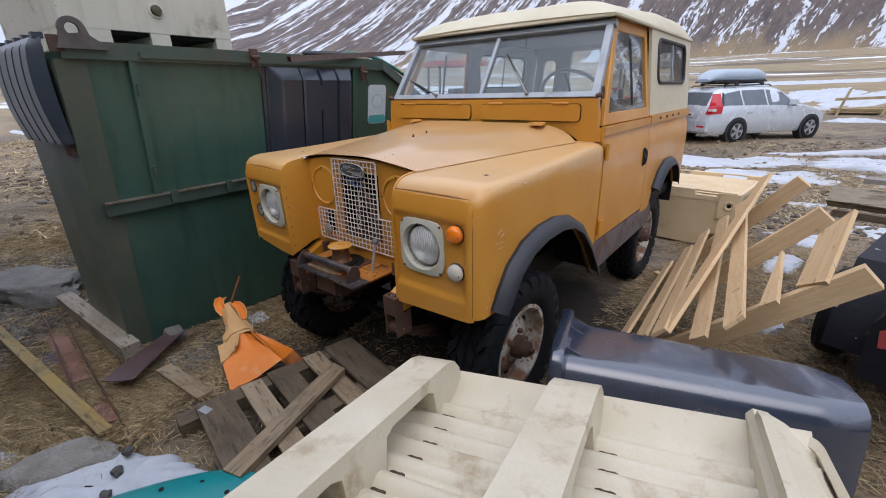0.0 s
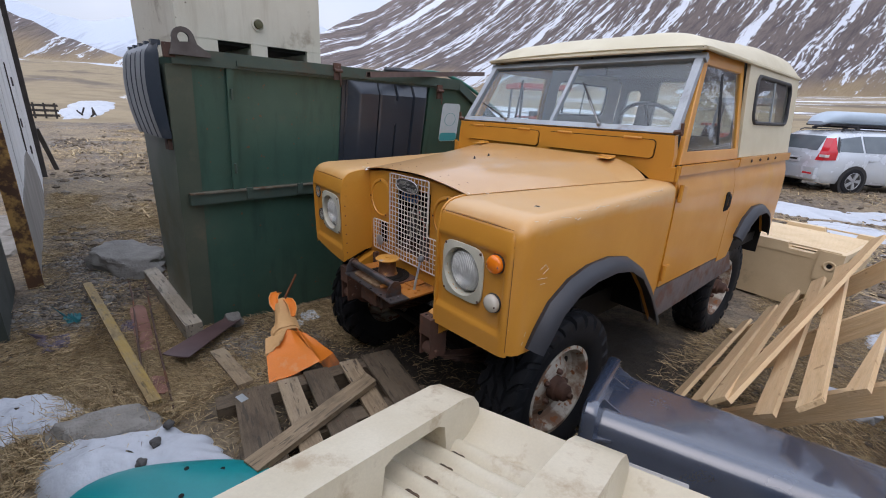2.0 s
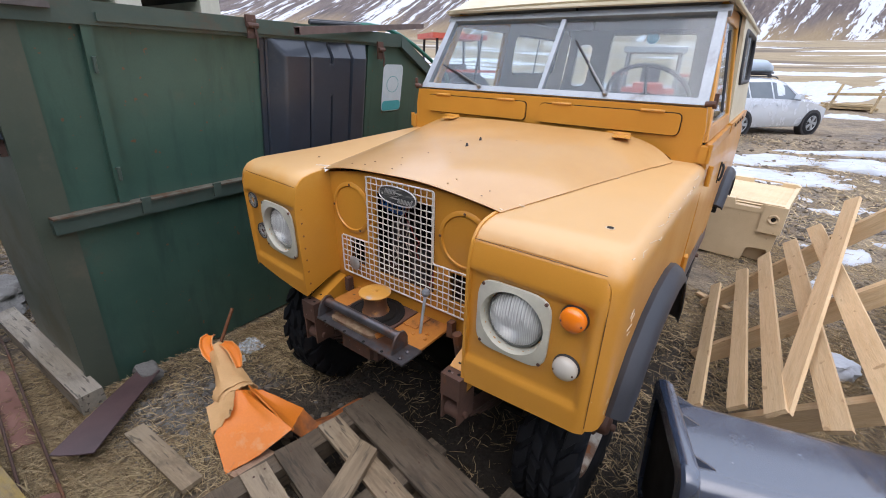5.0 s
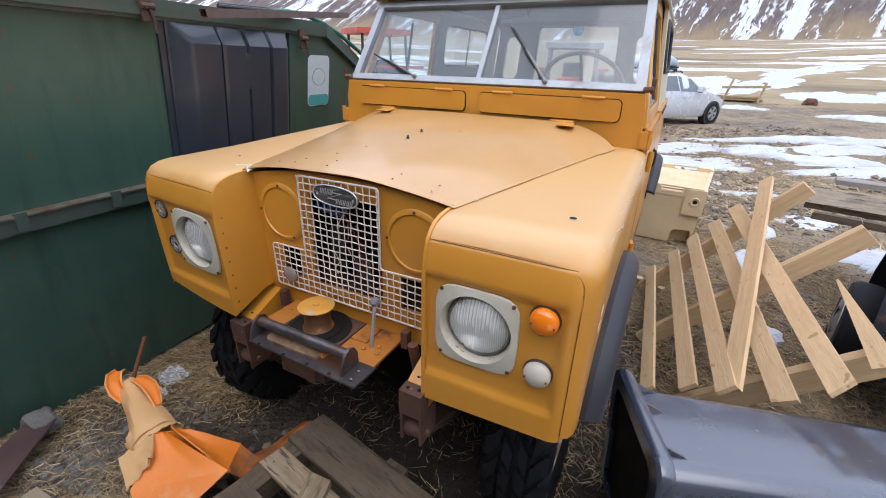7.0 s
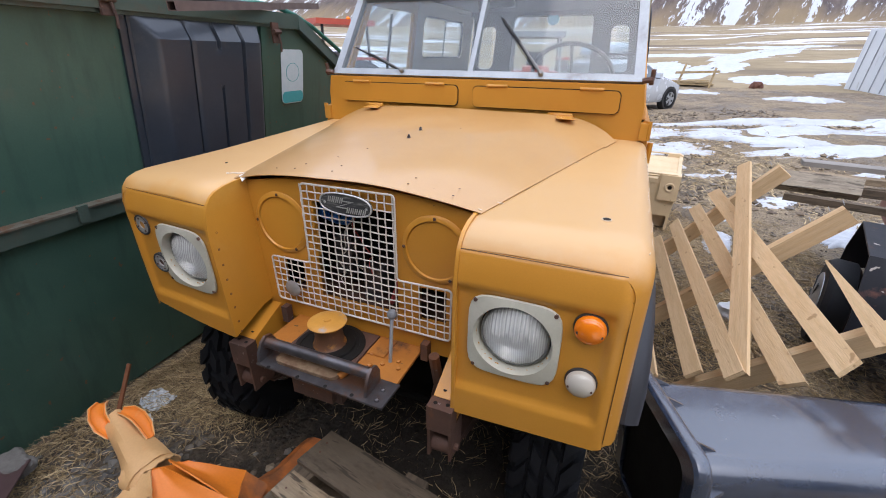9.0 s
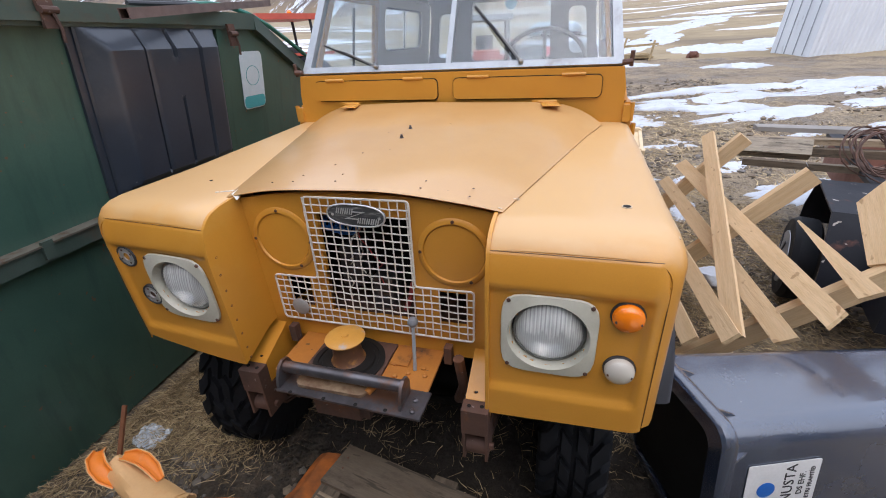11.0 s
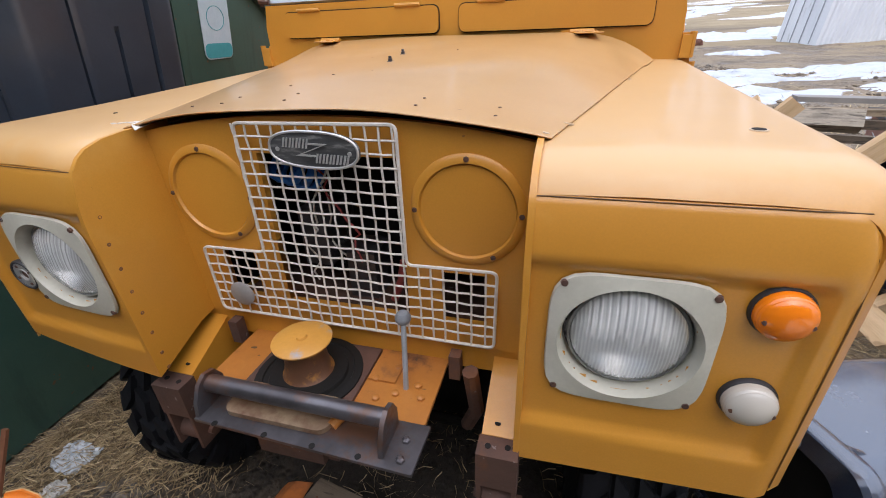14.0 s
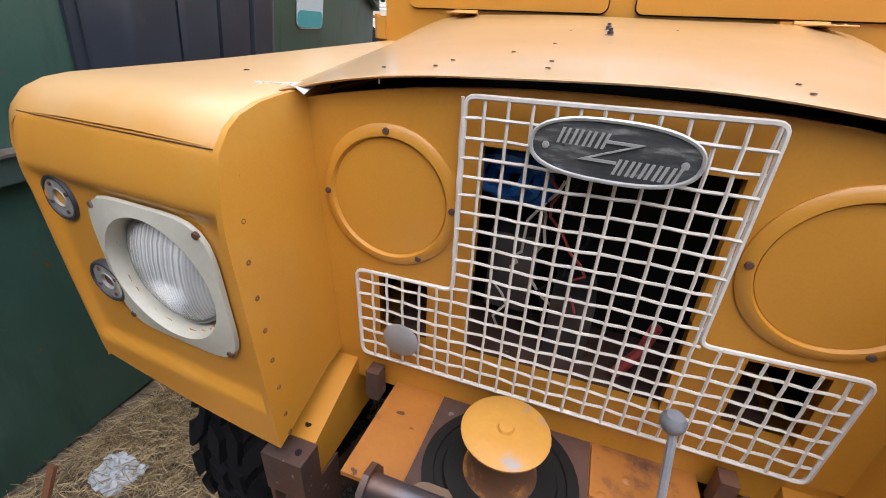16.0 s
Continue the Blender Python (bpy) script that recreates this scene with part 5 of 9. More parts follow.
bmesh.ops.remove_doubles(bm, verts=bm.verts, dist=1e-5)
panel = part("grille_panel", bm, M_PAINT, jalopy)
for cx in (-0.268, 0.289):
    m = pose(cx, GY0, 1.178, 90, 0, 0)
    bm = bmesh.new()
    lathe(bm, [(0.108, -0.001), (0.108, 0.003), (0.100, 0.0085), (0.092, 0.0085), (0.0885, 0.0015), (0.0885, 0.0035), (0.05, 0.004), (0, 0.004)], m, 48)
    disc = part("blanking_disc", bm, M_PAINT, jalopy, "round blanking plate over the old lamp hole")
    for a in (90, 180, 0, 300):
        bm = bmesh.new()
        lathe(bm, [(0.0055, 0.008), (0.0045, 0.0105), (0, 0.011)], m @ pose(0.099 * math.cos(radians(a)), 0.099 * math.sin(radians(a)), 0), 8)
        part("screw", bm, M_RUST, disc)

# wire mesh in the shape of an upturned T
GRID_Y = 0.117
bm = bmesh.new()
corners = [(-0.157, 1.060), (-0.155, 1.333), (0.171, 1.335), (0.170, 1.065), (0.349, 1.068), (0.346, 0.888), (-0.315, 0.891), (-0.318, 1.058)]
outline = []
for k, c in enumerate(corners):
    here, back, on = Vector(c), Vector(corners[k - 1]), Vector(corners[(k + 1) % len(corners)])
    a, b = here + (back - here).normalized() * 0.013, here + (on - here).normalized() * 0.013
    outline += [a.lerp(here, u).lerp(here.lerp(b, u), u) for u in (0.0, 0.25, 0.5, 0.75, 1.0)]
tube(bm, [(x, GRID_Y, z) for x, z in outline], 0.0034, 6, closed=True)
mesh_frame = part("grille_mesh", bm, M_WIRE, jalopy, "white painted welded wire mesh")
xs = [-0.317 + 0.0268 * k for k in range(26)]
for k, x in enumerate(xs[1:-1]):
    z1 = 1.332 if -0.158 < x < 0.172 else 1.062
    bm = bmesh.new()
    nn = int((z1 - 0.892) / 0.0245)
    tube(bm, [(x + 0.002 * math.sin(9 * z1 + k), GRID_Y + (0.0014 if (i + k) % 2 else -0.0014), 0.890 + (z1 - 0.890) * i / nn) for i in range(nn + 1)], 0.0023, 5)
    part("wire", bm, M_WIRE, mesh_frame)
for k in range(1, 18):
    z = 0.892 + 0.0245 * k
    x0, x1 = (-0.157, 0.171) if z > 1.058 else (-0.316, 0.346)
    bm = bmesh.new()
    nn = int(round((x1 - x0) / 0.0268))
    tube(bm, [(x0 + (x1 - x0) * i / nn, GRID_Y + (-0.0014 if (i + k) % 2 else 0.0014), z + 0.001 * math.sin(i)) for i in range(nn + 1)], 0.0023, 5)
    part("wire", bm, M_WIRE, mesh_frame)

# oval badge with its lettering drawn as plain raised strokes
bm = bmesh.new()
BM = pose(0.018, 0.104, 1.292, 90, 2, 0)
oval = [(0.090 * math.copysign(abs(math.cos(a)) ** 0.8, math.cos(a)), 0.034 * math.copysign(abs(math.sin(a)) ** 0.8, math.sin(a))) for a in (2 * math.pi * k / 40 for k in range(40))]
prism(bm, oval, "z", 0.0, 0.006)
bmesh.ops.transform(bm, matrix=BM, verts=bm.verts)
badge = part("badge", bm, M_BADGE, jalopy, "worn oval metal badge")
bm = bmesh.new()
tube(bm, [BM @ Vector((x * 0.975, y * 0.95, 0.006)) for x, y in oval], 0.0026, 6, closed=True)
part("badge_rim", bm, M_BADGEMETAL, badge)
bm = bmesh.new()
prism(bm, [(-0.010, 0.0125), (0.030, 0.0125), (-0.022, -0.0085), (0.006, -0.0085), (0.006, -0.0115), (-0.034, -0.0115), (0.018, 0.0095), (-0.010, 0.0095)], "z", 0.005, 0.0082)
bmesh.ops.transform(bm, matrix=BM, verts=bm.verts)
part("badge_stroke", bm, M_BADGEMETAL, badge)
for row, x0, n in ((0.011, -0.058, 4), (-0.014, 0.006, 5)):
    for k in range(n):
        for dx, w in ((0.0, 0.0032), (0.0062, 0.0032)):
            x = x0 + 0.0135 * k + dx
            bm = bmesh.new()
            prism(bm, [(x - 0.0024, row - 0.0085), (x - 0.0024 + w, row - 0.0085), (x + 0.0024 + w, row + 0.0085), (x + 0.0024, row + 0.0085)], "z", 0.005, 0.0078)
            bmesh.ops.transform(bm, matrix=BM, verts=bm.verts)
            part("badge_bar", bm, M_BADGEMETAL, badge)
for dx in (-0.071, 0.072):
    bm = bmesh.new()
    lathe(bm, [(0.0042, 0.005), (0.0042, 0.0075), (0, 0.0085)], BM @ pose(dx, -0.002, 0), 8)
    part("badge_rivet", bm, M_BADGEMETAL, badge)
# small round disc hung on the mesh
bm = bmesh.new()
lathe(bm, [(0.030, 0), (0.031, 0.003), (0.027, 0.0055), (0, 0.006)], pose(-0.236, 0.107, 0.950, 90), 28)
part("round_plate", bm, M_FROST2, panel, "small round aluminium disc")

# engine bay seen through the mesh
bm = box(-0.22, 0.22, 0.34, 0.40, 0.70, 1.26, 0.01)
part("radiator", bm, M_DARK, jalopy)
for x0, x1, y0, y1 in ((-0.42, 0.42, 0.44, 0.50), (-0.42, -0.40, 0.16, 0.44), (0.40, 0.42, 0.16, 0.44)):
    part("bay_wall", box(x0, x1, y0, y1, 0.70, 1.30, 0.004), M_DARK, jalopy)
bm = box(-0.30, 0.32, 0.17, 0.42, 0.86, 0.90, 0.008)
part("bay_floor", bm, M_RUST, jalopy)
bm = bmesh.new()
rnd = random.Random(2)
for k in range(3):
    cx, cz = -0.118 + 0.016 * k, 1.222 - 0.01 * k
    tube(bm, [(cx + 0.035 * math.cos(a), 0.20 + 0.01 * k + 0.01 * math.sin(3 * a), cz + 0.028 * math.sin(a)) for a in (2 * math.pi * i / 14 for i in range(14))], 0.009, 6, closed=True)
part("blue_cable_coil", bm, M_BLUE, jalopy, "coil of blue cable")
for mat_, seed in ((M_WIRE, 5), (M_REDWIRE, 6), (M_WIRE, 7), (M_DARK, 8)):
    rnd = random.Random(seed)
    bm = bmesh.new()
    p = Vector((-0.07 + 0.02 * (seed - 5), 0.21, 1.22))
    pts = []
    for k in range(14):
        pts.append(p.copy())
        p += Vector((rnd.uniform(-0.022, 0.026), rnd.uniform(-0.006, 0.01), -0.02 + rnd.uniform(-0.01, 0.01)))
    tube(bm, pts, 0.0025, 5)
    part("loose_wire", bm, mat_, jalopy)
bm = bmesh.new()
tube(bm, [(0.10, 0.20, 0.92), (0.125, 0.19, 0.98), (0.135, 0.19, 1.03)], 0.009, 8)
part("red_handle", bm, M_REDWIRE, jalopy)
for x0, x1, z0, z1 in ((-0.13, -0.06, 0.98, 1.12), (-0.02, 0.05, 0.90, 1.02)):
    bm = box(x0, x1, 0.22, 0.32, z0, z1, 0.01)
    part("engine_part", bm, M_STEEL, jalopy)

# chassis horns, winch tray, rope guide bar, capstan
for s in (-1, 1):
    bm = bmesh.new()
    prism(bm, [(-0.002, 0.692), (-0.002, 0.776), (0.10, 0.822), (0.15, 0.845), (1.2, 0.80), (1.2, 0.70), (0.15, 0.70)], "x", s * 0.344, s * 0.414)
    bevel(bm, 0.004, 1)
    rail = part("chassis_rail", bm, M_PAINT, jalopy)
    bm = box(s * 0.340, s * 0.418, -0.048, -0.002, 0.684, 0.774, 0.005)
    horn = part("chassis_horn", bm, M_RUST, jalopy, "bare rusty chassis end")
    for dx, dy in ((0.018, -0.026), (0.055, -0.022), (0.03, 0.02)):
        bm = bmesh.new()
        lathe(bm, [(0.006, 0.0), (0.006, 0.0012), (0, 0.0012)], pose(s * (0.342 + dx), dy, 0.7746 + (0.011 if dy > 0 else 0), 0, 0, 0), 10)
        part("bolt_hole", bm, M_DARK, horn)
    for x in (0.341, 0.409):
        bm = box(s * x, s * (x + 0.008), -0.045, 0.05, 0.575, 0.69, 0.003)
        part("spring_hanger", bm, M_RUST, horn)
    bm = bmesh.new()
    tube(bm, [(s * 0.349, -0.01, 0.605), (s * 0.409, -0.01, 0.605)], 0.028, 16)
    part("spring_eye", bm, M_RUST, horn)
    bm = bmesh.new()
    tube(bm, [(s * 0.330, -0.01, 0.605), (s * 0.430, -0.01, 0.605)], 0.011, 8)
    part("shackle_bolt", bm, M_RUST, horn)
    bm = bmesh.new()
    for k in range(5):
        a = 0.50 - 0.07 * k
        rings = []
        for i in range(15):
            y = 0.53 + (-1 + 2 * i / 14) * (a + 0.05)
            z = 0.46 + 0.13 * ((y - 0.53) / 0.54) ** 2 - 0.014 * k
            rings.append([(s * 0.352, y, z), (s * 0.408, y, z), (s * 0.408, y, z - 0.010), (s * 0.352, y, z - 0.010)])
        strip(bm, rings, True, True)
    part("leaf_spring", bm, M_RUST, jalopy)
bm = box(-0.415, 0.415, 0.145, 0.205, 0.80, 0.862, 0.004)
part("front_crossmember", bm, M_PAINT, jalopy)
bm = bmesh.new()
tube(bm, [(-0.60, 0.53, 0.36), (-0.2, 0.53, 0.35), (0.0, 0.53, 0.35), (0.2, 0.53, 0.35), (0.60, 0.53, 0.36)], [0.045, 0.045, 0.11, 0.10, 0.045], 14)
tube(bm, [(-0.58, 0.36, 0.36), (0.58, 0.36, 0.36)], 0.017, 8)
part("front_axle", bm, M_DARK, jalopy)
bm = bmesh.new()
tube(bm, [(-0.60, 2.756, 0.36), (0.0, 2.756, 0.36), (0.60, 2.756, 0.36)], [0.05, 0.10, 0.05], 12)
part("rear_axle", bm, M_DARK, jalopy)
bm = bmesh.new()
tube(bm, [(0.30, 0.10, 0.83), (0.31, 0.12, 0.70), (0.28, 0.16, 0.60)], 0.018, 8)
part("steering_rod", bm, M_RUST, jalopy)

tray = part("winch_tray", box(-0.262, 0.242, -0.05, 0.165, 0.804, 0.813, 0.002), M_WTRAY, jalopy, "worn orange winch tray")
part("gear_cover", box(-0.165, 0.085, -0.04, 0.135, 0.8135, 0.822, 0.006, 3), M_RUST, tray, "brown rusty gearbox cover")
bm = bmesh.new()
prism(bm, rounded(-0.150, 0.075, -0.112, -0.03, 0.022), "z", 0.8205, 0.8315)
bevel(bm, 0.004, 2)
part("gear_flange", bm, M_FLANGE, tray, "tan rounded gearbox flange stained with rust")
bm = box(-0.11, 0.04, -0.09, -0.03, 0.70, 0.806, 0.018, 3)
part("gear_case", bm, M_RUST, tray)
bm = bmesh.new()
prism(bm, [(-0.198, -0.135), (0.252, -0.146), (0.256, -0.045), (-0.205, -0.045)], "z", 0.813, 0.820)
bevel(bm, 0.002, 1)
lipp = part("front_plate", bm, M_STEEL, jalopy, "grey steel angle with bolt holes")
for x in (-0.15, -0.04, 0.06, 0.15):
    bm = bmesh.new()
    lathe(bm, [(0.006, 0.0), (0.006, 0.0012), (0, 0.0012)], pose(x, -0.135, 0.820), 8)
    part("bolt_hole", bm, M_DARK, lipp)
for x in (-0.194, 0.190):
    bm = bmesh.new()
    prism(bm, [(-0.130, 0.820), (-0.050, 0.820), (-0.050, 0.860), (-0.064, 0.886), (-0.088, 0.892), (-0.108, 0.880), (-0.124, 0.85)], "x", x - 0.0045, x + 0.0045)
    bevel(bm, 0.002, 1)
    part("bar_bracket", bm, M_STEEL, lipp)
bm = bmesh.new()
tube(bm, [(-0.194, -0.083, 0.866), (0.190, -0.083, 0.866)], 0.0175, 20)
part("guide_bar", bm, M_STEEL, lipp, "worn round steel guide bar")
for x, y in ((0.222, -0.085), (0.225, -0.125), (-0.10, -0.068), (0.05, -0.068)):
    bm = bmesh.new()
    lathe(bm, [(0.008, 0), (0.008, 0.006), (0.004, 0.009), (0, 0.009)], pose(x, y, 0.820), 6)
    part("bolt", bm, M_STEEL, lipp)
bm = bmesh.new()
tube(bm, [(0.075, -0.09, 0.821), (0.085, -0.06, 0.827), (0.092, -0.04, 0.828)], 0.012, 10)
part("copper_stub", bm, M_WTRAY, lipp)
CAPM = pose(-0.04, 0.027, 0.822, 0, 0, 0)
bm = bmesh.new()
lathe(bm, [(0.115, 0), (0.115, 0.004), (0.098, 0.006), (0.096, 0.003), (0.085, 0.003), (0.082, 0.010), (0.05, 0.012), (0.0, 0.012)], CAPM, 40)
cap = part("capstan_base", bm, M_DARK, jalopy, "greasy black capstan base ring")
bm = bmesh.new()
lathe(bm, [(0.056, 0.01), (0.050, 0.016), (0.045, 0.04), (0.043, 0.075), (0.046, 0.088)], CAPM, 32)
part("capstan_drum", bm, M_DRUM, cap, "worn orange drum")
bm = bmesh.new()
lathe(bm, [(0.045, 0.086), (0.061, 0.089), (0.062, 0.093), (0.058, 0.096), (0.02, 0.0975), (0.012, 0.0975), (0.010, 0.102), (0, 0.103)], CAPM, 36)
part("capstan_head", bm, M_CAPHEAD, cap, "yellow disc with flaked paint")
for x, y in ((0.105, 0.05), (0.125, 0.00), (0.16, 0.02), (0.14, 0.09), (0.20, 0.05), (0.215, 0.02), (-0.16, -0.03), (0.08, -0.045)):
    bm = bmesh.new()
    lathe(bm, [(0.0085, 0), (0.0085, 0.006), (0.005, 0.008), (0, 0.008)], pose(x, y, 0.813), 6)
    part("bolt", bm, M_WTRAY, tray)
part("cover_plate", box(0.088, 0.150, 0.045, 0.135, 0.8132, 0.819, 0.002), M_WTRAY, tray)
bm = bmesh.new()
tube(bm, [(0.176, 0.040, 0.81), (0.174, 0.052, 0.86), (0.167, 0.080, 0.952)], 0.006, 8)
lever = part("winch_lever", bm, M_GALV, jalopy)
bm = bmesh.new()
lathe(bm, [(0.006, -0.014), (0.012, -0.012), (0.0165, -0.004), (0.0165, 0.004), (0.011, 0.012), (0, 0.0145)], pose(0.165, 0.085, 0.960), 14)
part("lever_knob", bm, M_KNOB, lever, "grey plastic knob")
bm = box(-0.13, 0.06, -0.07, 0.09, 0.69, 0.803, 0.02, 3)
part("winch_gearbox", bm, M_RUST, tray)
for x in (-0.29, 0.265):
    bm = box(x - 0.012, x + 0.012, 0.10, 0.128, 0.80, 0.862, 0.003)
    part("tray_lug", bm, M_RUST, tray)


TREAD = [(0.226, 0.078, 0, 0), (0.25, 0.098, 0, 0), (0.29, 0.113, 0, 0), (0.325, 0.116, 0, 0), (0.334, 0.115, 0.0, 0), (0.342, 0.114, 0.009, 0), (0.368, 0.107, 0.018, 0.1), (0.382, 0.097, 0.020, 0.2), (0.388, 0.088, 0.021, 0.3),
         (0.389, 0.056, 0.021, 0.75), (0.389, 0.052, 0.002, 0.8), (0.389, 0.046, 0.002, 0.4), (0.389, 0.042, 0.021, 0.4), (0.389, 0.010, 0.021, 0.0), (0.389, 0.006, 0.0, 0.0)]


def tyre():
    """One moulded off-road tyre: staggered shoulder and centre blocks round the crown."""
    bm = bmesh.new()
    n = 24
    frac = (0.0, 0.14, 0.18, 0.5, 0.82, 0.86)
    rows = [(r, w, h, sh) for r, w, h, sh in TREAD] + [(r, -w, h, 0.5 - sh) for r, w, h, sh in reversed(TREAD)]
    rings = []
    for r, w, h, sh in rows:
        ring = []
        for k in range(n):
            for f in frac:
                a = 2 * math.pi * (k + f + sh) / n
                d = h if 0.16 < f < 0.84 else 0.0
                up, out = (1.0, 0.0) if r > 0.385 else (0.75, 0.6)
                ring.append(((r + d * up) * math.cos(a), (r + d * up) * math.sin(a), w + math.copysign(d * out, w)))
        rings.append(ring)
    strip(bm, rings, True)
    return bm


def wheel(x, y, z, s, tilt, steer=0.0):
    """A wheel: block-tread tyre, rusty white disc rim and hub."""
    w = part("wheel", tyre(), M_TYRE, jalopy, "knobbly black off-road tyre on a rusty rim", sharp=30)
    w.matrix_basis = pose(x, y, z, 0, 0, steer) @ pose(0, 0, 0, tilt, 0, 0) @ pose(0, 0, 0, 0, 90 * s, 0)
    bm = bmesh.new()
    lathe(bm, [(0.225, -0.075), (0.218, 0.075), (0.236, 0.086), (0.238, 0.092), (0.218, 0.092), (0.202, 0.06), (0.197, 0.025), (0.172, 0.012), (0.146, 0.028), (0.105, 0.05), (0.075, 0.05), (0.0, 0.05)], None, 40)
    rim = part("rim", bm, M_RIM, w, "white steel rim eaten by rust")
    for k in range(5):
        a = radians(72 * k + 20)
        bm = bmesh.new()
        lathe(bm, [(0.016, 0.04), (0.016, 0.066), (0.010, 0.074), (0, 0.074)], pose(0.084 * math.cos(a), 0.084 * math.sin(a), 0), 6)
        part("wheel_nut", bm, M_RUST, w)
        bm = bmesh.new()
        a += radians(36)
        lathe(bm, [(0.02, 0.0), (0.02, 0.004), (0, 0.004)], pose(0.152 * math.cos(a), 0.152 * math.sin(a), 0.0215), 12)
        part("vent_hole", bm, M_DARK, w)
    bm = bmesh.new()
    lathe(bm, [(0.062, 0.045), (0.060, 0.085), (0.045, 0.092), (0.042, 0.125), (0.030, 0.135), (0.016, 0.137), (0.014, 0.155), (0, 0.157)], None, 20)
    part("hub", bm, M_RUST, w, "rusty brown hub")
    return w


wheel(0.675, 0.51, 0.37, 1, 0)
wheel(-0.740, 0.48, 0.37, -1, 40, 5.0)
wheel(0.675, 2.745, 0.37, 1, 25)
wheel(-0.675, 2.745, 0.37, -1, 10)
# wheel housings, the shade of the arches put into their near-black colour
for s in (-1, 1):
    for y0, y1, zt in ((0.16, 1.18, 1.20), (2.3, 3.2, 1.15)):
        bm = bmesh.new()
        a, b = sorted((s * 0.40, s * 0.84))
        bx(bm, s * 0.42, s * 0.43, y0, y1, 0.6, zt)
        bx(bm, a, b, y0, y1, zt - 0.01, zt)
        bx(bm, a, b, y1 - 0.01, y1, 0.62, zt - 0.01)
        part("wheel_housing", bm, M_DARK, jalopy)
# unseen underbody and gearbox blocks, added to keep daylight out from below
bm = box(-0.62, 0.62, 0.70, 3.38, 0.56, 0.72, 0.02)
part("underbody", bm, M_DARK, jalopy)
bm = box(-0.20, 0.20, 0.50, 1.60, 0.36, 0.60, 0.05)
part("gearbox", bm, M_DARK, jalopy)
# scratches and chips along the wing edge
rnd = random.Random(17)
for k in range(15):
    y = 0.06 + 0.068 * k + rnd.uniform(-0.02, 0.02)
    t, o = lerp(y, TOP), lerp(y, OUT)
    a0 = radians(rnd.uniform(5, 55))
    pts = []
    for i in range(4):
        a = a0 + radians(rnd.uniform(-8, 8))
        yy = y + (0.008 + 0.014 * rnd.random()) * i
        pts.append((o - 0.05 + 0.0503 * math.cos(a), yy, t - 0.05 + 0.0503 * math.sin(a)))
    bm = bmesh.new()
    tube(bm, pts, rnd.uniform(0.0007, 0.0016), 5)
    part("paint_scratch", bm, M_CHIP, wing_r)
for k, pts in enumerate((((0.10, 1.120), (0.13, 1.135), (0.15, 1.115), (0.12, 1.10)), ((0.09, 1.085), (0.12, 1.082), (0.15, 1.078)), ((0.11, 1.06), (0.14, 1.058)), ((0.05, 0.86), (0.055, 0.88)), ((0.04, 0.83), (0.045, 0.842)))):
    bm = bmesh.new()
    tube(bm, [(lerp(y, OUT) + 0.0004, y, z) for y, z in pts], 0.0012, 5)
    part("paint_scratch", bm, M_CHIP, wing_r)


# ---- green refuse container ----
DUMP = pose(-1.28, 0, 0, 0, 0, 3.4)
dump = thing("refuse_container", "dark green steel refuse container with black plastic lids", "container", DUMP)
TAPER = 0.148
fx = lambda z: -(1.88 - z) * TAPER
bm = bmesh.new()
L0, L1 = -0.62, 1.72
prof = [(L0, 0.02), (2.02, 0.02), (2.42, 1.02), (2.34, 1.52), (1.68, 1.84), (L0, 1.84)]
lo = [bm.verts.new((fx(z), y, z)) for y, z in prof]
hi = [bm.verts.new((-0.95 + (1.88 - z) * 0.05, y, z)) for y, z in prof]
bm.faces.new(lo)
bm.faces.new(hi[::-1])
for i in range(6):
    bm.faces.new((lo[i], hi[i], hi[(i + 1) % 6], lo[(i + 1) % 6]))
bevel(bm, 0.012, 2)
part("body", bm, M_GREEN, dump)


def on_face(name, y0, y1, z0, z1, d0, d1, mat_, parent, label="", w=0.004):
    """A flat piece laid on the leaning long face."""
    bm = bmesh.new()
    vs = []
    for y in (y0, y1):
        for z in (z0, z1):
            for d in (d0, d1):
                vs.append(bm.verts.new((fx(z) + d, y, z)))
    for q in ((0, 1, 3, 2), (4, 6, 7, 5), (0, 4, 5, 1), (2, 3, 7, 6), (0, 2, 6, 4), (1, 5, 7, 3)):
        bm.faces.new([vs[i] for i in q])
    bevel(bm, w, 1)
    return part(name, bm, mat_, parent, label)


on_face("top_rail", L0, 1.66, 1.80, 1.885, -0.02, 0.035, M_GREEN2, dump)
on_face("top_rail", -0.28, 1.36, 1.815, 1.845, 0.0, 0.05, M_GREEN2, dump)
on_face("belt_rail", L0 + 0.02, 2.38, 1.005, 1.075, -0.01, 0.05, M_GREEN2, dump, "scuffed belt rail")
on_face("belt_rail_lip", L0 + 0.02, 2.38, 1.075, 1.083, -0.01, 0.062, M_RUSTLIP, dump)
on_face("upright", L0 - 0.03, L0 + 0.10, 0.03, 1.80, -0.02, 0.012, M_GREEN3, dump)
on_face("upright", -0.335, -0.295, 1.085, 1.80, -0.01, 0.028, M_GREEN, dump)
on_face("upright", 1.31, 1.36, 1.10, 1.80, -0.01, 0.028, M_GREEN, dump)
for y in (-0.315,):
    for z in (1.22, 1.66):
        bm = bmesh.new()
        tube(bm, [(fx(z - 0.03) + 0.036, y, z - 0.03), (fx(z + 0.03) + 0.036, y, z + 0.03)], 0.008, 8)
        part("hinge_pin", bm, M_GREEN2, dump)
for y in (-0.24, 0.12):
    on_face("rail_clip", y - 0.02, y + 0.02, 1.02, 1.095, 0.05, 0.066, M_GREEN2, dump)
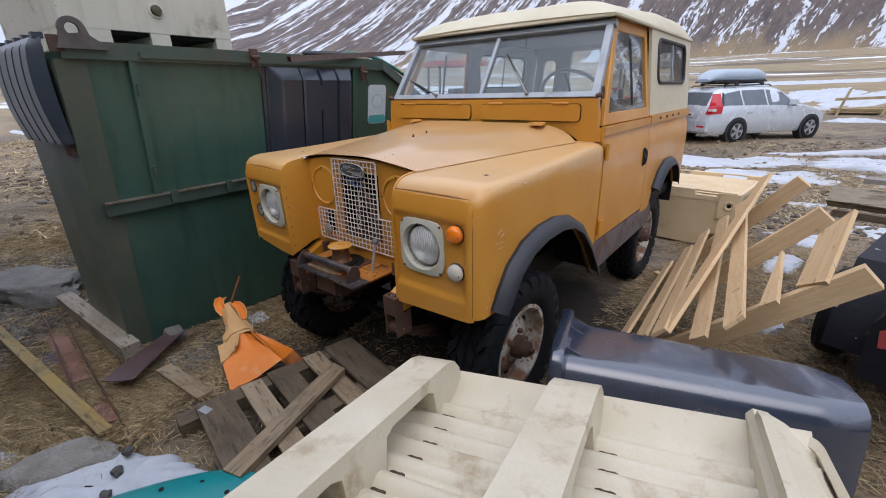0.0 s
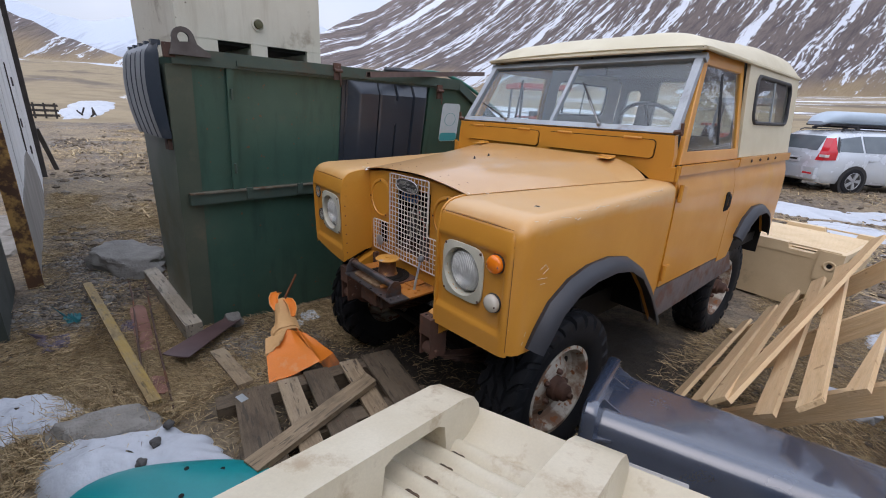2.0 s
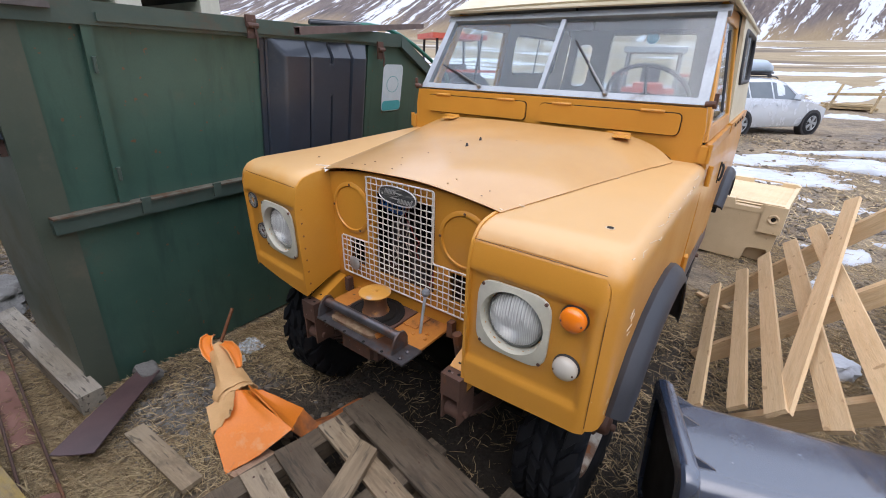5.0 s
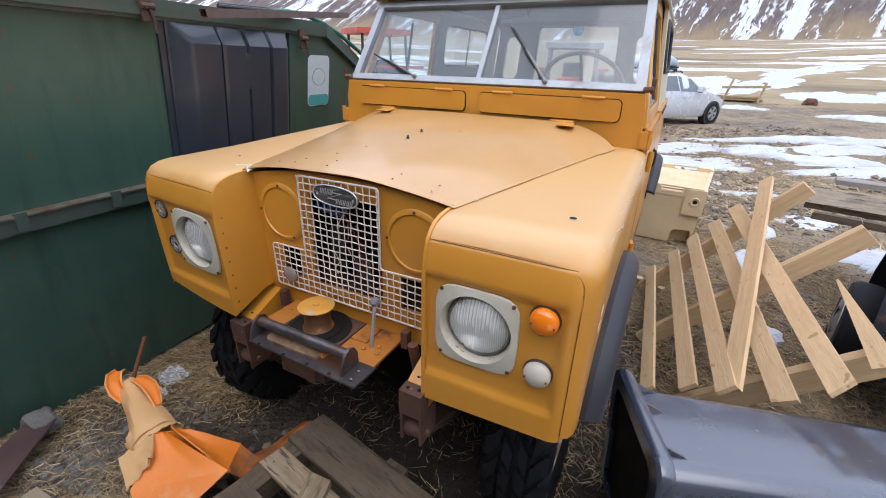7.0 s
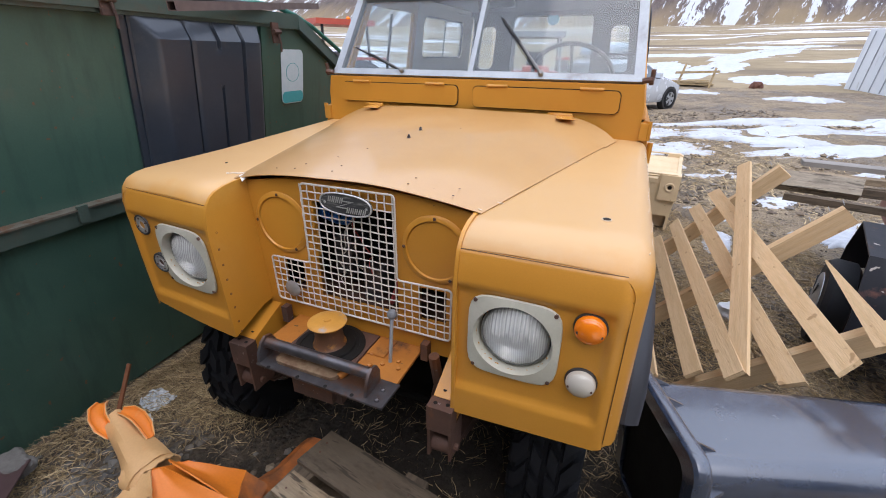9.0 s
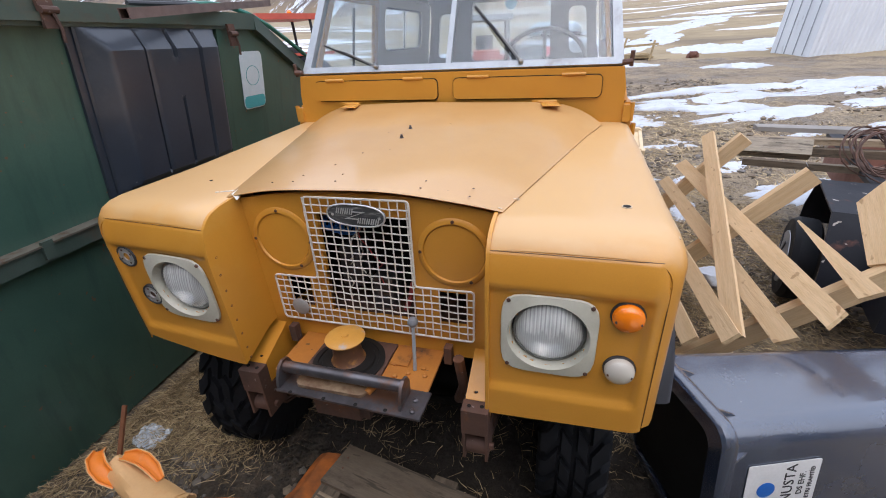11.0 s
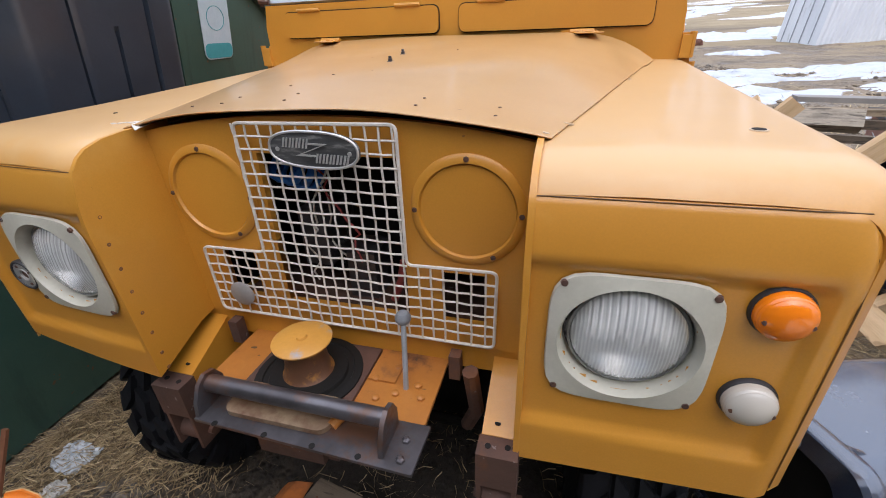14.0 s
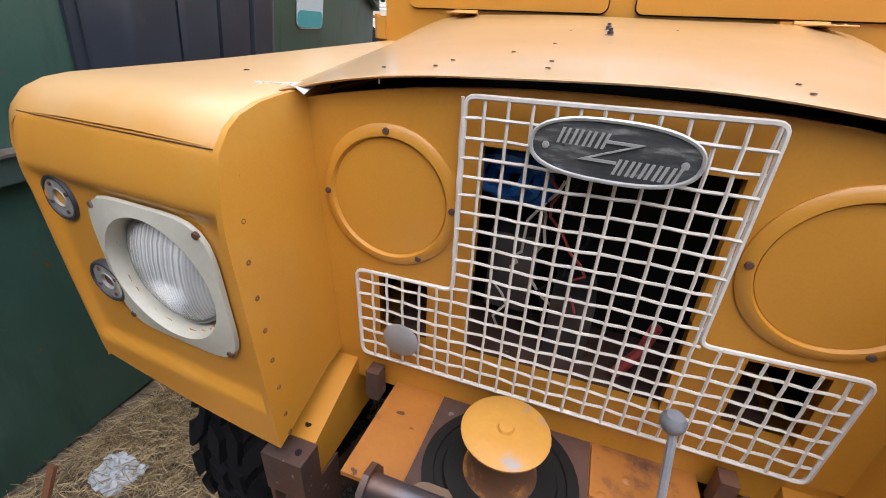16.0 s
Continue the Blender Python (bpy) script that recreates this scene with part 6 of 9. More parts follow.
# sloping top edge at the far end
bm = bmesh.new()
strip(bm, [[(fx(1.86) + a, 1.66, 1.80 + b) for a, b in ((-0.02, 0), (0.035, 0), (0.035, 0.085), (-0.02, 0.085))],
           [(fx(1.50) + a, 2.36, 1.465 + b) for a, b in ((-0.02, 0), (0.035, 0), (0.035, 0.085), (-0.02, 0.085))]], True, True)
part("sloping_rail", bm, M_GREEN2, dump)


def lid(name, y0, y1, z0, z1, parent, grooves, m=None, bulge=0.062):
    """A moulded black plastic lid with raised ribs."""
    bm = bmesh.new()
    ny, nz = 96, 48
    grid = []
    for j in range(nz + 1):
        v = j / nz
        z = z0 + (z1 - z0) * v
        row = []
        for i in range(ny + 1):
            u = i / ny
            y = y0 + (y1 - y0) * u
            d = bulge * max(0.0, min(1.0, (u - 0.02) / 0.10, (0.985 - u) / 0.05, (0.985 - v) / 0.15, v / 0.05))
            for g0, g1, ga, gb in grooves:
                if g0 < u < g1 and ga < v < gb:
                    d = max(0.004, d - 0.05 * min(1.0, (u - g0) / 0.012, (g1 - u) / 0.012, (v - ga) / 0.02, (gb - v) / 0.10))
            row.append(bm.verts.new((fx(z) + 0.012 + d, y, z) if m is None else m @ Vector((y, z, d))))
        grid.append(row)
    for a, b in zip(grid, grid[1:]):
        for i in range(ny):
            bm.faces.new((a[i], a[i + 1], b[i + 1], b[i]))
    thick(bm, 0.01)
    return part(name, bm, M_LID, parent, "black moulded plastic lid with ribs", sharp=25)


on_face("lid_surround", 0.465, 1.30, 1.14, 1.83, 0.0, 0.014, M_LID, dump)
lid("side_lid", 0.495, 1.285, 1.15, 1.825, dump, ((0.315, 0.355, 0.05, 0.955), (0.53, 0.57, 0.77, 0.955), (0.535, 0.57, 0.05, 0.54), (0.745, 0.785, 0.05, 0.955)))
# raised lettering that cannot be made out, as plain bars
for z, y0, y1 in ((1.525, 0.80, 0.955), (1.485, 0.825, 0.925)):
    on_face("embossed_bar", y0, y1, z, z + 0.018, 0.072, 0.0765, M_LID, dump, "", 0.001)
for y, z in ((0.40, 0.0), (1.40, -0.075)):
    bm = bmesh.new()
    bx(bm, 0.036, 0.050, y - 0.028, y + 0.028, z + 1.79, z + 1.90)
    tube(bm, [(0.056, y - 0.03, z + 1.85), (0.056, y + 0.03, z + 1.85)], 0.013, 8)
    tube(bm, [(0.058, y + 0.01, z + 1.84), (0.064, y + 0.015, z + 1.79), (0.06, y + 0.012, z + 1.745)], 0.006, 6)
    bevel(bm, 0.003, 1, 60)
    part("latch", bm, M_RUST, dump)
bm = bmesh.new()
prism(bm, rounded(1.515, 1.745, 1.36, 1.685, 0.035), "x", 0, 0.003)
for v in bm.verts:
    v.co.x += fx(v.co.z) + 0.002
stk = part("sticker", bm, M_STICKW, dump, "white and turquoise rounded sticker")
bm = bmesh.new()
prism(bm, rounded(1.52, 1.74, 1.365, 1.435, 0.03), "x", 0, 0.002)
for v in bm.verts:
    v.co.x += fx(v.co.z) + 0.0052
part("sticker_band", bm, M_STICKT, stk)
bm = bmesh.new()
pts = [(fx(1.55 + 0.055 * math.sin(a)) + 0.006, 1.63 + 0.068 * math.cos(a), 1.55 + 0.055 * math.sin(a)) for a in (2 * math.pi * k / 28 for k in range(28))]
tube(bm, pts, 0.0018, 4, closed=True)
part("sticker_ring", bm, M_STICKT, stk)

# end wall with its own bulging lid, lifting eye on the corner
bm = bmesh.new()
strip(bm, [[(x, L0 - d, z) for x in (0.0 + fx(z), -0.93)] for z, d in ((0.03, 0.012), (1.80, 0.012))])
thick(bm, 0.012)
part("end_plate", bm, M_GREEN3, dump)
bm = bmesh.new()
rings = []
for j in range(22):
    v = j / 21
    z = 1.405 + 0.495 * v
    out = 0.02 + 0.075 * math.sin(math.pi * min(1.0, 0.16 + 0.62 * v)) * (1 if v < 0.92 else 1 - (v - 0.92) * 5)
    ring = []
    for i in range(49):
        u = i / 48
        x = -0.07 - 0.74 * u
        rib = 0.020 if (u * 5.0 + 0.12) % 1 < 0.14 and v < 0.93 else 0.0
        e = min(1.0, min(u, 1 - u) / 0.035)
        ring.append((x, L0 - 0.02 - (out - rib) * (0.35 + 0.65 * e), z))
    rings.append(ring)
strip(bm, rings)
thick(bm, 0.012)
part("end_lid", bm, M_LID, dump, "bulging black plastic end lid", sharp=25)
for k in range(5):
    x = -0.10 - 0.16 * k
    bm = box(x - 0.022, x + 0.022, L0 - 0.065, L0 - 0.02, 1.896, 1.922, 0.008)
    part("lid_hinge", bm, M_LID, dump)
bm = box(-0.19, -0.10, L0 - 0.050, L0 - 0.012, 1.34, 1.43, 0.01)
part("lid_catch", bm, M_RUST, dump)
bm = bmesh.new()
ring = [(0.0, 0.0), (0.29, 0.0), (0.29, 0.022), (0.185, 0.085)]
arc = [(0.10 + 0.085 * math.cos(radians(a)), 0.135 + 0.085 * math.sin(radians(a))) for a in range(10, 200, 15)]
outer = [(-0.02, 0.0), (0.30, 0.0), (0.30, 0.025), (0.20, 0.095)] + arc + [(0.0, 0.05)]
cx, cz = 0.10, 0.135
n = len(outer)
hole = [(cx + 0.044 * math.cos(math.atan2(z - cz, x - cx)), cz + 0.044 * math.sin(math.atan2(z - cz, x - cx))) for x, z in outer]
rings = []
for d in (0.0, 0.022):
    rings.append(([bm.verts.new((0.030 + d, -0.62 + 0.66 * x, 1.845 + 0.66 * z)) for x, z in outer], [bm.verts.new((0.030 + d, -0.62 + 0.66 * x, 1.845 + 0.66 * z)) for x, z in hole]))
for o, h in rings:
    for i in range(n):
        bm.faces.new((o[i], o[(i + 1) % n], h[(i + 1) % n], h[i]))
for i in range(n):
    j = (i + 1) % n
    bm.faces.new((rings[0][0][i], rings[0][0][j], rings[1][0][j], rings[1][0][i]))
    bm.faces.new((rings[0][1][i], rings[0][1][j], rings[1][1][j], rings[1][1][i]))
part("lifting_eye", bm, M_EYE, dump, "grey steel lifting eye")
bm = box(0.0, 0.03, L0 - 0.035, L0 + 0.02, 1.83, 1.905, 0.012)
part("corner_lug", bm, M_RUST, dump)

# stretch the container above its belt rail
def taller(ob):
    for v in ob.data.vertices:
        v.co.z += RISE * max(0.0, min(1.0, (v.co.z - 1.08) / 0.70))
    for child in ob.children:
        taller(child)


RISE = 0.034
for ob in dump.children:
    taller(ob)

# steel bar and green hose lying on the container
BAR0, BAR1 = Vector((-1.070, 0.540, 1.866)), Vector((-1.610, 2.210, 2.022))
bm = bmesh.new()
square = lambda z, h: [(x * h, y * h, z) for x, y in ((-1, -1), (1, -1), (1, 1), (-1, 1))]
long = (BAR1 - BAR0).length
strip(bm, [square(0, 0.019), square(-long, 0.019), square(-long, 0.015), square(0, 0.015), square(0, 0.019)], True)
barb = part("square_tube", bm, M_BAR, None, sharp=30)
barb.matrix_world = look(BAR0, BAR1)
tagged(barb, "brown hollow square steel tube lying across the container edge", "metal tube")
bm = bmesh.new()
tube(bm, [(-1.52, 1.30, 1.959), (-1.46, 1.42, 1.969), (-1.42, 1.55, 1.959), (-1.39, 1.68, 1.919), (-1.37, 1.82, 1.859), (-1.38, 2.05, 1.755), (-1.40, 2.3, 1.640), (-1.42, 2.36, 1.54)], 0.015, 8)
for dx, dz in ((0.0, 0.0), (0.035, 0.012), (0.06, -0.004)):
    bm2 = bmesh.new()
    tube(bm2, [(-1.50 - dx, 0.95 + dx, 1.949 + dz), (-1.47 - dx, 1.50, 1.964 + dz)], 0.013, 8)
    tagged(part("black_pipe", bm2, M_BLACK), "black plastic pipe lying on the container edge", "pipe", "pipes on the container")
tagged(part("garden_hose", bm, M_HOSE), "green hose draped over the container edge", "hose")

# ---- insulated tub standing on the container ----
tub_top = thing("insulated_fish_tub", "tall dirty white plastic fish tub standing on the container", "tub", pose(-1.65, -0.02, 1.925, 0, 0, 3.4))
bm = bmesh.new()
bx(bm, -1.2, 0.0, -0.48, 0.50, 0.105, 1.0)
bevel(bm, 0.035, 3)
body = part("body", bm, M_TANK, tub_top)
for y0, y1 in ((-0.48, -0.245), (-0.03, 0.085), (0.388, 0.50)):
    bm = box(-1.1, -0.002, y0, y1, 0.0, 0.115, 0.012)
    part("foot", bm, M_TANK, tub_top)
# Near-black sheet puts the shade of the fork openings into colour.
bm = box(-1.1, -0.03, -0.40, 0.40, 0.085, 0.11)
part("underside", bm, M_DARK, tub_top)
bm = bmesh.new()
lathe(bm, [(0.045, 0.0), (0.045, 0.006), (0.034, 0.008), (0.030, -0.02), (0, -0.02)], pose(0.001, 0.03, 0.235, 0, 90, 0), 24)
part("drain_ring", bm, M_TANK, tub_top)
bm = bmesh.new()
lathe(bm, [(0.028, -0.015), (0.028, 0.022), (0.018, 0.026), (0, 0.026)], pose(0.001, 0.03, 0.235, 0, 90, 0), 16)
part("drain_plug", bm, M_PLUG, tub_top, "greenish brown drain plug")

# ---- upturned cream tub in the foreground ----
up_tub = thing("upturned_fish_tub", "cream plastic fish tub lying upside down, dirty ribbed underside", "tub", pose(0.934, -0.376, 0.094, -8.2, -7.5, 11.5))


def tub_underside(parent, W, D, H, beams, ribs=True, mat_=None, skirt=False):
    """Tub lying upside down: walls, sunken ribbed floor and three foot beams."""
    mat_ = mat_ or M_TUB
    bm = bmesh.new()
    # walls with a slight flare towards the ground
    rings = []
    for z, o in ((-0.16, 0.06), (0.0, 0.05), (H - 0.14, 0.01), (H - 0.09, 0.0), (H - 0.075, 0.012)):
        rings.append([(x, -y, z) for x, y in rounded(-o, W + o, -o, D + o, 0.06, 4)])
    strip(bm, rings, True)
    part("wall", bm, mat_, parent)
    bm = bmesh.new()
    nx, ny = 40, 150
    grid = []
    for j in range(ny + 1):
        y = D * j / ny
        row = []
        for i in range(nx + 1):
            x = W * i / nx
            z = H - 0.128
            if ribs and 0.10 < y < D - 0.1:
                z += 0.026 * abs(math.sin(math.pi * (y - 0.1) / 0.066)) ** 0.8 - 0.010
            e = min(y, D - y)
            z += 0.06 * max(0.0, 1 - e / 0.10) ** 1.5
            row.append(bm.verts.new((x, -y, z)))
        grid.append(row)
    for a, b in zip(grid, grid[1:]):
        for i in range(nx):
            bm.faces.new((a[i], a[i + 1], b[i + 1], b[i]))
    part("ribbed_floor", bm, mat_, parent, "ribbed underside with dirt in the grooves", sharp=60)
    for x0, x1 in beams:
        bm = bmesh.new()
        prism(bm, [(0.0, H - 0.20), (0.02, H - 0.045), (0.05, H - 0.012), (0.10, H), (D - 0.10, H), (D - 0.05, H - 0.012), (D - 0.02, H - 0.045), (D, H - 0.20), (D - 0.17, H - 0.20), (D - 0.19, H - 0.05), (D - 0.22, H - 0.036), (D * 0.5 + 0.11, H - 0.036), (D * 0.5 + 0.08, H - 0.05), (D * 0.5 + 0.06, H - 0.20),
                   (D * 0.5 - 0.06, H - 0.20), (D * 0.5 - 0.08, H - 0.05), (D * 0.5 - 0.11, H - 0.036), (0.22, H - 0.036), (0.19, H - 0.05), (0.17, H - 0.20)], "x", x0, x1)
        for v in bm.verts:
            v.co.y = -v.co.y
        bevel(bm, 0.016, 4)
        part("foot_beam", bm, mat_, parent)
    for x0, x1 in zip([b[1] for b in beams], [b[0] for b in beams][1:]):
        for k in range(9):
            y = 0.166 + 0.066 * k
            for x in (x0 + 0.030 + 0.012 * math.sin(7.1 * k),):
                bm = bmesh.new()
                lathe(bm, [(0.017, -0.004), (0.015, 0.006), (0.010, 0.007), (0, 0.005)], pose(x, -y, H - 0.1365) @ Matrix.Diagonal((1.5, 0.85, 1, 1)), 10)
                part("drain_slot", bm, M_SLOT, parent, "dark dirty drain slot")


tub_underside(up_tub, 1.02, 1.0, 0.74, ((0.0, 0.131), (0.447, 0.573), (0.91, 0.93)))
# moulded end block with a hand hole
bm = bmesh.new()
prof = [(0.897, 0.45), (0.897, 0.682), (0.911, 0.698), (0.935, 0.695), (0.975, 0.672), (1.015, 0.637), (1.045, 0.595), (1.06, 0.545), (1.06, 0.45)]
prism(bm, prof, "y", -0.60, 0.015)
bevel(bm, 0.020, 4, 40)
lump = part("end_block", bm, M_TUB, up_tub, "moulded end block with a hand hole")
bm = bmesh.new()
lathe(bm, [(0.055, -0.01), (0.052, 0.004), (0.040, 0.004), (0.036, -0.012), (0, -0.012)], pose(1.025, -0.15, 0.627, 0, 48, 0) @ Matrix.Diagonal((0.6, 1.35, 1, 1)), 24)
part("hand_hole_rim", bm, M_TUB, lump)
# Flat dark disc puts the hole's shade into colour.
bm = bmesh.new()
lathe(bm, [(0.046, 0.0045), (0, 0.005)], pose(1.025, -0.15, 0.627, 0, 48, 0) @ Matrix.Diagonal((0.5, 1.35, 1, 1)), 24)
part("hand_hole", bm, M_SLOT, lump, "dark hand hole")

# ---- second cream tub beyond the car, standing with its ribbed lid on ----
tub2 = thing("lidded_fish_tub", "tan plastic fish tub with a ribbed lid and hand slots", "tub", pose(1.35, 3.83, 0.02, 0, 0, -6))
TW, TD, TH = 1.2, 1.18, 0.60
bm = bmesh.new()
strip(bm, [[(x, y, z) for x, y in rounded(-TW + o, -o, 0.09 + o, TD - o, 0.05, 4)] for z, o in ((0.0, 0.045), (0.16, 0.03), (0.44, 0.008), (0.50, 0.0), (0.53, 0.0))], True, True)
part("body", bm, M_TUB2, tub2)
bm = bmesh.new()
prism(bm, [(-TW + 0.04, 0.0), (-0.235, 0.0), (-0.215, 0.13), (-0.195, 0.15), (-0.055, 0.16), (-0.045, 0.13), (-0.05, 0.0), (-0.03, 0.0), (0.0, 0.50), (-TW, 0.50)], "y", 0.0, 0.14)
bevel(bm, 0.008, 2)
for v in bm.verts:
    v.co.y += 0.03 * max(0.0, 1 - v.co.z / 0.45)
part("front_wall", bm, M_TUB2, tub2, "front wall with a fork opening at its foot")
# rails of the lid, cut down at the hand slots
for y0, y1, cuts in ((-0.006, 0.075, ((-0.99, -0.80), (-0.40, -0.20))), (TD - 0.075, TD, ((-1.02, -0.78), (-0.42, -0.17)))):
    bm = bmesh.new()
    line = [(-TW - 0.004, 0.50), (-TW - 0.004, TH - 0.02), (-TW + 0.03, TH)]
    for a, b in cuts:
        line += [(a - 0.015, TH), (a, TH - 0.055), (b, TH - 0.055), (b + 0.015, TH)]
    line += [(-0.03, TH), (0.004, TH - 0.02), (0.004, 0.50)]
    prism(bm, line, "y", y0, y1)
    bevel(bm, 0.009, 2)
    part("lid_rail", bm, M_TUB2, tub2)
    for a, b in cuts:
        ys = y0 + 0.012 if y0 < 0.5 else y1 - 0.03
        part("slot_grip", box(a - 0.01, b + 0.01, ys, ys + 0.018, TH - 0.018, TH - 0.002, 0.004), M_TUB2, tub2)
for x0, x1 in ((-TW, -TW + 0.035), (-0.035, 0.0)):
    part("side_rail", box(x0, x1, 0.075, TD - 0.075, 0.50, TH - 0.025, 0.01), M_TUB2, tub2)
bm = bmesh.new()
rows = []
for j in range(133):
    y = 0.075 + (TD - 0.15) * j / 132
    rows.append([(x, y, TH - 0.05 + 0.011 * max(-0.3, math.sin(2 * math.pi * y / 0.054))) for x in (-TW + 0.03, -0.9, -0.6, -0.3, -0.03)])
strip(bm, rows)
part("ribbed_lid", bm, M_TUB2, tub2, "ribbed tan lid with dirt in the grooves", sharp=60)
bm = box(-0.170, 0.008, -0.020, 0.10, 0.33, TH - 0.010, 0.045, 5)
block = part("corner_block", bm, M_TUB2, tub2)
bm = bmesh.new()
lathe(bm, [(0.020, 0.004), (0, 0.004)], pose(-0.075, -0.024, 0.47, 90, 0, 0), 20)
part("drain_hole", bm, M_DARK, block, "dark drain hole")
bm = bmesh.new()
lathe(bm, [(0.046, 0), (0.044, 0.008), (0.036, 0.010), (0.022, 0.001), (0.020, -0.02), (0, -0.02)], pose(-0.075, -0.022, 0.47, 90, 0, 0), 24)
part("drain_ring", bm, M_TUB2, block)

# ---- wheelie bin lying on its side ----
BIN_W, BIN_H, BIN_Z = 0.24, 0.49, 0.035
wb = thing("wheelie_bin", "black wheelie bin lying on its side with a white sticker", "bin", pose(1.028, 0.342, 0.065, -7.0, -1.5, 17.7))
bm = bmesh.new()
rings = []
for u in range(13):
    v = u / 12
    x = 0.06 + 1.00 * v
    hw = BIN_W - 0.05 * v
    h = BIN_H - 0.03 * v
    z0 = BIN_Z
    if v > 0.93:
        hw, h, z0 = hw - 0.04, h - 0.04, z0 + 0.03
    rings.append([(x, y, z0 + z) for y, z in rounded(-hw, hw, 0, h, 0.08, 6)])
strip(bm, rings, True, True)
bevel(bm, 0.012, 2, 50)
part("body", bm, M_BIN, wb)
bm = bmesh.new()
rings = []
for x, o in ((0.0, 0.040), (0.010, 0.046), (0.036, 0.046), (0.05, 0.040), (0.062, 0.0)):
    rings.append([(x, y, BIN_Z + z) for y, z in rounded(-BIN_W - o, BIN_W + o, -o * 0.5, BIN_H + o, 0.06, 6)])
rings = [[(0.0, y, BIN_Z + z) for y, z in rounded(-BIN_W + 0.015, BIN_W - 0.015, 0.015, BIN_H - 0.015, 0.05, 6)]] + rings
strip(bm, rings, True)
part("rim", bm, M_BIN, wb)
zt = BIN_Z + BIN_H
for y in (-0.16, 0.055, 0.175):
    bm = bmesh.new()
    prism(bm, [(0.045, zt - 0.003), (0.045, zt + 0.034), (0.122, zt - 0.005)], "y", y - 0.005, y + 0.005)
    part("rim_gusset", bm, M_BIN, wb)
for z in (0.44,):
    bm = bmesh.new()
    prism(bm, [(0.045, -BIN_W + 0.004), (0.045, -BIN_W - 0.034), (0.122, -BIN_W + 0.006)], "z", z - 0.005, z + 0.005)
    part("rim_gusset", bm, M_BIN, wb)
for y in (-0.20, 0.20):
    bm = bmesh.new()
    lathe(bm, [(0.05, -0.025), (0.098, -0.025), (0.105, -0.015), (0.105, 0.015), (0.098, 0.025), (0.05, 0.025), (0.0, 0.02)], pose(0.97, y, -0.015, 90, 0, 0), 24)
    part("wheel", bm, M_BLACK, wb)
# Near-black sheet in the mouth stands for the shaded hollow.
bm = bmesh.new()
bx(bm, 0.02, 0.03, -BIN_W + 0.01, BIN_W - 0.01, BIN_Z + 0.01, zt - 0.01)
part("inside", bm, M_DARK, wb)
SK = pose(0.245, -BIN_W + 0.0065, 0.318, 90, 0, 2.7)
bm = bmesh.new()
prism(bm, rounded(-0.115, 0.125, -0.17, 0.07, 0.006), "z", 0.0, 0.0022)
bmesh.ops.transform(bm, matrix=SK, verts=bm.verts)
sk = part("bin_sticker", bm, M_STICKW2, wb, "white printed sticker")
bm = bmesh.new()
lathe(bm, [(0.03, 0.002), (0.03, 0.0034), (0, 0.0036)], SK @ pose(-0.045, -0.035, 0), 24)
part("blue_dot", bm, M_BLUE, sk)


def words(text, size, m, parent, mat_, name="lettering", depth=0.0008):
    cu = bpy.data.curves.new(name, "FONT")
    cu.body, cu.size, cu.extrude = text, size, depth
    cu.resolution_u = 2
    tmp = bpy.data.objects.new(name, cu)
    me = bpy.data.meshes.new_from_object(tmp)
    bpy.data.objects.remove(tmp)
    me.name = name
    me.materials.append(mat_)
    ob = new(name, me)
    ob.parent = parent
    ob.matrix_basis = m
    return ob


words("NUSTA", 0.050, SK @ pose(0.045, -0.10, 0.0026, 0, 0, 90), wb, M_INK)
words("DS EHF.", 0.028, SK @ pose(0.080, -0.07, 0.0026, 0, 0, 90), wb, M_INK)
words("ETRI FRAMT\u00cd\u00d0", 0.021, SK @ pose(0.108, -0.09, 0.0026, 0, 0, 90), wb, M_INK)

# ---- broken pallet rack of fresh wood ----
def plank_between(name, a, b, w, t, up, mat_, parent=None, cut0=0.0, cut1=0.0, taper=1.0):
    """A sawn board from a to b; up is the way its broad face looks. cut: slanted ends; taper: width at b over width at a."""
    a, b, up = Vector(a), Vector(b), Vector(up)
    d = (b - a).normalized()
    side = up.cross(d).normalized()
    n = d.cross(side)
    L = (b - a).length
    m = Matrix((d, side, n)).transposed().to_4x4()
    m.translation = a
    bm = bmesh.new()
    vs = []
    for x, k, c in ((0.0, 1.0, cut0), (L, taper, cut1)):
        for y in (-w / 2, w / 2):
            for z in (-t / 2, t / 2):
                vs.append(bm.verts.new((x + c * y, y * k, z)))
    for q in ((0, 1, 3, 2), (4, 6, 7, 5), (0, 4, 5, 1), (2, 3, 7, 6), (0, 2, 6, 4), (1, 5, 7, 3)):
        bm.faces.new([vs[i] for i in q])
    bevel(bm, min(t, w) * 0.07, 1)
    ob = part(name, bm, mat_, parent)
    ob.matrix_basis = m if parent is None else parent.matrix_world.inverted() @ m
    return ob


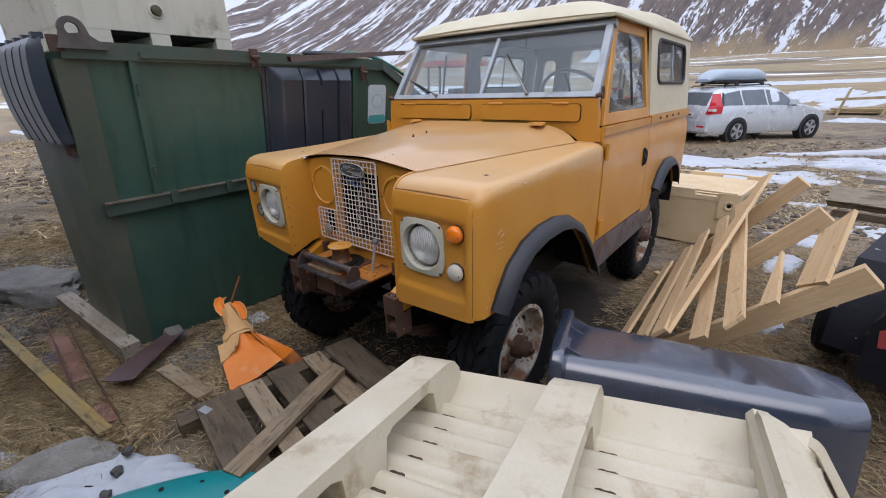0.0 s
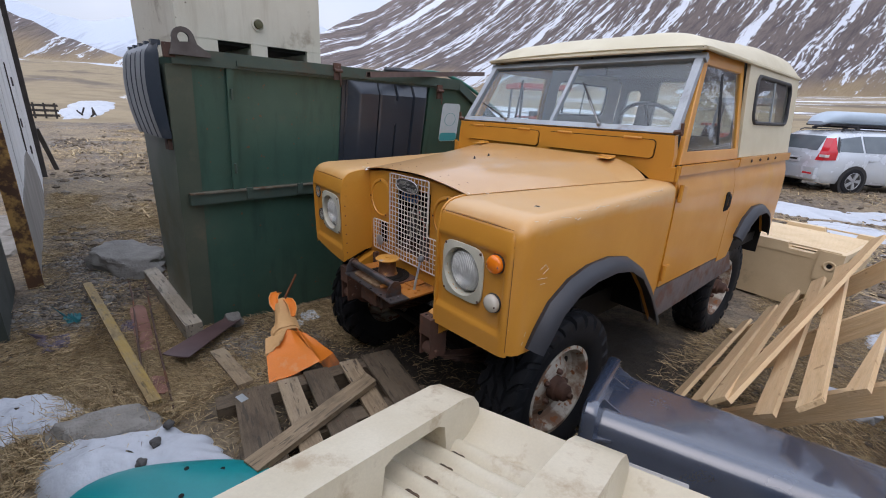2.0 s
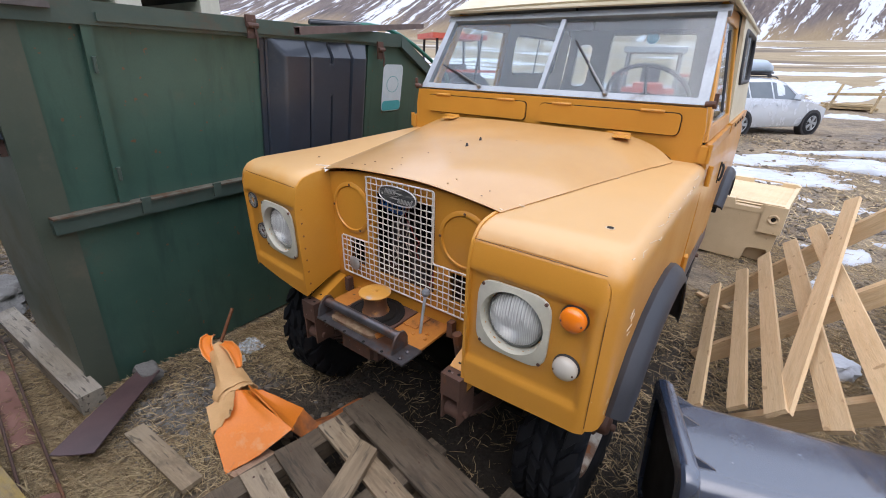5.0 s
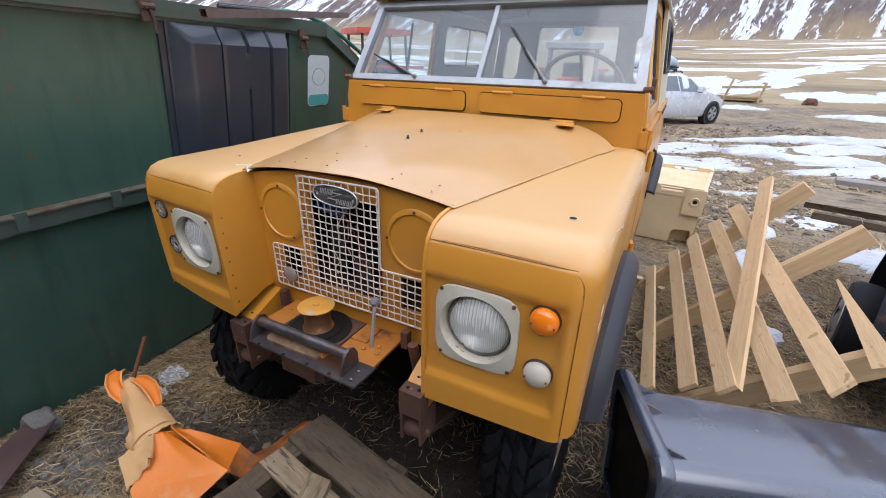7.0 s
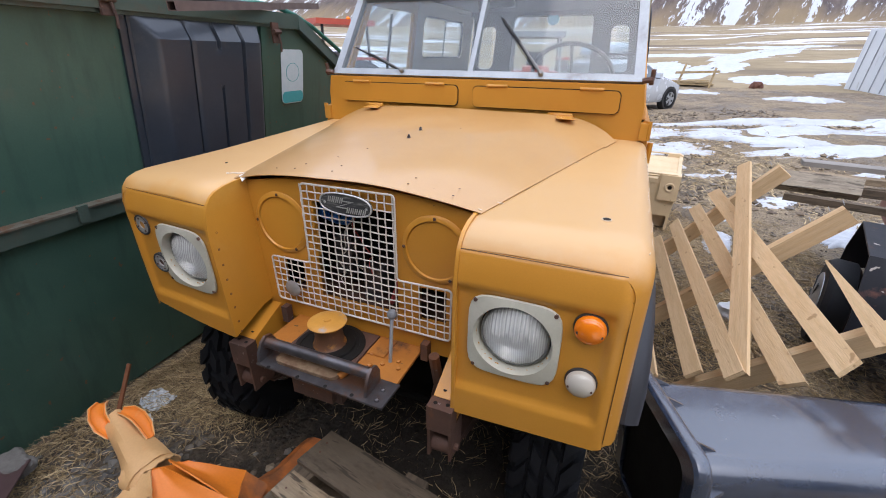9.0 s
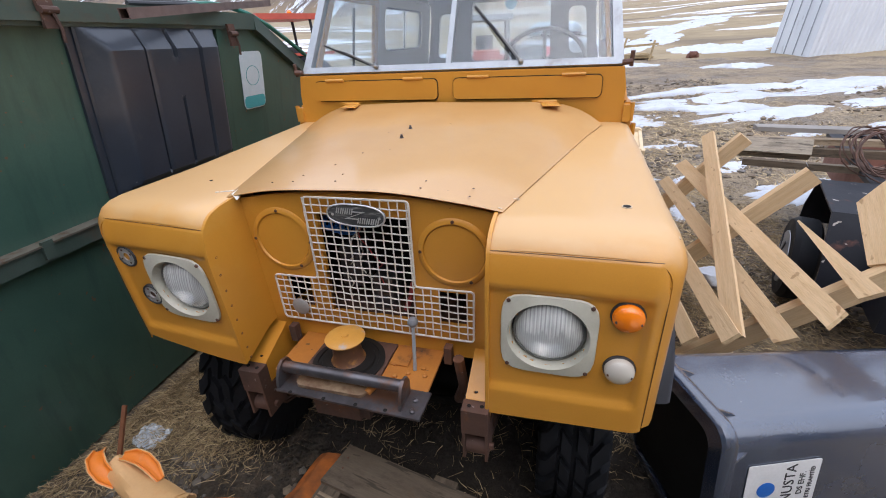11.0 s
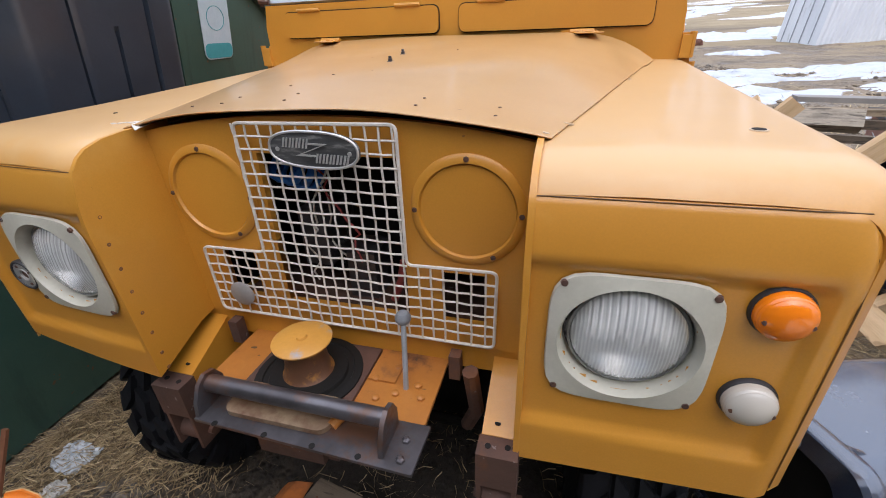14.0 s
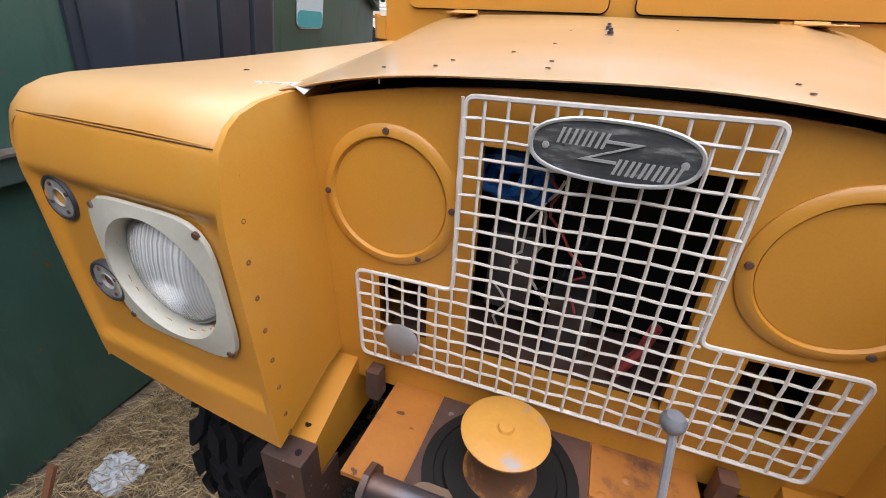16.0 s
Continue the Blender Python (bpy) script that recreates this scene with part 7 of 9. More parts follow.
rack = thing("broken_pallet_rack", "broken rack of fresh pale planks nailed across three thick beams", "wood rack", pose(1.0, 1.8, 0))
NRM = (-0.74, 0.0, 0.67)
for a, b in (((0.95, 2.66, 0.03), (1.735, 2.50, 1.045)), ((1.00, 1.86, 0.03), (1.845, 1.775, 1.00)), ((1.02, 1.09, 0.03), (1.97, 0.955, 0.965))):
    va, vb = Vector(a) - Vector(NRM) * 0.035, Vector(b) - Vector(NRM) * 0.035
    plank_between("beam", va, vb, 0.10, 0.048, (0.0, 1.0, 0.0), M_NEWWOOD, rack)
for a, b, w, c0, c1, tp in (((1.01, 2.76, 0.16), (1.08, 1.10, 0.19), 0.075, 0.3, 0.0, 1.0), ((1.14, 2.74, 0.34), (1.225, 0.98, 0.36), 0.082, 0.5, 0.1, 1.0), ((1.235, 2.70, 0.50), (1.33, 0.84, 0.50), 0.08, -0.4, 0.0, 1.0),
                             ((1.345, 2.69, 0.645), (1.50, 0.79, 0.555), 0.085, 0.3, 0.35, 1.0), ((1.44, 2.69, 0.78), (1.615, 0.76, 0.695), 0.085, 0.4, -0.3, 1.0), ((1.727, 1.46, 0.82), (1.712, 0.80, 0.79), 0.075, 0.0, 0.3, 1.0),
                             ((1.885, 1.30, 1.045), (1.835, 0.97, 0.85), 0.135, -0.6, 0.2, 1.0)):
    vn = Vector(NRM) * 0.004
    if (Vector(a) - Vector(b)).length < 0.9 and w < 0.1:
        plank_between("split_plank", Vector(b) + vn, Vector(a) + vn, w, 0.02, NRM, M_NEWWOOD, rack, c1, 0.0, 0.12)
    else:
        plank_between("plank", Vector(a) + vn, Vector(b) + vn, w, 0.02, NRM, M_NEWWOOD, rack, c0, c1, tp)
vn = Vector(NRM) * 0.03
plank_between("loose_plank", Vector((1.575, 2.60, 1.00)) + vn, Vector((1.365, 0.86, 0.475)) + vn, 0.085, 0.021, NRM, M_NEWWOOD, rack, 0.3, 0.2)
for x, y, z in ((1.80, 1.775, 0.965), (1.74, 1.78, 0.90), (1.84, 1.76, 1.01), (1.70, 2.51, 1.03), (1.90, 0.96, 0.93)):
    bm = bmesh.new()
    p = Vector((x, y, z)) + Vector(NRM) * 0.02
    tube(bm, [p, p + Vector((-0.012, 0.008, 0.022))], 0.0016, 5)
    part("bent_nail", bm, M_GALV, rack).matrix_basis = rack.matrix_world.inverted()
ob = plank_between("plank_offcut", (0.90, 2.80, 0.03), (1.13, 2.66, 0.03), 0.05, 0.022, (0, 0, 1), M_NEWWOOD)
tagged(ob, "short pale offcut lying on the dry grass", "plank")

# ---- old pallet in front of the car ----
pal = thing("old_pallet", "old grey weathered wooden pallet sinking into the ground", "pallet", pose(0.0, -0.4, 0.10, 0, 0, 0))
for x0, y, w, z, mat_, lab in ((-0.272, -0.637, 0.158, 0.270, M_DARKWOOD, "wide dark board"), (-0.238, -0.465, 0.100, 0.272, M_OLDWOOD, ""), (-0.228, -0.312, 0.128, 0.271, M_DARKWOOD, ""), (-0.200, -0.132, 0.098, 0.273, M_OLDWOOD, ""), (-0.195, 0.045, 0.172, 0.262, M_DARKWOOD, "wide dark board")):
    tagged(plank_between("deck_board", (x0, y, z), (x0 + 0.86, y - 0.155, z), w, 0.021, (0, 0, 1), mat_, pal, 0.05, -0.04), label=lab)
for x in (-0.17, 0.22, 0.60):
    plank_between("bearer", (x - 0.10, -0.80, 0.21), (x + 0.02, 0.09, 0.205), 0.09, 0.095, (0, 0, 1), M_DARKWOOD, pal)
for k in range(3):
    plank_between("bottom_board", (-0.24 + 0.02 * k, -0.62 + 0.31 * k, 0.148), (0.60, -0.76 + 0.31 * k, 0.148), 0.10, 0.02, (0, 0, 1), M_DARKWOOD, pal)
rnd = random.Random(9)
for x0, y in ((-0.23, -0.64), (-0.20, -0.465), (-0.19, -0.31), (-0.165, -0.132), (-0.155, 0.045)):
    for dx in (0.0, 0.40):
        for dy in (-0.02, 0.025):
            bm = bmesh.new()
            lathe(bm, [(0.0045, 0), (0.004, 0.0015), (0, 0.002)], pal.matrix_world.inverted() @ pose(x0 + dx, y + dy - dx * 0.18, 0.283 if y < 0 else 0.273), 6)
            part("nail_head", bm, M_RUST, pal)
bm = box(-0.03, 0.03, -0.018, 0.018, 0, 0.0012)
part("metal_tag", bm, M_GALV, pal, "small bright metal tag").matrix_basis = pal.matrix_world.inverted() @ pose(-0.215, -0.695, 0.281, 0, 0, 12)
ob = plank_between("loose_board", (0.055, -0.135, 0.308), (0.265, -0.80, 0.300), 0.085, 0.030, (0.05, 0, 1), M_OLDWOOD, None, 0.2, 0.0)
tagged(ob, "weathered grey board lying loose across the pallet", "board")
ob = plank_between("board_stub", (-0.40, -0.44, 0.195), (-0.19, -0.40, 0.205), 0.16, 0.018, (0, 0, 1), M_PINKWOOD)
tagged(ob, "pinkish board end under the traffic cone", "board")
ob = plank_between("loose_board", (-0.96, -0.64, 0.150), (-0.40, -0.625, 0.222), 0.08, 0.02, (0.05, 0, 1), M_OLDWOOD)
tagged(ob, "short weathered board lying on the straw", "board")

# ---- planks, beam, strips and slab along the container ----
ob = plank_between("timber_beam", (-2.60, -0.78, 0.16), (-1.335, -0.69, 0.135), 0.105, 0.115, (0, 0, 1), M_PALEWOOD)
tagged(ob, "thick bleached timber beam lying against the container", "beam")
ob = plank_between("yellow_plank", (-2.56, -1.215, 0.185), (-0.49, -1.02, 0.235), 0.056, 0.022, (0, 0.03, 1), M_YELWOOD, None, 0.2, 0.1)
tagged(ob, "long yellowed plank lying on the gravel", "plank")
for k, (y0, y1) in enumerate(((-0.955, -1.06), (-0.855, -0.955))):
    bm = bmesh.new()
    tube(bm, [(-3.3, y0 + 0.03, land(-3.3, y0) + 0.03), (-2.2, y0, 0.135), (-1.4, y0 * 0.5 + y1 * 0.5, 0.12), (-0.42, y1, 0.215)], 0.006, 6)
    tagged(part("steel_rod", bm, M_RUST), "long thin rusty steel rod on the ground", "rod")
for x0, x1 in ((-3.25, -2.75), (-2.0, -1.30), (-0.85, -0.60)):
    bm = bmesh.new()
    rings = []
    for i in range(12):
        x = x0 + (x1 - x0) * i / 11
        yy = lerp(x, [(-3.3, -0.905), (-0.4, -1.0)])
        z = land(x, yy) + 0.036 + 0.008 * math.sin(5 * x)
        w = 0.10 if i not in (0, 11) else 0.08
        rings.append([(x, yy - w / 2, z), (x, yy, z + 0.012), (x + 0.01, yy + w / 2, z)])
    strip(bm, rings)
    thick(bm, 0.004)
    tagged(part("rusty_strip", bm, M_BROWNSHEET), "flat strip of red-brown rusty sheet", "metal strip")
bm = bmesh.new()
rings = []
for i in range(14):
    u = i / 13
    a, b = Vector((-1.36, -0.43, 0.12)), Vector((-0.96, -0.86, 0.17))
    p = a.lerp(b, u)
    d = (b - a).normalized()
    side = Vector((-d.y, d.x, 0))
    w = 0.058 + 0.030 * u
    z = 0.004 * math.sin(3.0 * u) + 0.018
    rings.append([p + side * w * k + Vector((0, 0, z + 0.006 * k * k)) for k in (-1, -0.5, 0, 0.5, 1)])
strip(bm, rings)
thick(bm, 0.006)
tagged(part("purple_sheet", bm, M_PURPLE), "flat purple-brown sheet of plastic on the ground", "sheet")


def boulder(name, at, size, seed, label, category="stone", mat_=None, turn=0, flat=0.5):
    bm = bmesh.new()
    bmesh.ops.create_icosphere(bm, subdivisions=4, radius=1.0)
    m = pose(*at, 0, 0, turn)
    for v in bm.verts:
        c = v.co.copy()
        k = 1 + 0.30 * noise.fractal(c * 1.1 + Vector((seed, 0, 0)), 0.8, 2.0, 4) + 0.07 * noise.noise(c * 4 + Vector((seed, 1, 2)))
        c = c * k
        c.z = max(-0.6, min(flat, c.z))
        v.co = m @ Vector((c.x * size[0], c.y * size[1], c.z * size[2]))
    return tagged(part(name, bm, mat_ or M_STONE, None, sharp=50), label, category)


boulder("stone_slab", (-3.0, -0.87, 0.20), (0.44, 0.26, 0.15), 3.1, "flat grey stone slab lying by the container", mat_=M_SLAB, turn=22, flat=0.55)
boulder("concrete_lump", (-0.41, -1.23, 0.195), (0.24, 0.11, 0.125), 8.4, "rounded grey lump of concrete in the snow", turn=64, flat=0.75)
boulder("stone", (-4.3, -1.9, 0.10), (0.5, 0.22, 0.10), 5.5, "flat grey stone half sunk in mud", flat=0.5)
boulder("stone", (-5.4, -1.95, 0.08), (0.55, 0.25, 0.10), 6.5, "flat grey stone half sunk in mud", flat=0.5)
boulder("snow_clump", (1.72, 2.25, 0.05), (0.14, 0.11, 0.09), 12.5, "small clump of old snow", "snow", M_SNOW)
for k in range(3):
    boulder("rock_in_snow", (-0.24 + 0.09 * k, -1.0 - 0.06 * k, 0.265), (0.026, 0.02, 0.018), 20 + k, "small dark stone poking from the snow", mat_=M_DARKSTONE, flat=0.8)

# ---- teal plastic board ----
bm = bmesh.new()
rings = []
for j in range(9):
    u = j / 8
    ring = []
    for k in range(44):
        a = 2 * math.pi * k / 44
        c, d = math.cos(a), math.sin(a)
        r = 1.0 / (abs(c) ** 2.6 + abs(d) ** 2.6) ** (1 / 2.6)
        ring.append((0.36 * u * r * c, 0.17 * u * r * d, 0.05 * (1 - u ** 3) + 0.012))
    rings.append(ring)
rings.append([(x * 1.01, y * 1.015, z - 0.035) for x, y, z in rings[-1]])
strip(bm, rings[1:], True)
bm.faces.new([v for v in bm.verts][:44])
thick(bm, 0.005)
bmesh.ops.transform(bm, matrix=pose(0.22, -1.06, 0.265, 6, 0, 58), verts=bm.verts)
teal = tagged(part("teal_plastic_shell", bm, M_TEAL), "bright teal plastic shell lying on the snow", "plastic board")
for dx, dy in ((0.15, 0.09), (0.20, -0.08), (0.02, 0.10), (0.05, -0.02), (0.24, 0.02)):
    bm = bmesh.new()
    lathe(bm, [(0.009, 0.0), (0.009, 0.0015), (0, 0.0015)], pose(0.22, -1.06, 0.265, 6, 0, 58) @ pose(dx, dy, 0.058 - 0.05 * (math.hypot(dx / 0.36, dy / 0.17)) ** 3 + 0.006), 10)
    part("hole", bm, M_DARK, teal)

# ---- crushed traffic cone ----
cone = thing("traffic_cone", "crushed and torn orange traffic cone with faded bands", "traffic cone", pose(-0.45, -0.35, 0.2))
inv = cone.matrix_world.inverted()


V = Vector


def sheet(a, b, c, d, mat_, name, label="", puff=0.0, n=10, edge=0.0, seed=1.0, thickness=0.005):
    """A bent plastic sheet between four corners, with a bulge and a torn edge."""
    a, b, c, d = V(a), V(b), V(c), V(d)
    nr = (b - a).cross(d - a).normalized()
    rows = []
    for j in range(n + 1):
        v = j / n
        row = []
        for i in range(n + 1):
            u = i / n
            p = a.lerp(b, u).lerp(d.lerp(c, u), v)
            p = p + nr * (puff * math.sin(math.pi * u) * math.sin(math.pi * (0.15 + 0.7 * v)) + 0.004 * noise.noise((u * 4 + seed, v * 4, seed)))
            if v == 0 or v == 1:
                p = p + (d - a).normalized() * edge * noise.noise((u * 6 + seed * 3, v, seed))
            row.append(p)
        rows.append(row)
    bm = bmesh.new()
    strip(bm, rows)
    thick(bm, thickness)
    ob = part(name, bm, mat_, cone, label)
    ob.matrix_basis = inv
    return ob


APEX = (-0.60, -0.315, 0.362)
KFL, KFR, KB = (-0.515, -0.476, 0.275), (-0.275, -0.262, 0.292), (-0.366, -0.520, 0.205)
# kite-shaped front: upper face, and the lower face folded under its crease
sheet(APEX, (-0.565, -0.300, 0.365), KFR, KFL, M_ORANGE, "front_panel", "", 0.012, 12)
sheet(KFL, KFR, (-0.315, -0.40, 0.235), KB, M_ORANGE, "folded_flap", "folded orange flap", 0.006, 10)
# wing behind, running down into the dirt
sheet((-0.575, -0.275, 0.365), (-0.540, -0.232, 0.335), (-0.385, -0.132, 0.235), (-0.285, -0.262, 0.270), M_ORANGE, "side_panel", "", 0.018, 10, 0.01, 2.0)
sheet((-0.29, -0.262, 0.272), (-0.385, -0.135, 0.235), (-0.30, -0.12, 0.185), (-0.265, -0.215, 0.19), M_ORANGEDIRT, "side_panel", "", 0.01, 6, 0.02, 3.0)
# far side of the crushed cone, out of sight
sheet(APEX, (-0.540, -0.232, 0.335), (-0.50, -0.20, 0.20), (-0.62, -0.40, 0.20), M_ORANGE, "back_panel", "", -0.01, 6)
# pale torn tab with a ragged hem
sheet((-0.665, -0.43, 0.305), (-0.595, -0.325, 0.370), (-0.515, -0.385, 0.345), (-0.53, -0.478, 0.272), M_CONEPALE, "torn_band", "pale faded band", 0.006, 10, 0.03, 4.0)
# collar: half a torn tube
bm = bmesh.new()
rings = []
for i in range(9):
    u = i / 8
    p = V((-0.60, -0.305, 0.30)).lerp(V((-0.675, -0.315, 0.318)), u)
    r = 0.088 - 0.012 * u
    ring = []
    for k in range(25):
        a = radians(-25 + 230 * k / 24)
        rag = 0.022 * noise.noise((k * 0.7, 3.3, 1.0)) if i in (0, 8) else 0.0
        ring.append(p + V((rag - 0.01, r * math.cos(a) * 1.02, 0.66 * r * math.sin(a))))
    rings.append(ring)
strip(bm, rings)
thick(bm, 0.005)
part("torn_collar", bm, [M_CONEPALE], cone, "pale torn collar").matrix_basis = inv
# neck: a tapered, dented tube
bm = bmesh.new()
rings = []
for i in range(15):
    u = i / 14
    p = V((-0.63, -0.312, 0.312)).lerp(V((-0.915, -0.235, 0.392)), u)
    r = 0.076 - 0.036 * u
    ring = []
    for k in range(20):
        a = 2 * math.pi * k / 20
        rr = r * (1 + 0.10 * math.sin(3 * a + 4 * u) + 0.04 * math.sin(7 * a))
        ring.append(p + V((0.10 * rr * math.cos(a) + 0.03 * rr, rr * math.cos(a), 0.8 * rr * math.sin(a))))
    rings.append(ring)
strip(bm, rings, True)
thick(bm, 0.004)
part("bent_neck", bm, M_CONEPALE, cone, "pale crumpled neck").matrix_basis = inv
# two halves of the split tip
for pts, w, lab in (([(-0.86, -0.285, 0.372), (-0.895, -0.288, 0.402), (-0.93, -0.275, 0.425), (-0.965, -0.250, 0.436), (-0.99, -0.222, 0.430)], (0.020, 0.027, 0.030, 0.028, 0.018), "orange tip split from the neck"),
                    ([(-0.895, -0.215, 0.418), (-0.855, -0.208, 0.420), (-0.81, -0.208, 0.412), (-0.765, -0.218, 0.395), (-0.72, -0.232, 0.372)], (0.016, 0.025, 0.028, 0.024, 0.013), "orange tip split from the neck")):
    bm = bmesh.new()
    rings = []
    for i, p in enumerate(pts):
        p = V(p)
        d = (V(pts[min(i + 1, 4)]) - V(pts[max(i - 1, 0)])).normalized()
        side = d.cross(V((0, 0, 1))).normalized()
        upv = side.cross(d)
        rings.append([p + w[i] * ((1.05 + 0.3 * noise.noise((i * 1.7, a, 2.0))) * side * math.sin(a) + upv * (0.35 - 0.75 * math.cos(a) + 0.18 * noise.noise((i * 0.9, a * 1.4, 5.0)))) for a in (radians(-95 + 190 * k / 14) for k in range(15))])
    strip(bm, rings)
    thick(bm, 0.006)
    tip = part("split_tip", bm, M_ORANGE, cone, lab)
    tip.matrix_basis = inv
    bm = bmesh.new()
    tube(bm, [r[0] for r in rings] + [p for p in rings[-1][1:-1]] + [r[-1] for r in reversed(rings)], 0.0018, 6)
    part("torn_rim", bm, M_CONEPALE, tip, "pale bleached rim")
bm = bmesh.new()
bx(bm, -0.008, 0.008, -0.004, 0.004, 0.0, 0.20)
bevel(bm, 0.003, 1)
part("rusty_spike", bm, M_SPIKE, cone, "rusty flat spike").matrix_basis = inv @ look((-0.915, -0.222, 0.395), (-0.926, -0.116, 0.571)) @ pose(0, 0, 0, 180, 0, 0)
# base strip, half buried
bm = bmesh.new()
rings = []
for i in range(16):
    u = i / 15
    p = V((-0.42, -0.15, 0)).lerp(V((-0.345, 0.22, 0)), u)
    x, y = p.x + 0.015 * math.sin(5 * u), p.y
    w = 0.075 * (1 - 0.4 * u)
    rings.append([(x - w, y, land(x - w, y) + 0.035 + 0.012 * noise.noise((9 * u, 0, 0))), (x - w * 0.2, y, land(x, y) + 0.075 - 0.02 * u + 0.012 * noise.noise((9 * u, 2, 0))), (x + w, y + 0.02, land(x + w, y) + 0.035)])
strip(bm, rings)
thick(bm, 0.005)
part("buried_base", bm, M_ORANGEDIRT, cone, "orange base half buried in dirt").matrix_basis = inv


def litter(at, size, seed, mat_, label):
    bm = bmesh.new()
    rows = []
    for j in range(29):
        row = []
        for i in range(29):
            u, v = -1 + i / 14, -1 + j / 14
            k = (1 + 0.4 * noise.noise((u * 1.2 + seed, v * 1.2, seed)) + 0.12 * noise.noise((u * 5 + seed, v * 5, seed))) * (1 - 0.22 * (u * v) ** 2)
            x, y = at[0] + size * u * k, at[1] + size * 0.75 * v * k
            ridge = abs(noise.noise((u * 2.6 + seed, v * 2.6, 4 + seed))) + 0.45 * abs(noise.noise((u * 6.5 + seed, v * 6.5, 9 + seed)))
            row.append((x, y, land(x, y) + 0.022 + 0.032 * (ridge - 0.2) * (1.2 - 0.5 * max(abs(u), abs(v)))))
        rows.append(row)
    strip(bm, rows)
    thick(bm, 0.002)
    return tagged(part("plastic_litter", bm, mat_), label, "litter")


litter((-1.29, 0.11, 0.10), 0.085, 3, M_BAG, "crumpled clear plastic bag on the straw")
litter((-1.22, -0.015, 0.13), 0.045, 6, M_PAPER, "crumpled scrap of white paper")
litter((-2.05, -1.32, 0.13), 0.06, 9, M_TEALRAG, "scrap of turquoise plastic in the gravel")
litter((-1.75, -1.42, 0.13), 0.10, 12, M_PURPLERAG, "scrap of dark purple plastic on the ground")
litter((-1.75, -1.02, 0.12), 0.07, 15, M_PURPLERAG, "scrap of pale purple plastic on the ground")

# ---- shed wall by the path ----
shed = thing("shed_wall", "weathered white board wall of a shed with a rusty steel post", "shed", pose(-2.80, -1.495, 0.0, 0, 0, 1.15), kind="structure")
for k in range(7):
    x1 = -0.06 - 0.874 * k
    bm = box(x1 - 0.869, x1, -0.05, -0.012 + 0.004 * (k % 2), 0.05, 3.9, 0.004)
    part("board", bm, M_SHED, shed)
bm = bmesh.new()
prism(bm, [(-4.7, 0.02), (-0.055, 0.02), (-0.055, 0.62), (-0.6, 0.76), (-1.4, 0.84), (-2.3, 0.94), (-2.9, 0.95), (-3.7, 0.74), (-4.3, 0.52), (-4.7, 0.3)], "y", -0.02, -0.004)
part("plywood_patch", bm, M_SHEDPATCH, shed, "bare grey plywood patch")
bm = bmesh.new()
prism(bm, [(-0.05, 0.0), (0.005, 0.0), (0.005, 3.2), (-0.05, 3.2)], "y", -0.085, 0.012)
bevel(bm, 0.006, 2)
part("corner_post", bm, M_POST, shed, "rust-eaten steel corner post")
bm = box(-6.27, -6.185, -0.09, 0.06, 0.0, 3.9, 0.01)
part("dark_end_post", bm, M_DARKPOST, shed)
plank_between("prop", (-9.55, -1.58, 0.98), (-9.75, -1.40, 0.05), 0.09, 0.07, (0, 1, 0), M_DARKPOST, shed)
bm = box(-0.04, 0.9, -0.92, -0.16, 0.0, 3.2, 0.01)
part("inner_wall", bm, M_SHEDDARK, shed, "dark weathered inner wall")
for x, z in ((-3.6, 1.70), (-3.3, 1.20), (-4.2, 0.78)):
    bm = box(x - 0.07, x, -0.012, 0.006, z, z + 0.11, 0.004)
    part("hasp", bm, M_STEEL, shed)
bm = bmesh.new()
tube(bm, [(-2.82, -0.006, 1.95), (-2.80, -0.003, 0.95)], 0.010, 5)
part("board_gap", bm, M_DARKPOST, shed)
# unseen walls added behind the viewpoint; they hold back light from that side
for x0, x1, y0, y1 in ((-2.35, 6.5, -2.45, -2.30), (6.35, 6.5, -6.0, -2.45)):
    bm = box(x0, x1, y0, y1, -0.05, 2.9, 0.01)
    tagged(part("wall_south", bm, M_SHEDDARK), "unseen grimy grey-green wall, added behind the viewpoint to block light", "wall", kind="structure")

# ---- silver estate car parked across the track ----
M_CARWIN = surface("grey_car_window", (0.10, 0.12, 0.135), (0.14, 0.165, 0.18), 1.5, 0.06, bump=0.0)
M_TAIL = lens_material("red_tail_lens", (0.55, 0.02, 0.03))
M_CLEAR = lens_material("clear_lamp_lens", (0.62, 0.58, 0.55))
M_ROOFBOX = surface("pale_grey_roof_box", (0.40, 0.48, 0.55), (0.36, 0.44, 0.51), 3, 0.35, bump=0.02)
M_TRIM = surface("black_trim_plastic", (0.018, 0.018, 0.02), (0.026, 0.026, 0.028), 12, 0.5)
M_ALLOY = surface("silver_wheel_cover", (0.44, 0.46, 0.48), (0.36, 0.38, 0.40), 20, 0.4, 0.4, stain=(0.18, 0.17, 0.15), stain_at=0.64)
M_PLATE = surface("number_plate_white", (0.62, 0.64, 0.66), (0.55, 0.57, 0.6), 20, 0.5)
CARM = pose(0.46, 12.0, land(0.46, 12.0) - 0.02, 0, 0, 55.0) @ Matrix.Translation((-0.08, -0.06, 0)) @ Matrix.Scale(0.91, 4)
est = thing("estate_car", "silver estate car with a pale roof box on a track", "car", CARM)
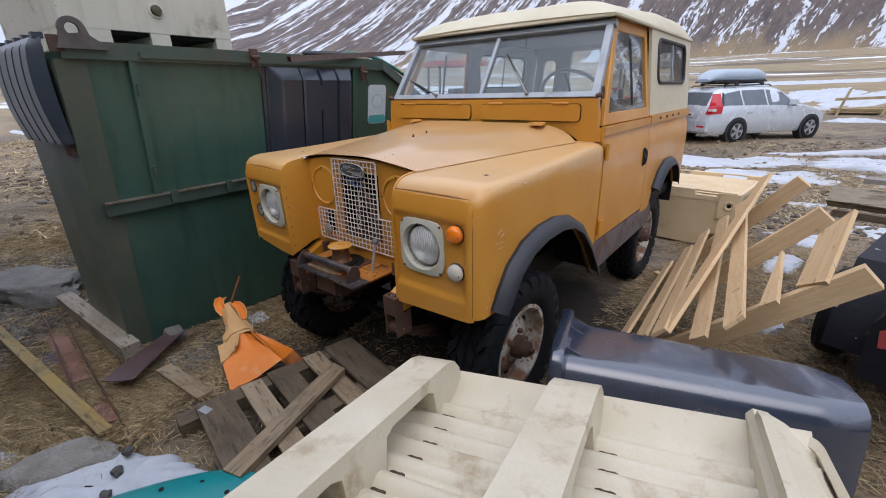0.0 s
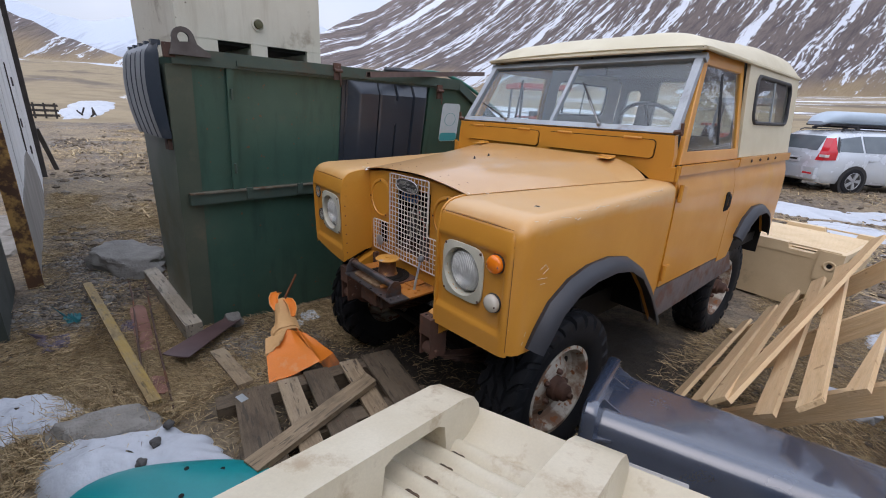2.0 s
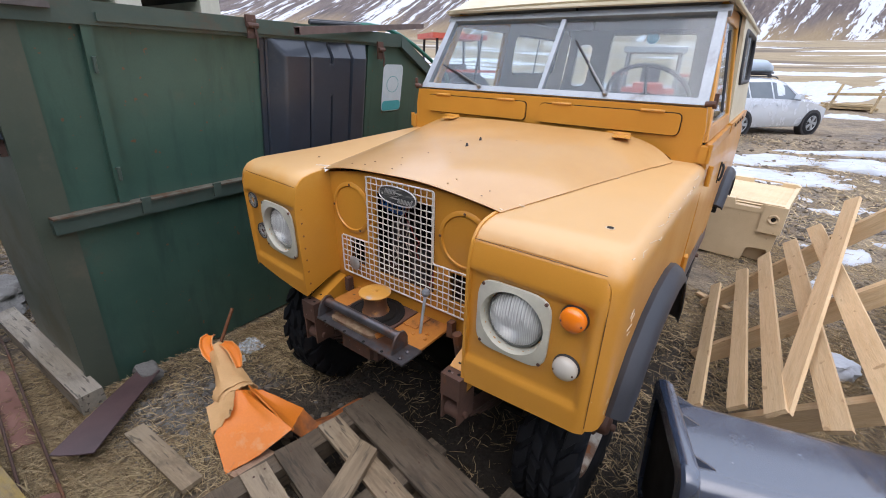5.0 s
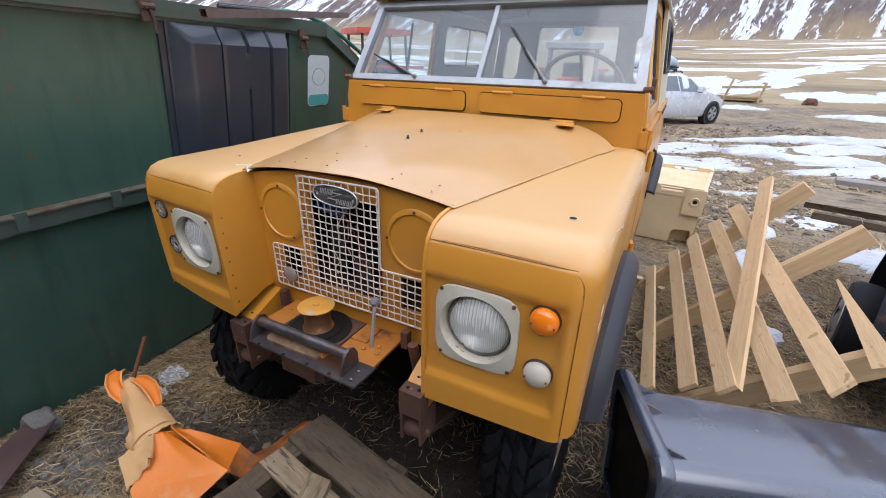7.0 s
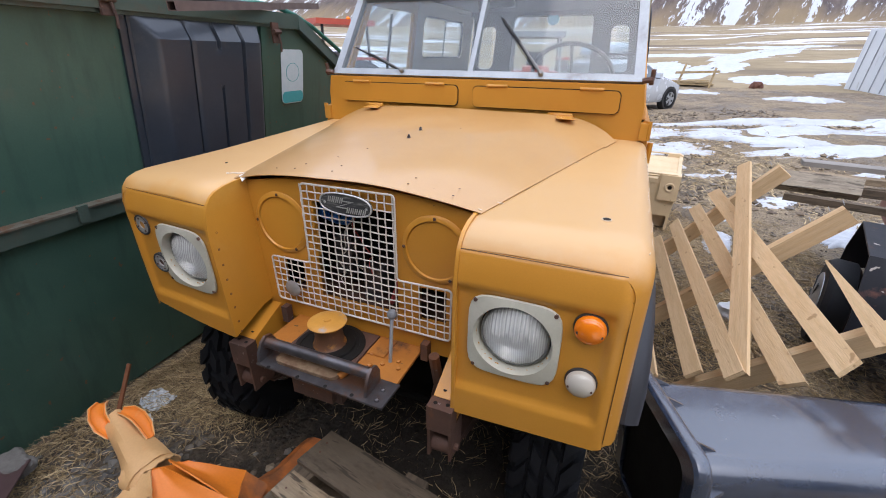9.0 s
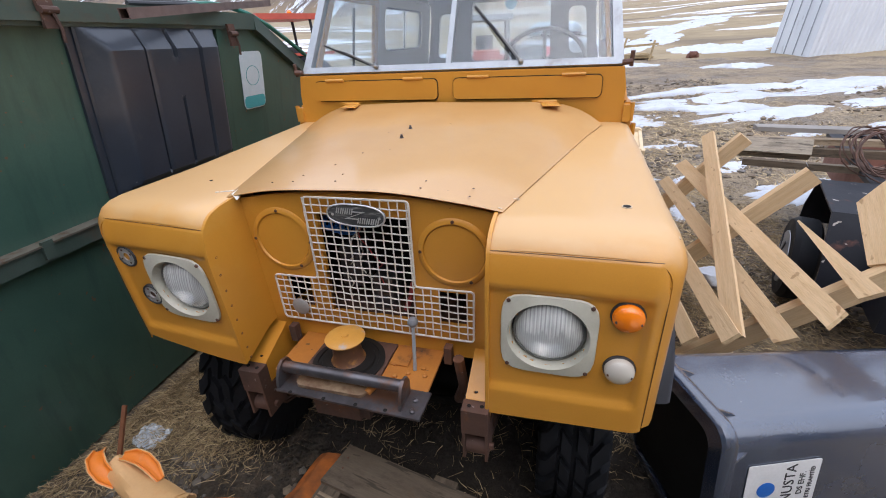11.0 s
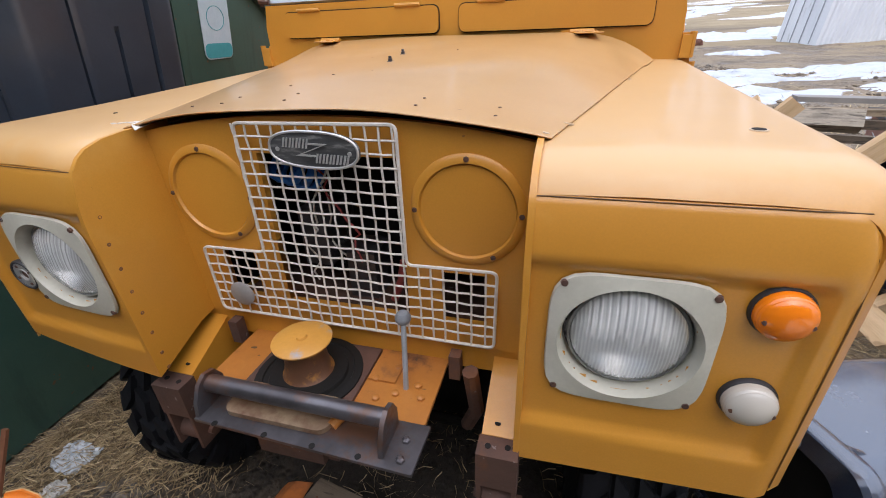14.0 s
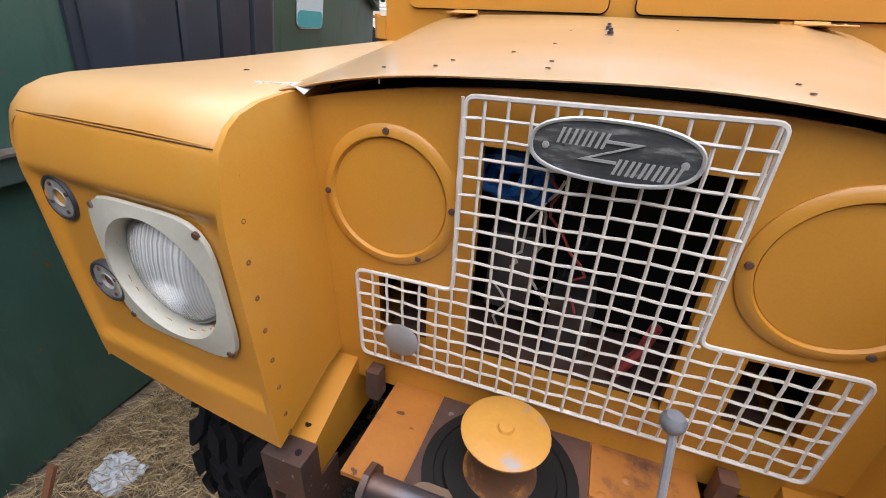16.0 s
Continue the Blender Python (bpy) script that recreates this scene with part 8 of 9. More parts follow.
# stations: along, roof or bonnet height, top half-width, belt height, sill height, side half-width
STAT = [(-0.93, 0.62, 0.60, 0.52, 0.36, 0.66), (-0.90, 0.95, 0.66, 0.86, 0.30, 0.76), (-0.84, 1.02, 0.66, 0.93, 0.26, 0.82), (-0.62, 1.36, 0.58, 0.96, 0.24, 0.86), (-0.45, 1.44, 0.60, 0.96, 0.24, 0.875), (0.6, 1.48, 0.61, 0.95, 0.23, 0.885), (1.3, 1.46, 0.60, 0.93, 0.23, 0.885),
        (1.75, 1.36, 0.57, 0.92, 0.23, 0.88), (2.32, 1.02, 0.66, 0.90, 0.23, 0.87), (2.9, 0.90, 0.64, 0.80, 0.23, 0.85), (3.3, 0.78, 0.58, 0.70, 0.25, 0.80), (3.50, 0.62, 0.50, 0.55, 0.30, 0.66)]


def station(x, out=0.0):
    blur = (-0.16, -0.08, 0.0, 0.08, 0.16) if -0.6 < x < 3.2 else (-0.03, 0.0, 0.03)
    zt, wt, zb, zs, ws = (sum(lerp(x + d, [(a[0], a[i]) for a in STAT]) for d in blur) / len(blur) for i in range(1, 6))
    wt, ws = wt + out, ws + out
    pts = [(ws * 0.93, zs), (ws * 0.985, zs + 0.07), (ws, (zs * 0.5 + zb * 0.5)), (ws * 0.985, zb), (wt + 0.06 * (ws - wt), zt - 0.05 * min(1, (zt - zb) / 0.3)), (wt - 0.06, zt), (wt * 0.5, zt + 0.02)]
    return pts


bm = bmesh.new()
rings = []
xs = [-0.93, -0.915, -0.90, -0.87, -0.84, -0.79, -0.74, -0.68, -0.62, -0.57] + [-0.53 + 0.09 * k for k in range(42)] + [3.30, 3.36, 3.42, 3.46, 3.50]
for x in xs:
    p = station(x)
    rings.append([(x, -y + 0.885, z) for y, z in p] + [(x, y + 0.885, z) for y, z in reversed(p)])
strip(bm, rings, True, True)
part("body", bm, M_SILVER, est, sharp=42)


def side_glass(pts, s, out=0.006, mat_=None, name="window"):
    """A window on the car's side; pts are (along, share of the height from belt to roof)."""
    bm = bmesh.new()
    vs = []
    for x, f in pts:
        p = station(x, out)
        (y0, z0), (y1, z1) = p[3], p[4]
        vs.append(bm.verts.new((x, 0.885 - s * (y0 + (y1 - y0) * f), z0 + (z1 - z0) * f)))
    bm.faces.new(vs)
    thick(bm, 0.004)
    return part(name, bm, mat_ or M_CARWIN, est)


for s in (-1, 1):
    side_glass([(-0.60, 0.06), (2.06, 0.05), (1.66, 0.95), (-0.46, 0.90)], s, 0.003, M_TRIM, "window_surround")
    side_glass([(-0.50, 0.10), (0.10, 0.08), (0.10, 0.90), (-0.42, 0.80)], s)
    side_glass([(0.16, 0.08), (0.95, 0.08), (0.95, 0.92), (0.16, 0.90)], s)
    side_glass([(1.02, 0.08), (1.98, 0.10), (1.62, 0.90), (1.02, 0.92)], s)
    for x in (0.0, 2.70):
        bm = bmesh.new()
        rr = 0.375
        prism(bm, [(x + rr * math.cos(a), 0.31 + rr * math.sin(a)) for a in (2 * math.pi * k / 24 for k in range(24))], "y", 0.885 - s * 0.70, 0.885 - s * 0.893)
        part("wheel_arch", bm, M_TRIM, est)
        m = pose(x, 0.885 - s * 0.80, 0.315, 90 * s, 0, 0)
        bm = bmesh.new()
        lathe(bm, [(0.20, -0.10), (0.29, -0.10), (0.315, -0.07), (0.315, 0.08), (0.29, 0.105), (0.21, 0.11)], m, 32)
        w = part("wheel", bm, M_TYRE, est)
        bm = bmesh.new()
        lathe(bm, [(0.215, 0.10), (0.20, 0.112), (0.19, 0.09), (0.0, 0.09)], m, 28)
        part("rim", bm, M_ALLOY, w)
        for k in range(5):
            bm = bmesh.new()
            a = radians(72 * k)
            prism(bm, [(0.02 * math.cos(a + 1.57) + 0.0, 0.02 * math.sin(a + 1.57)), (0.20 * math.cos(a + 0.22), 0.20 * math.sin(a + 0.22)), (0.20 * math.cos(a - 0.22), 0.20 * math.sin(a - 0.22)), (0.02 * math.cos(a - 1.57), 0.02 * math.sin(a - 1.57))], "z", 0.085, 0.117)
            bmesh.ops.transform(bm, matrix=m, verts=bm.verts)
            part("spoke", bm, M_ALLOY, w)
    for x in (1.12, 0.28):
        bm = box(x, x + 0.16, 0.885 - s * 0.895 - 0.012, 0.885 - s * 0.895 + 0.012, 0.80, 0.825, 0.006)
        part("door_handle", bm, M_SILVER, est)
    bm = bmesh.new()
    prism(bm, [(1.72, 0.97), (1.90, 0.97), (1.86, 1.10), (1.74, 1.08)], "y", 0.885 - s * 0.87, 0.885 - s * 1.02)
    bevel(bm, 0.015, 2)
    part("wing_mirror", bm, M_SILVER, est)
    # tall corner tail lamp
    bm = bmesh.new()
    rows = []
    for f in range(7):
        z = 0.78 + 0.52 * f / 6
        x0 = lerp(z, [(0.78, -0.905), (1.0, -0.86), (1.30, -0.665)])
        w = lerp(z, [(0.78, 0.28), (0.95, 0.26), (1.30, 0.06)])
        yy = lerp(z, [(0.78, 0.80), (1.0, 0.845), (1.30, 0.70)])
        rows.append([(x0 - 0.012, 0.885 - s * (yy - 0.16), z), (x0 + 0.01, 0.885 - s * (yy + 0.012), z), (x0 + w, 0.885 - s * (lerp(z, [(0.78, 0.893), (0.95, 0.888), (1.30, 0.725)])), z + 0.02)])
    strip(bm, rows)
    thick(bm, 0.01)
    lamp = part("tail_lamp", bm, M_TAIL, est, "tall red tail lamp")
    bm = box(-0.925, -0.80, 0.885 - s * 0.80 - 0.07, 0.885 - s * 0.80 + 0.07, 0.86, 0.92, 0.012)
    part("clear_lens", bm, M_CLEAR, lamp)
    bm = bmesh.new()
    tube(bm, [(-0.35, 0.885 - s * 0.56, 1.465), (-0.25, 0.885 - s * 0.56, 1.505), (1.2, 0.885 - s * 0.56, 1.515), (1.3, 0.885 - s * 0.56, 1.475)], 0.016, 6)
    part("roof_rail", bm, M_TRIM, est)
bm = bmesh.new()
vs = [bm.verts.new(p) for p in ((-0.862, 0.30, 1.00), (-0.862, 1.47, 1.00), (-0.645, 1.40, 1.335), (-0.645, 0.37, 1.335))]
bm.faces.new(vs)
thick(bm, 0.008)
part("rear_window", bm, M_CARWIN, est)
bm = box(-0.945, -0.90, 0.62, 1.15, 0.70, 0.82, 0.004)
pl = part("number_plate", bm, M_PLATE, est, "number plate")
bm = box(-0.949, -0.944, 0.68, 1.09, 0.74, 0.785)
part("plate_bar", bm, M_INK, pl)
bm = box(-0.965, -0.80, 0.12, 1.65, 0.33, 0.60, 0.05, 3)
part("rear_bumper", bm, M_SILVER, est)
for y in (0.30, 1.47):
    bm = box(-0.972, -0.955, y - 0.12, y + 0.12, 0.44, 0.485, 0.01)
    part("reflector", bm, M_TAIL, est)
bm = bmesh.new()
rings = []
for i in range(15):
    u = i / 14
    x = -0.55 + 2.05 * u
    e = min(1.0, (min(u, 1 - u) / 0.22)) ** 0.5
    hw, hh = 0.40 * (0.55 + 0.45 * e), 0.20 * (0.25 + 0.75 * e)
    rings.append([(x, 0.885 + y, 1.60 + z) for y, z in [(hw * math.copysign(abs(math.cos(a)) ** 0.55, math.cos(a)), hh * (0.75 + 0.95 * math.copysign(abs(math.sin(a)) ** 0.7, math.sin(a)) if math.sin(a) > 0 else 0.75 + 0.75 * math.sin(a))) for a in (2 * math.pi * k / 20 for k in range(20))]])
strip(bm, rings, True, True)
rb = part("roof_box", bm, M_ROOFBOX, est, "pale grey plastic roof box")
bm = box(-0.45, 1.40, 0.55, 1.22, 1.585, 1.625, 0.012)
part("box_base", bm, M_TRIM, rb)
for x in (0.05, 0.95):
    bm = bmesh.new()
    tube(bm, [(x, 0.30, 1.565), (x, 1.47, 1.565)], 0.022, 8)
    for y in (0.325, 1.445):
        bx(bm, x - 0.05, x + 0.05, y - 0.03, y + 0.03, 1.49, 1.56)
    part("roof_bar", bm, M_TRIM, est)

# ---- two tractors standing behind the car ----
M_TRACRED = surface("tractor_red_paint", (0.55, 0.10, 0.06), (0.48, 0.08, 0.05), 4, 0.4, stain=(0.2, 0.06, 0.04), stain_at=0.62)
M_CABGREY = surface("grey_cab_paint", (0.32, 0.34, 0.35), (0.26, 0.28, 0.29), 4, 0.5)


def tractor(at, turn, label, roof, frame_mat, beacon, w=1.25, h=2.35):
    t = thing("tractor", label, "tractor", pose(at[0], at[1], land(*at) - 0.03, 0, 0, turn))
    hw = w / 2
    for i, x in enumerate((-hw, hw)):
        for j, y in enumerate((-0.62, 0.62)):
            bm = bmesh.new()
            tube(bm, [(x, y, 1.0), (x * 0.94, y * (0.95 if j else 0.9), h - 0.1)], 0.035, 6)
            part("cab_pillar", bm, frame_mat, t)
    bm = box(-hw - 0.06, hw + 0.06, -0.75, 0.75, h - 0.12, h, 0.05, 3)
    part("cab_roof", bm, roof, t)
    if beacon:
        bm = bmesh.new()
        lathe(bm, [(0.06, 0), (0.06, 0.08), (0.03, 0.12), (0, 0.12)], pose(0.30, -0.45, h), 14)
        part("beacon", bm, M_AMBER, t, "orange beacon")
    bm = box(-hw + 0.02, hw - 0.02, -0.64, 0.64, 0.62, 1.08, 0.03)
    part("cab_body", bm, M_TRACRED, t)
    bm = box(-0.30, 0.30, 0.60, 2.05, 0.62, 1.22, 0.07, 3)
    part("bonnet", bm, M_TRACRED, t)
    bm = box(-0.22, 0.22, -0.35, 0.10, 0.95, 1.55, 0.06, 2)
    part("seat", bm, M_BLACK, t)
    for x in (-hw - 0.10, hw + 0.10):
        for y, r in ((-0.25, 0.68), (1.75, 0.40)):
            m = pose(x * (1 if r > 0.5 else 0.85), y, r, 0, 90, 0)
            bm = bmesh.new()
            lathe(bm, [(r * 0.55, -0.13), (r * 0.92, -0.15), (r, -0.12), (r, 0.12), (r * 0.92, 0.15), (r * 0.55, 0.13)], m, 30)
            wl_ = part("wheel", bm, M_TYRE, t)
            bm = bmesh.new()
            lathe(bm, [(r * 0.56, -0.10), (r * 0.5, -0.02), (0.1, 0.0), (0, 0.0)], m, 24)
            lathe(bm, [(r * 0.56, 0.10), (r * 0.5, 0.05), (0.1, 0.03), (0, 0.03)], m, 24)
            part("rim", bm, M_CREAM, wl_)
        bm = box(min(x * 0.8, x * 1.25), max(x * 0.8, x * 1.25), -0.95, 0.35, 1.36, 1.42, 0.02)
        part("mudguard", bm, M_TRACRED, t)
    return t


tractor((-6.15, 8.95), 150, "red tractor with red cab roof and an orange beacon", M_TRACRED, M_TRIM, True, 0.95, 2.24)
tractor((-1.75, 11.6), 192, "old red tractor with a grey cab frame", M_CABGREY, M_CABGREY, False, 1.25, 2.0)

# ---- leaning corrugated steel container far off ----
M_CORR = surface("bleached_corrugated_steel", (0.70, 0.73, 0.75), (0.62, 0.65, 0.68), 1.5, 0.5, 0.1, bump=0.1, stain=(0.36, 0.34, 0.32), stain_at=0.64, stretch=(1, 1, 0.3))
COX = pose(9.85, 21.4, land(9.9, 21.6) - 0.12, 0, 5.0, 14.0)
cont = thing("storage_container", "pale grey corrugated steel container standing slightly askew", "container", COX)
bm = bmesh.new()
ring = []
for k in range(121):
    x = 6.0 * k / 120
    ring.append((x, 0.04 if (k // 2) % 2 else 0.0))
ring += [(6.0, 2.4), (0.0, 2.4)]
prism(bm, ring, "z", 0.12, 2.5)
part("corrugated_wall", bm, M_CORR, cont, sharp=20)
for x in (0.0, 5.94):
    bm = box(x - 0.03, x + 0.10, -0.03, 0.08, 0.0, 2.56, 0.01)
    part("corner_post", bm, M_CORR, cont)
for z in (0.0, 2.44):
    bm = box(0.10, 5.9, -0.03, 0.06, z, z + 0.12, 0.01)
    part("side_rail", bm, M_CORR, cont)
for k in range(4):
    bm = bmesh.new()
    tube(bm, [(-0.05, 0.35 + 0.55 * k, 0.15), (-0.05, 0.35 + 0.55 * k, 2.4)], 0.025, 6)
    part("locking_bar", bm, M_GALV, cont)
bm = box(-0.035, 0.0, 0.05, 2.35, 0.1, 2.45)
part("door", bm, M_CORR, cont)

# ---- timber stack and trestles beyond the estate car ----
M_STACK = wood("sun_bleached_timber", (0.50, 0.37, 0.19), (0.42, 0.30, 0.15), grey=(0.45, 0.38, 0.27))
rnd = random.Random(31)
gx, gy = 3.35, 23.3
for k in range(8):
    z = land(gx, gy) + 0.12 + 0.10 * (k // 4)
    a = V((gx - 0.7 + rnd.uniform(-0.2, 0.15), gy + 0.22 * (k % 4), z))
    b = V((gx + 0.9 + rnd.uniform(-0.25, 0.25), gy + 0.2 + 0.22 * (k % 4), z + rnd.uniform(-0.03, 0.03)))
    ob = plank_between("stacked_plank", a, b, 0.20, 0.08, (0, 0, 1), M_STACK)
    tagged(ob, "pale timber plank lying in a stack", "plank", "timber stack")
for k, (x, lean) in enumerate(((-0.6, 0.25), (0.75, 0.15))):
    ob = plank_between("leaning_post", (gx + x, gy - 0.25, land(gx, gy) - 0.02), (gx + x + lean, gy - 0.05, land(gx, gy) + 1.0 - 0.15 * k % 0.4), 0.09, 0.09, (0, 1, 0), M_STACK)
    tagged(ob, "pale wooden post leaning on the timber stack", "post")
ob = plank_between("rail", (gx - 0.75, gy - 0.32, land(gx, gy) + 0.62), (gx + 1.05, gy - 0.30, land(gx, gy) + 0.70), 0.10, 0.05, (0, 1, 0), M_STACK)
tagged(ob, "pale wooden rail nailed along the posts", "rail")
boulder("red_rock", (6.0, 23.3, land(6.0, 23.3) + 0.08), (0.27, 0.20, 0.24), 41, "reddish rock on the dry grass", mat_=surface("red_brown_rock", (0.17, 0.075, 0.05), (0.12, 0.055, 0.04), 6, 0.9, bump=0.5), flat=0.8)

# ---- black trailer loaded with old boards ----
M_TRBLACK = surface("chipped_black_trailer_paint", (0.012, 0.013, 0.018), (0.018, 0.020, 0.025), 6, 0.45, gloss=0.16, bump=0.15, stain=(0.13, 0.06, 0.045), stain_at=0.60, stain_scale=7, spot=(0.34, 0.31, 0.28), spot_at=0.70, spot_scale=18)
M_COVER = surface("dull_silver_wheel_cover", (0.33, 0.34, 0.35), (0.26, 0.27, 0.28), 14, 0.4, 0.5)
tr = thing("trailer", "black box trailer with flaking paint, loaded with old boards", "trailer", pose(2.22, 2.08, 0.0, 0, 0, -16))
m = pose(-0.12, 0.0, 0.315, 90, 0, -90)
bm = bmesh.new()
lathe(bm, [(0.15, -0.07), (0.24, -0.07), (0.270, -0.05), (0.275, 0.045), (0.255, 0.075), (0.18, 0.08)], m, 36)
tw = part("wheel", bm, M_TYRE, tr)
bm = bmesh.new()
lathe(bm, [(0.178, 0.066), (0.174, 0.084), (0.13, 0.094), (0.05, 0.102), (0, 0.102)], m, 32)
part("wheel_cover", bm, M_COVER, tw, "silver wheel cover")
for k in range(6):
    bm = bmesh.new()
    a = radians(60 * k)
    bx(bm, 0.055, 0.15, -0.008, 0.008, 0.096, 0.103, pose(0, 0, 0, 0, 0, 60 * k))
    bmesh.ops.transform(bm, matrix=m, verts=bm.verts)
    part("cover_slot", bm, M_TRIM, tw)
bm = bmesh.new()
arch = [(-0.50, 0.30), (-0.47, 0.46), (-0.28, 0.75), (0.28, 0.78), (0.46, 0.55), (0.48, 0.42)]
rings = [[(x, y, z) for x in (-0.10, 0.26)] for y, z in arch]
strip(bm, rings)
thick(bm, 0.012)
part("mudguard", bm, M_TRBLACK, tr, "angular black mudguard with flaked paint")
bm = bmesh.new()
bx(bm, 0.24, 1.60, -0.40, 2.2, 0.42, 0.46)
for x0, x1, y0, y1 in ((0.24, 0.28, -0.40, 2.2), (1.56, 1.60, -0.40, 2.2), (0.28, 1.56, -0.40, -0.36), (0.28, 1.56, 2.16, 2.2)):
    bx(bm, x0, x1, y0, y1, 0.46, 0.695)
part("box_body", bm, M_BROWNSHEET, tr, "red-brown rusty box side")
bm = bmesh.new()
for x0, x1, y0, y1 in ((0.20, 0.30, -0.44, 2.24), (1.54, 1.64, -0.44, 2.24), (0.30, 1.54, -0.44, -0.34), (0.30, 1.54, 2.14, 2.24)):
    bx(bm, x0, x1, y0, y1, 0.70, 0.735)
part("top_frame", bm, M_TRBLACK, tr)
bm = bmesh.new()
prism(bm, [(0.10, 0.34), (0.62, 0.34), (0.62, 0.60), (0.56, 0.68), (0.13, 0.68), (0.10, 0.62)], "y", -0.82, -0.46)
bevel(bm, 0.012, 2)
tool = part("tool_box", bm, M_TRBLACK, tr, "black box with peeling red and white paint")
for k in range(2):
    bm = box(0.24 + 0.085 * k, 0.295 + 0.085 * k, -0.8235, -0.8195, 0.43, 0.49)
    part("letter_bar", bm, M_STICKW2, tool)
rnd = random.Random(3)
for k in range(7):
    x, y = rnd.uniform(0.15, 0.52), rnd.uniform(-0.80, -0.6)
    bm = bmesh.new()
    n = 9
    prism(bm, [(x + rnd.uniform(0.02, 0.05) * math.cos(a), y + rnd.uniform(0.015, 0.03) * math.sin(a)) for a in (2 * math.pi * q / n for q in range(n))], "z", 0.6795, 0.6822)
    part("paint_flake", bm, M_REDWIRE if k % 2 else M_STICKW2, tool)
bm = bmesh.new()
prism(bm, [(0.14, 0.52), (0.30, 0.55), (0.42, 0.53), (0.46, 0.60), (0.38, 0.655), (0.20, 0.65), (0.13, 0.60)], "y", -0.823, -0.8198)
part("paint_flake", bm, M_REDWIRE, tool)
bm = box(0.17, 0.25, -0.47, -0.41, 0.63, 0.75, 0.01)
part("marker_lamp", bm, M_AMBER, tr, "amber lamp")
bm = bmesh.new()
tube(bm, [(0.30, -0.82, 0.42), (0.8, -1.6, 0.42)], 0.035, 8)
part("drawbar", bm, M_TRBLACK, tr)
for a, b, w, t_, mat_, lab in (((2.05, 3.24, 0.775), (4.3, 2.86, 0.775), 0.10, 0.06, M_DARKWOOD, "dark old beam lying across the trailer"), ((2.10, 3.30, 0.845), (4.3, 2.98, 0.845), 0.12, 0.045, M_OLDWOOD, "weathered board lying across the trailer"),
                               ((2.0, 3.12, 0.70), (3.2, 2.55, 0.752), 0.07, 0.05, M_DARKWOOD, "dark thin beam lying across the trailer"), ((2.16, 3.50, 0.905), (3.4, 3.25, 0.905), 0.22, 0.035, M_SHEDPATCH, "grey split slab on top of the old boards"),
                               ((2.6, 2.2, 0.765), (4.2, 2.1, 0.765), 0.16, 0.05, M_OLDWOOD, "grey board lying in the trailer")):
    tagged(plank_between("old_board", a, b, w, t_, (0, 0.05, 1), mat_), lab, "board", "trailer load")
ob = plank_between("thick_beam", (1.96, 3.25, 0.80), (2.45, 3.12, 0.80), 0.13, 0.10, (0, -0.8, 0.6), M_PALEWOOD)
tagged(ob, "short thick weathered beam end beside the trailer", "beam")
rnd = random.Random(12)
pts = []
for k in range(12):
    r, ph = 0.17 + rnd.uniform(-0.035, 0.04), rnd.uniform(0, 6)
    for i in range(22):
        a = 2 * math.pi * i / 22
        pts.append((2.60 + r * math.cos(a) * 0.8 + 0.02 * math.sin(3 * a + ph), 2.62 + 0.12 * math.sin(a) + 0.02 * k - 0.1, 0.90 + r * math.sin(a) * 0.75 + 0.02 * math.cos(2 * a + ph)))
bm = bmesh.new()
tube(bm, pts, 0.005, 5)
tagged(part("wire_coil", bm, M_RUST), "tangled coil of rusty wire on the trailer load", "wire coil")

# ---- dark gate and posts by the snow-filled ditch ----
gate = thing("wooden_gate", "dark wooden cattle gate standing by the ditch", "gate", pose(-25.0, -2.15, land(-25.0, -2.0) - 0.06, 0, 0, 88) @ Matrix.Scale(0.72, 4))
for x in (0.0, 0.5, 1.0):
    part("post", box(x - 0.05, x + 0.05, -0.05, 0.05, 0.0, 1.0, 0.01), M_DARKPOST, gate)
for z in (0.25, 0.55, 0.85):
    part("rail", box(-0.15, 1.15, -0.03, 0.03, z - 0.07, z + 0.07, 0.008), M_DARKPOST, gate)
rnd = random.Random(5)
for k in range(5):
    x, y = -26.5 + rnd.uniform(-0.5, 0.5), -0.55 + 0.16 * k
    ob = plank_between("broken_post", (x, y, land(x, y) - 0.05), (x + rnd.uniform(-0.2, 0.2), y + rnd.uniform(-0.3, 0.3), land(x, y) + rnd.uniform(0.15, 0.42)), 0.07, 0.07, (1, 0, 0), M_DARKPOST)
    tagged(ob, "broken dark fence post in the ditch bank", "post")

# ---- straw, dry grass and gravel on the ground ----
def island_material(name, cols, rough=0.9):
    n = Nodes(name)
    r = n.add("ShaderNodeNewGeometry").outputs["Random Per Island"]
    ramp = n.add("ShaderNodeValToRGB", Fac=r)
    els = ramp.color_ramp.elements
    while len(els) < len(cols):
        els.new(0.5)
    for k, c in enumerate(cols):
        els[k].position, els[k].color = k / (len(cols) - 1), (*c, 1)
    return n.finish(ramp.outputs["Color"], rough)


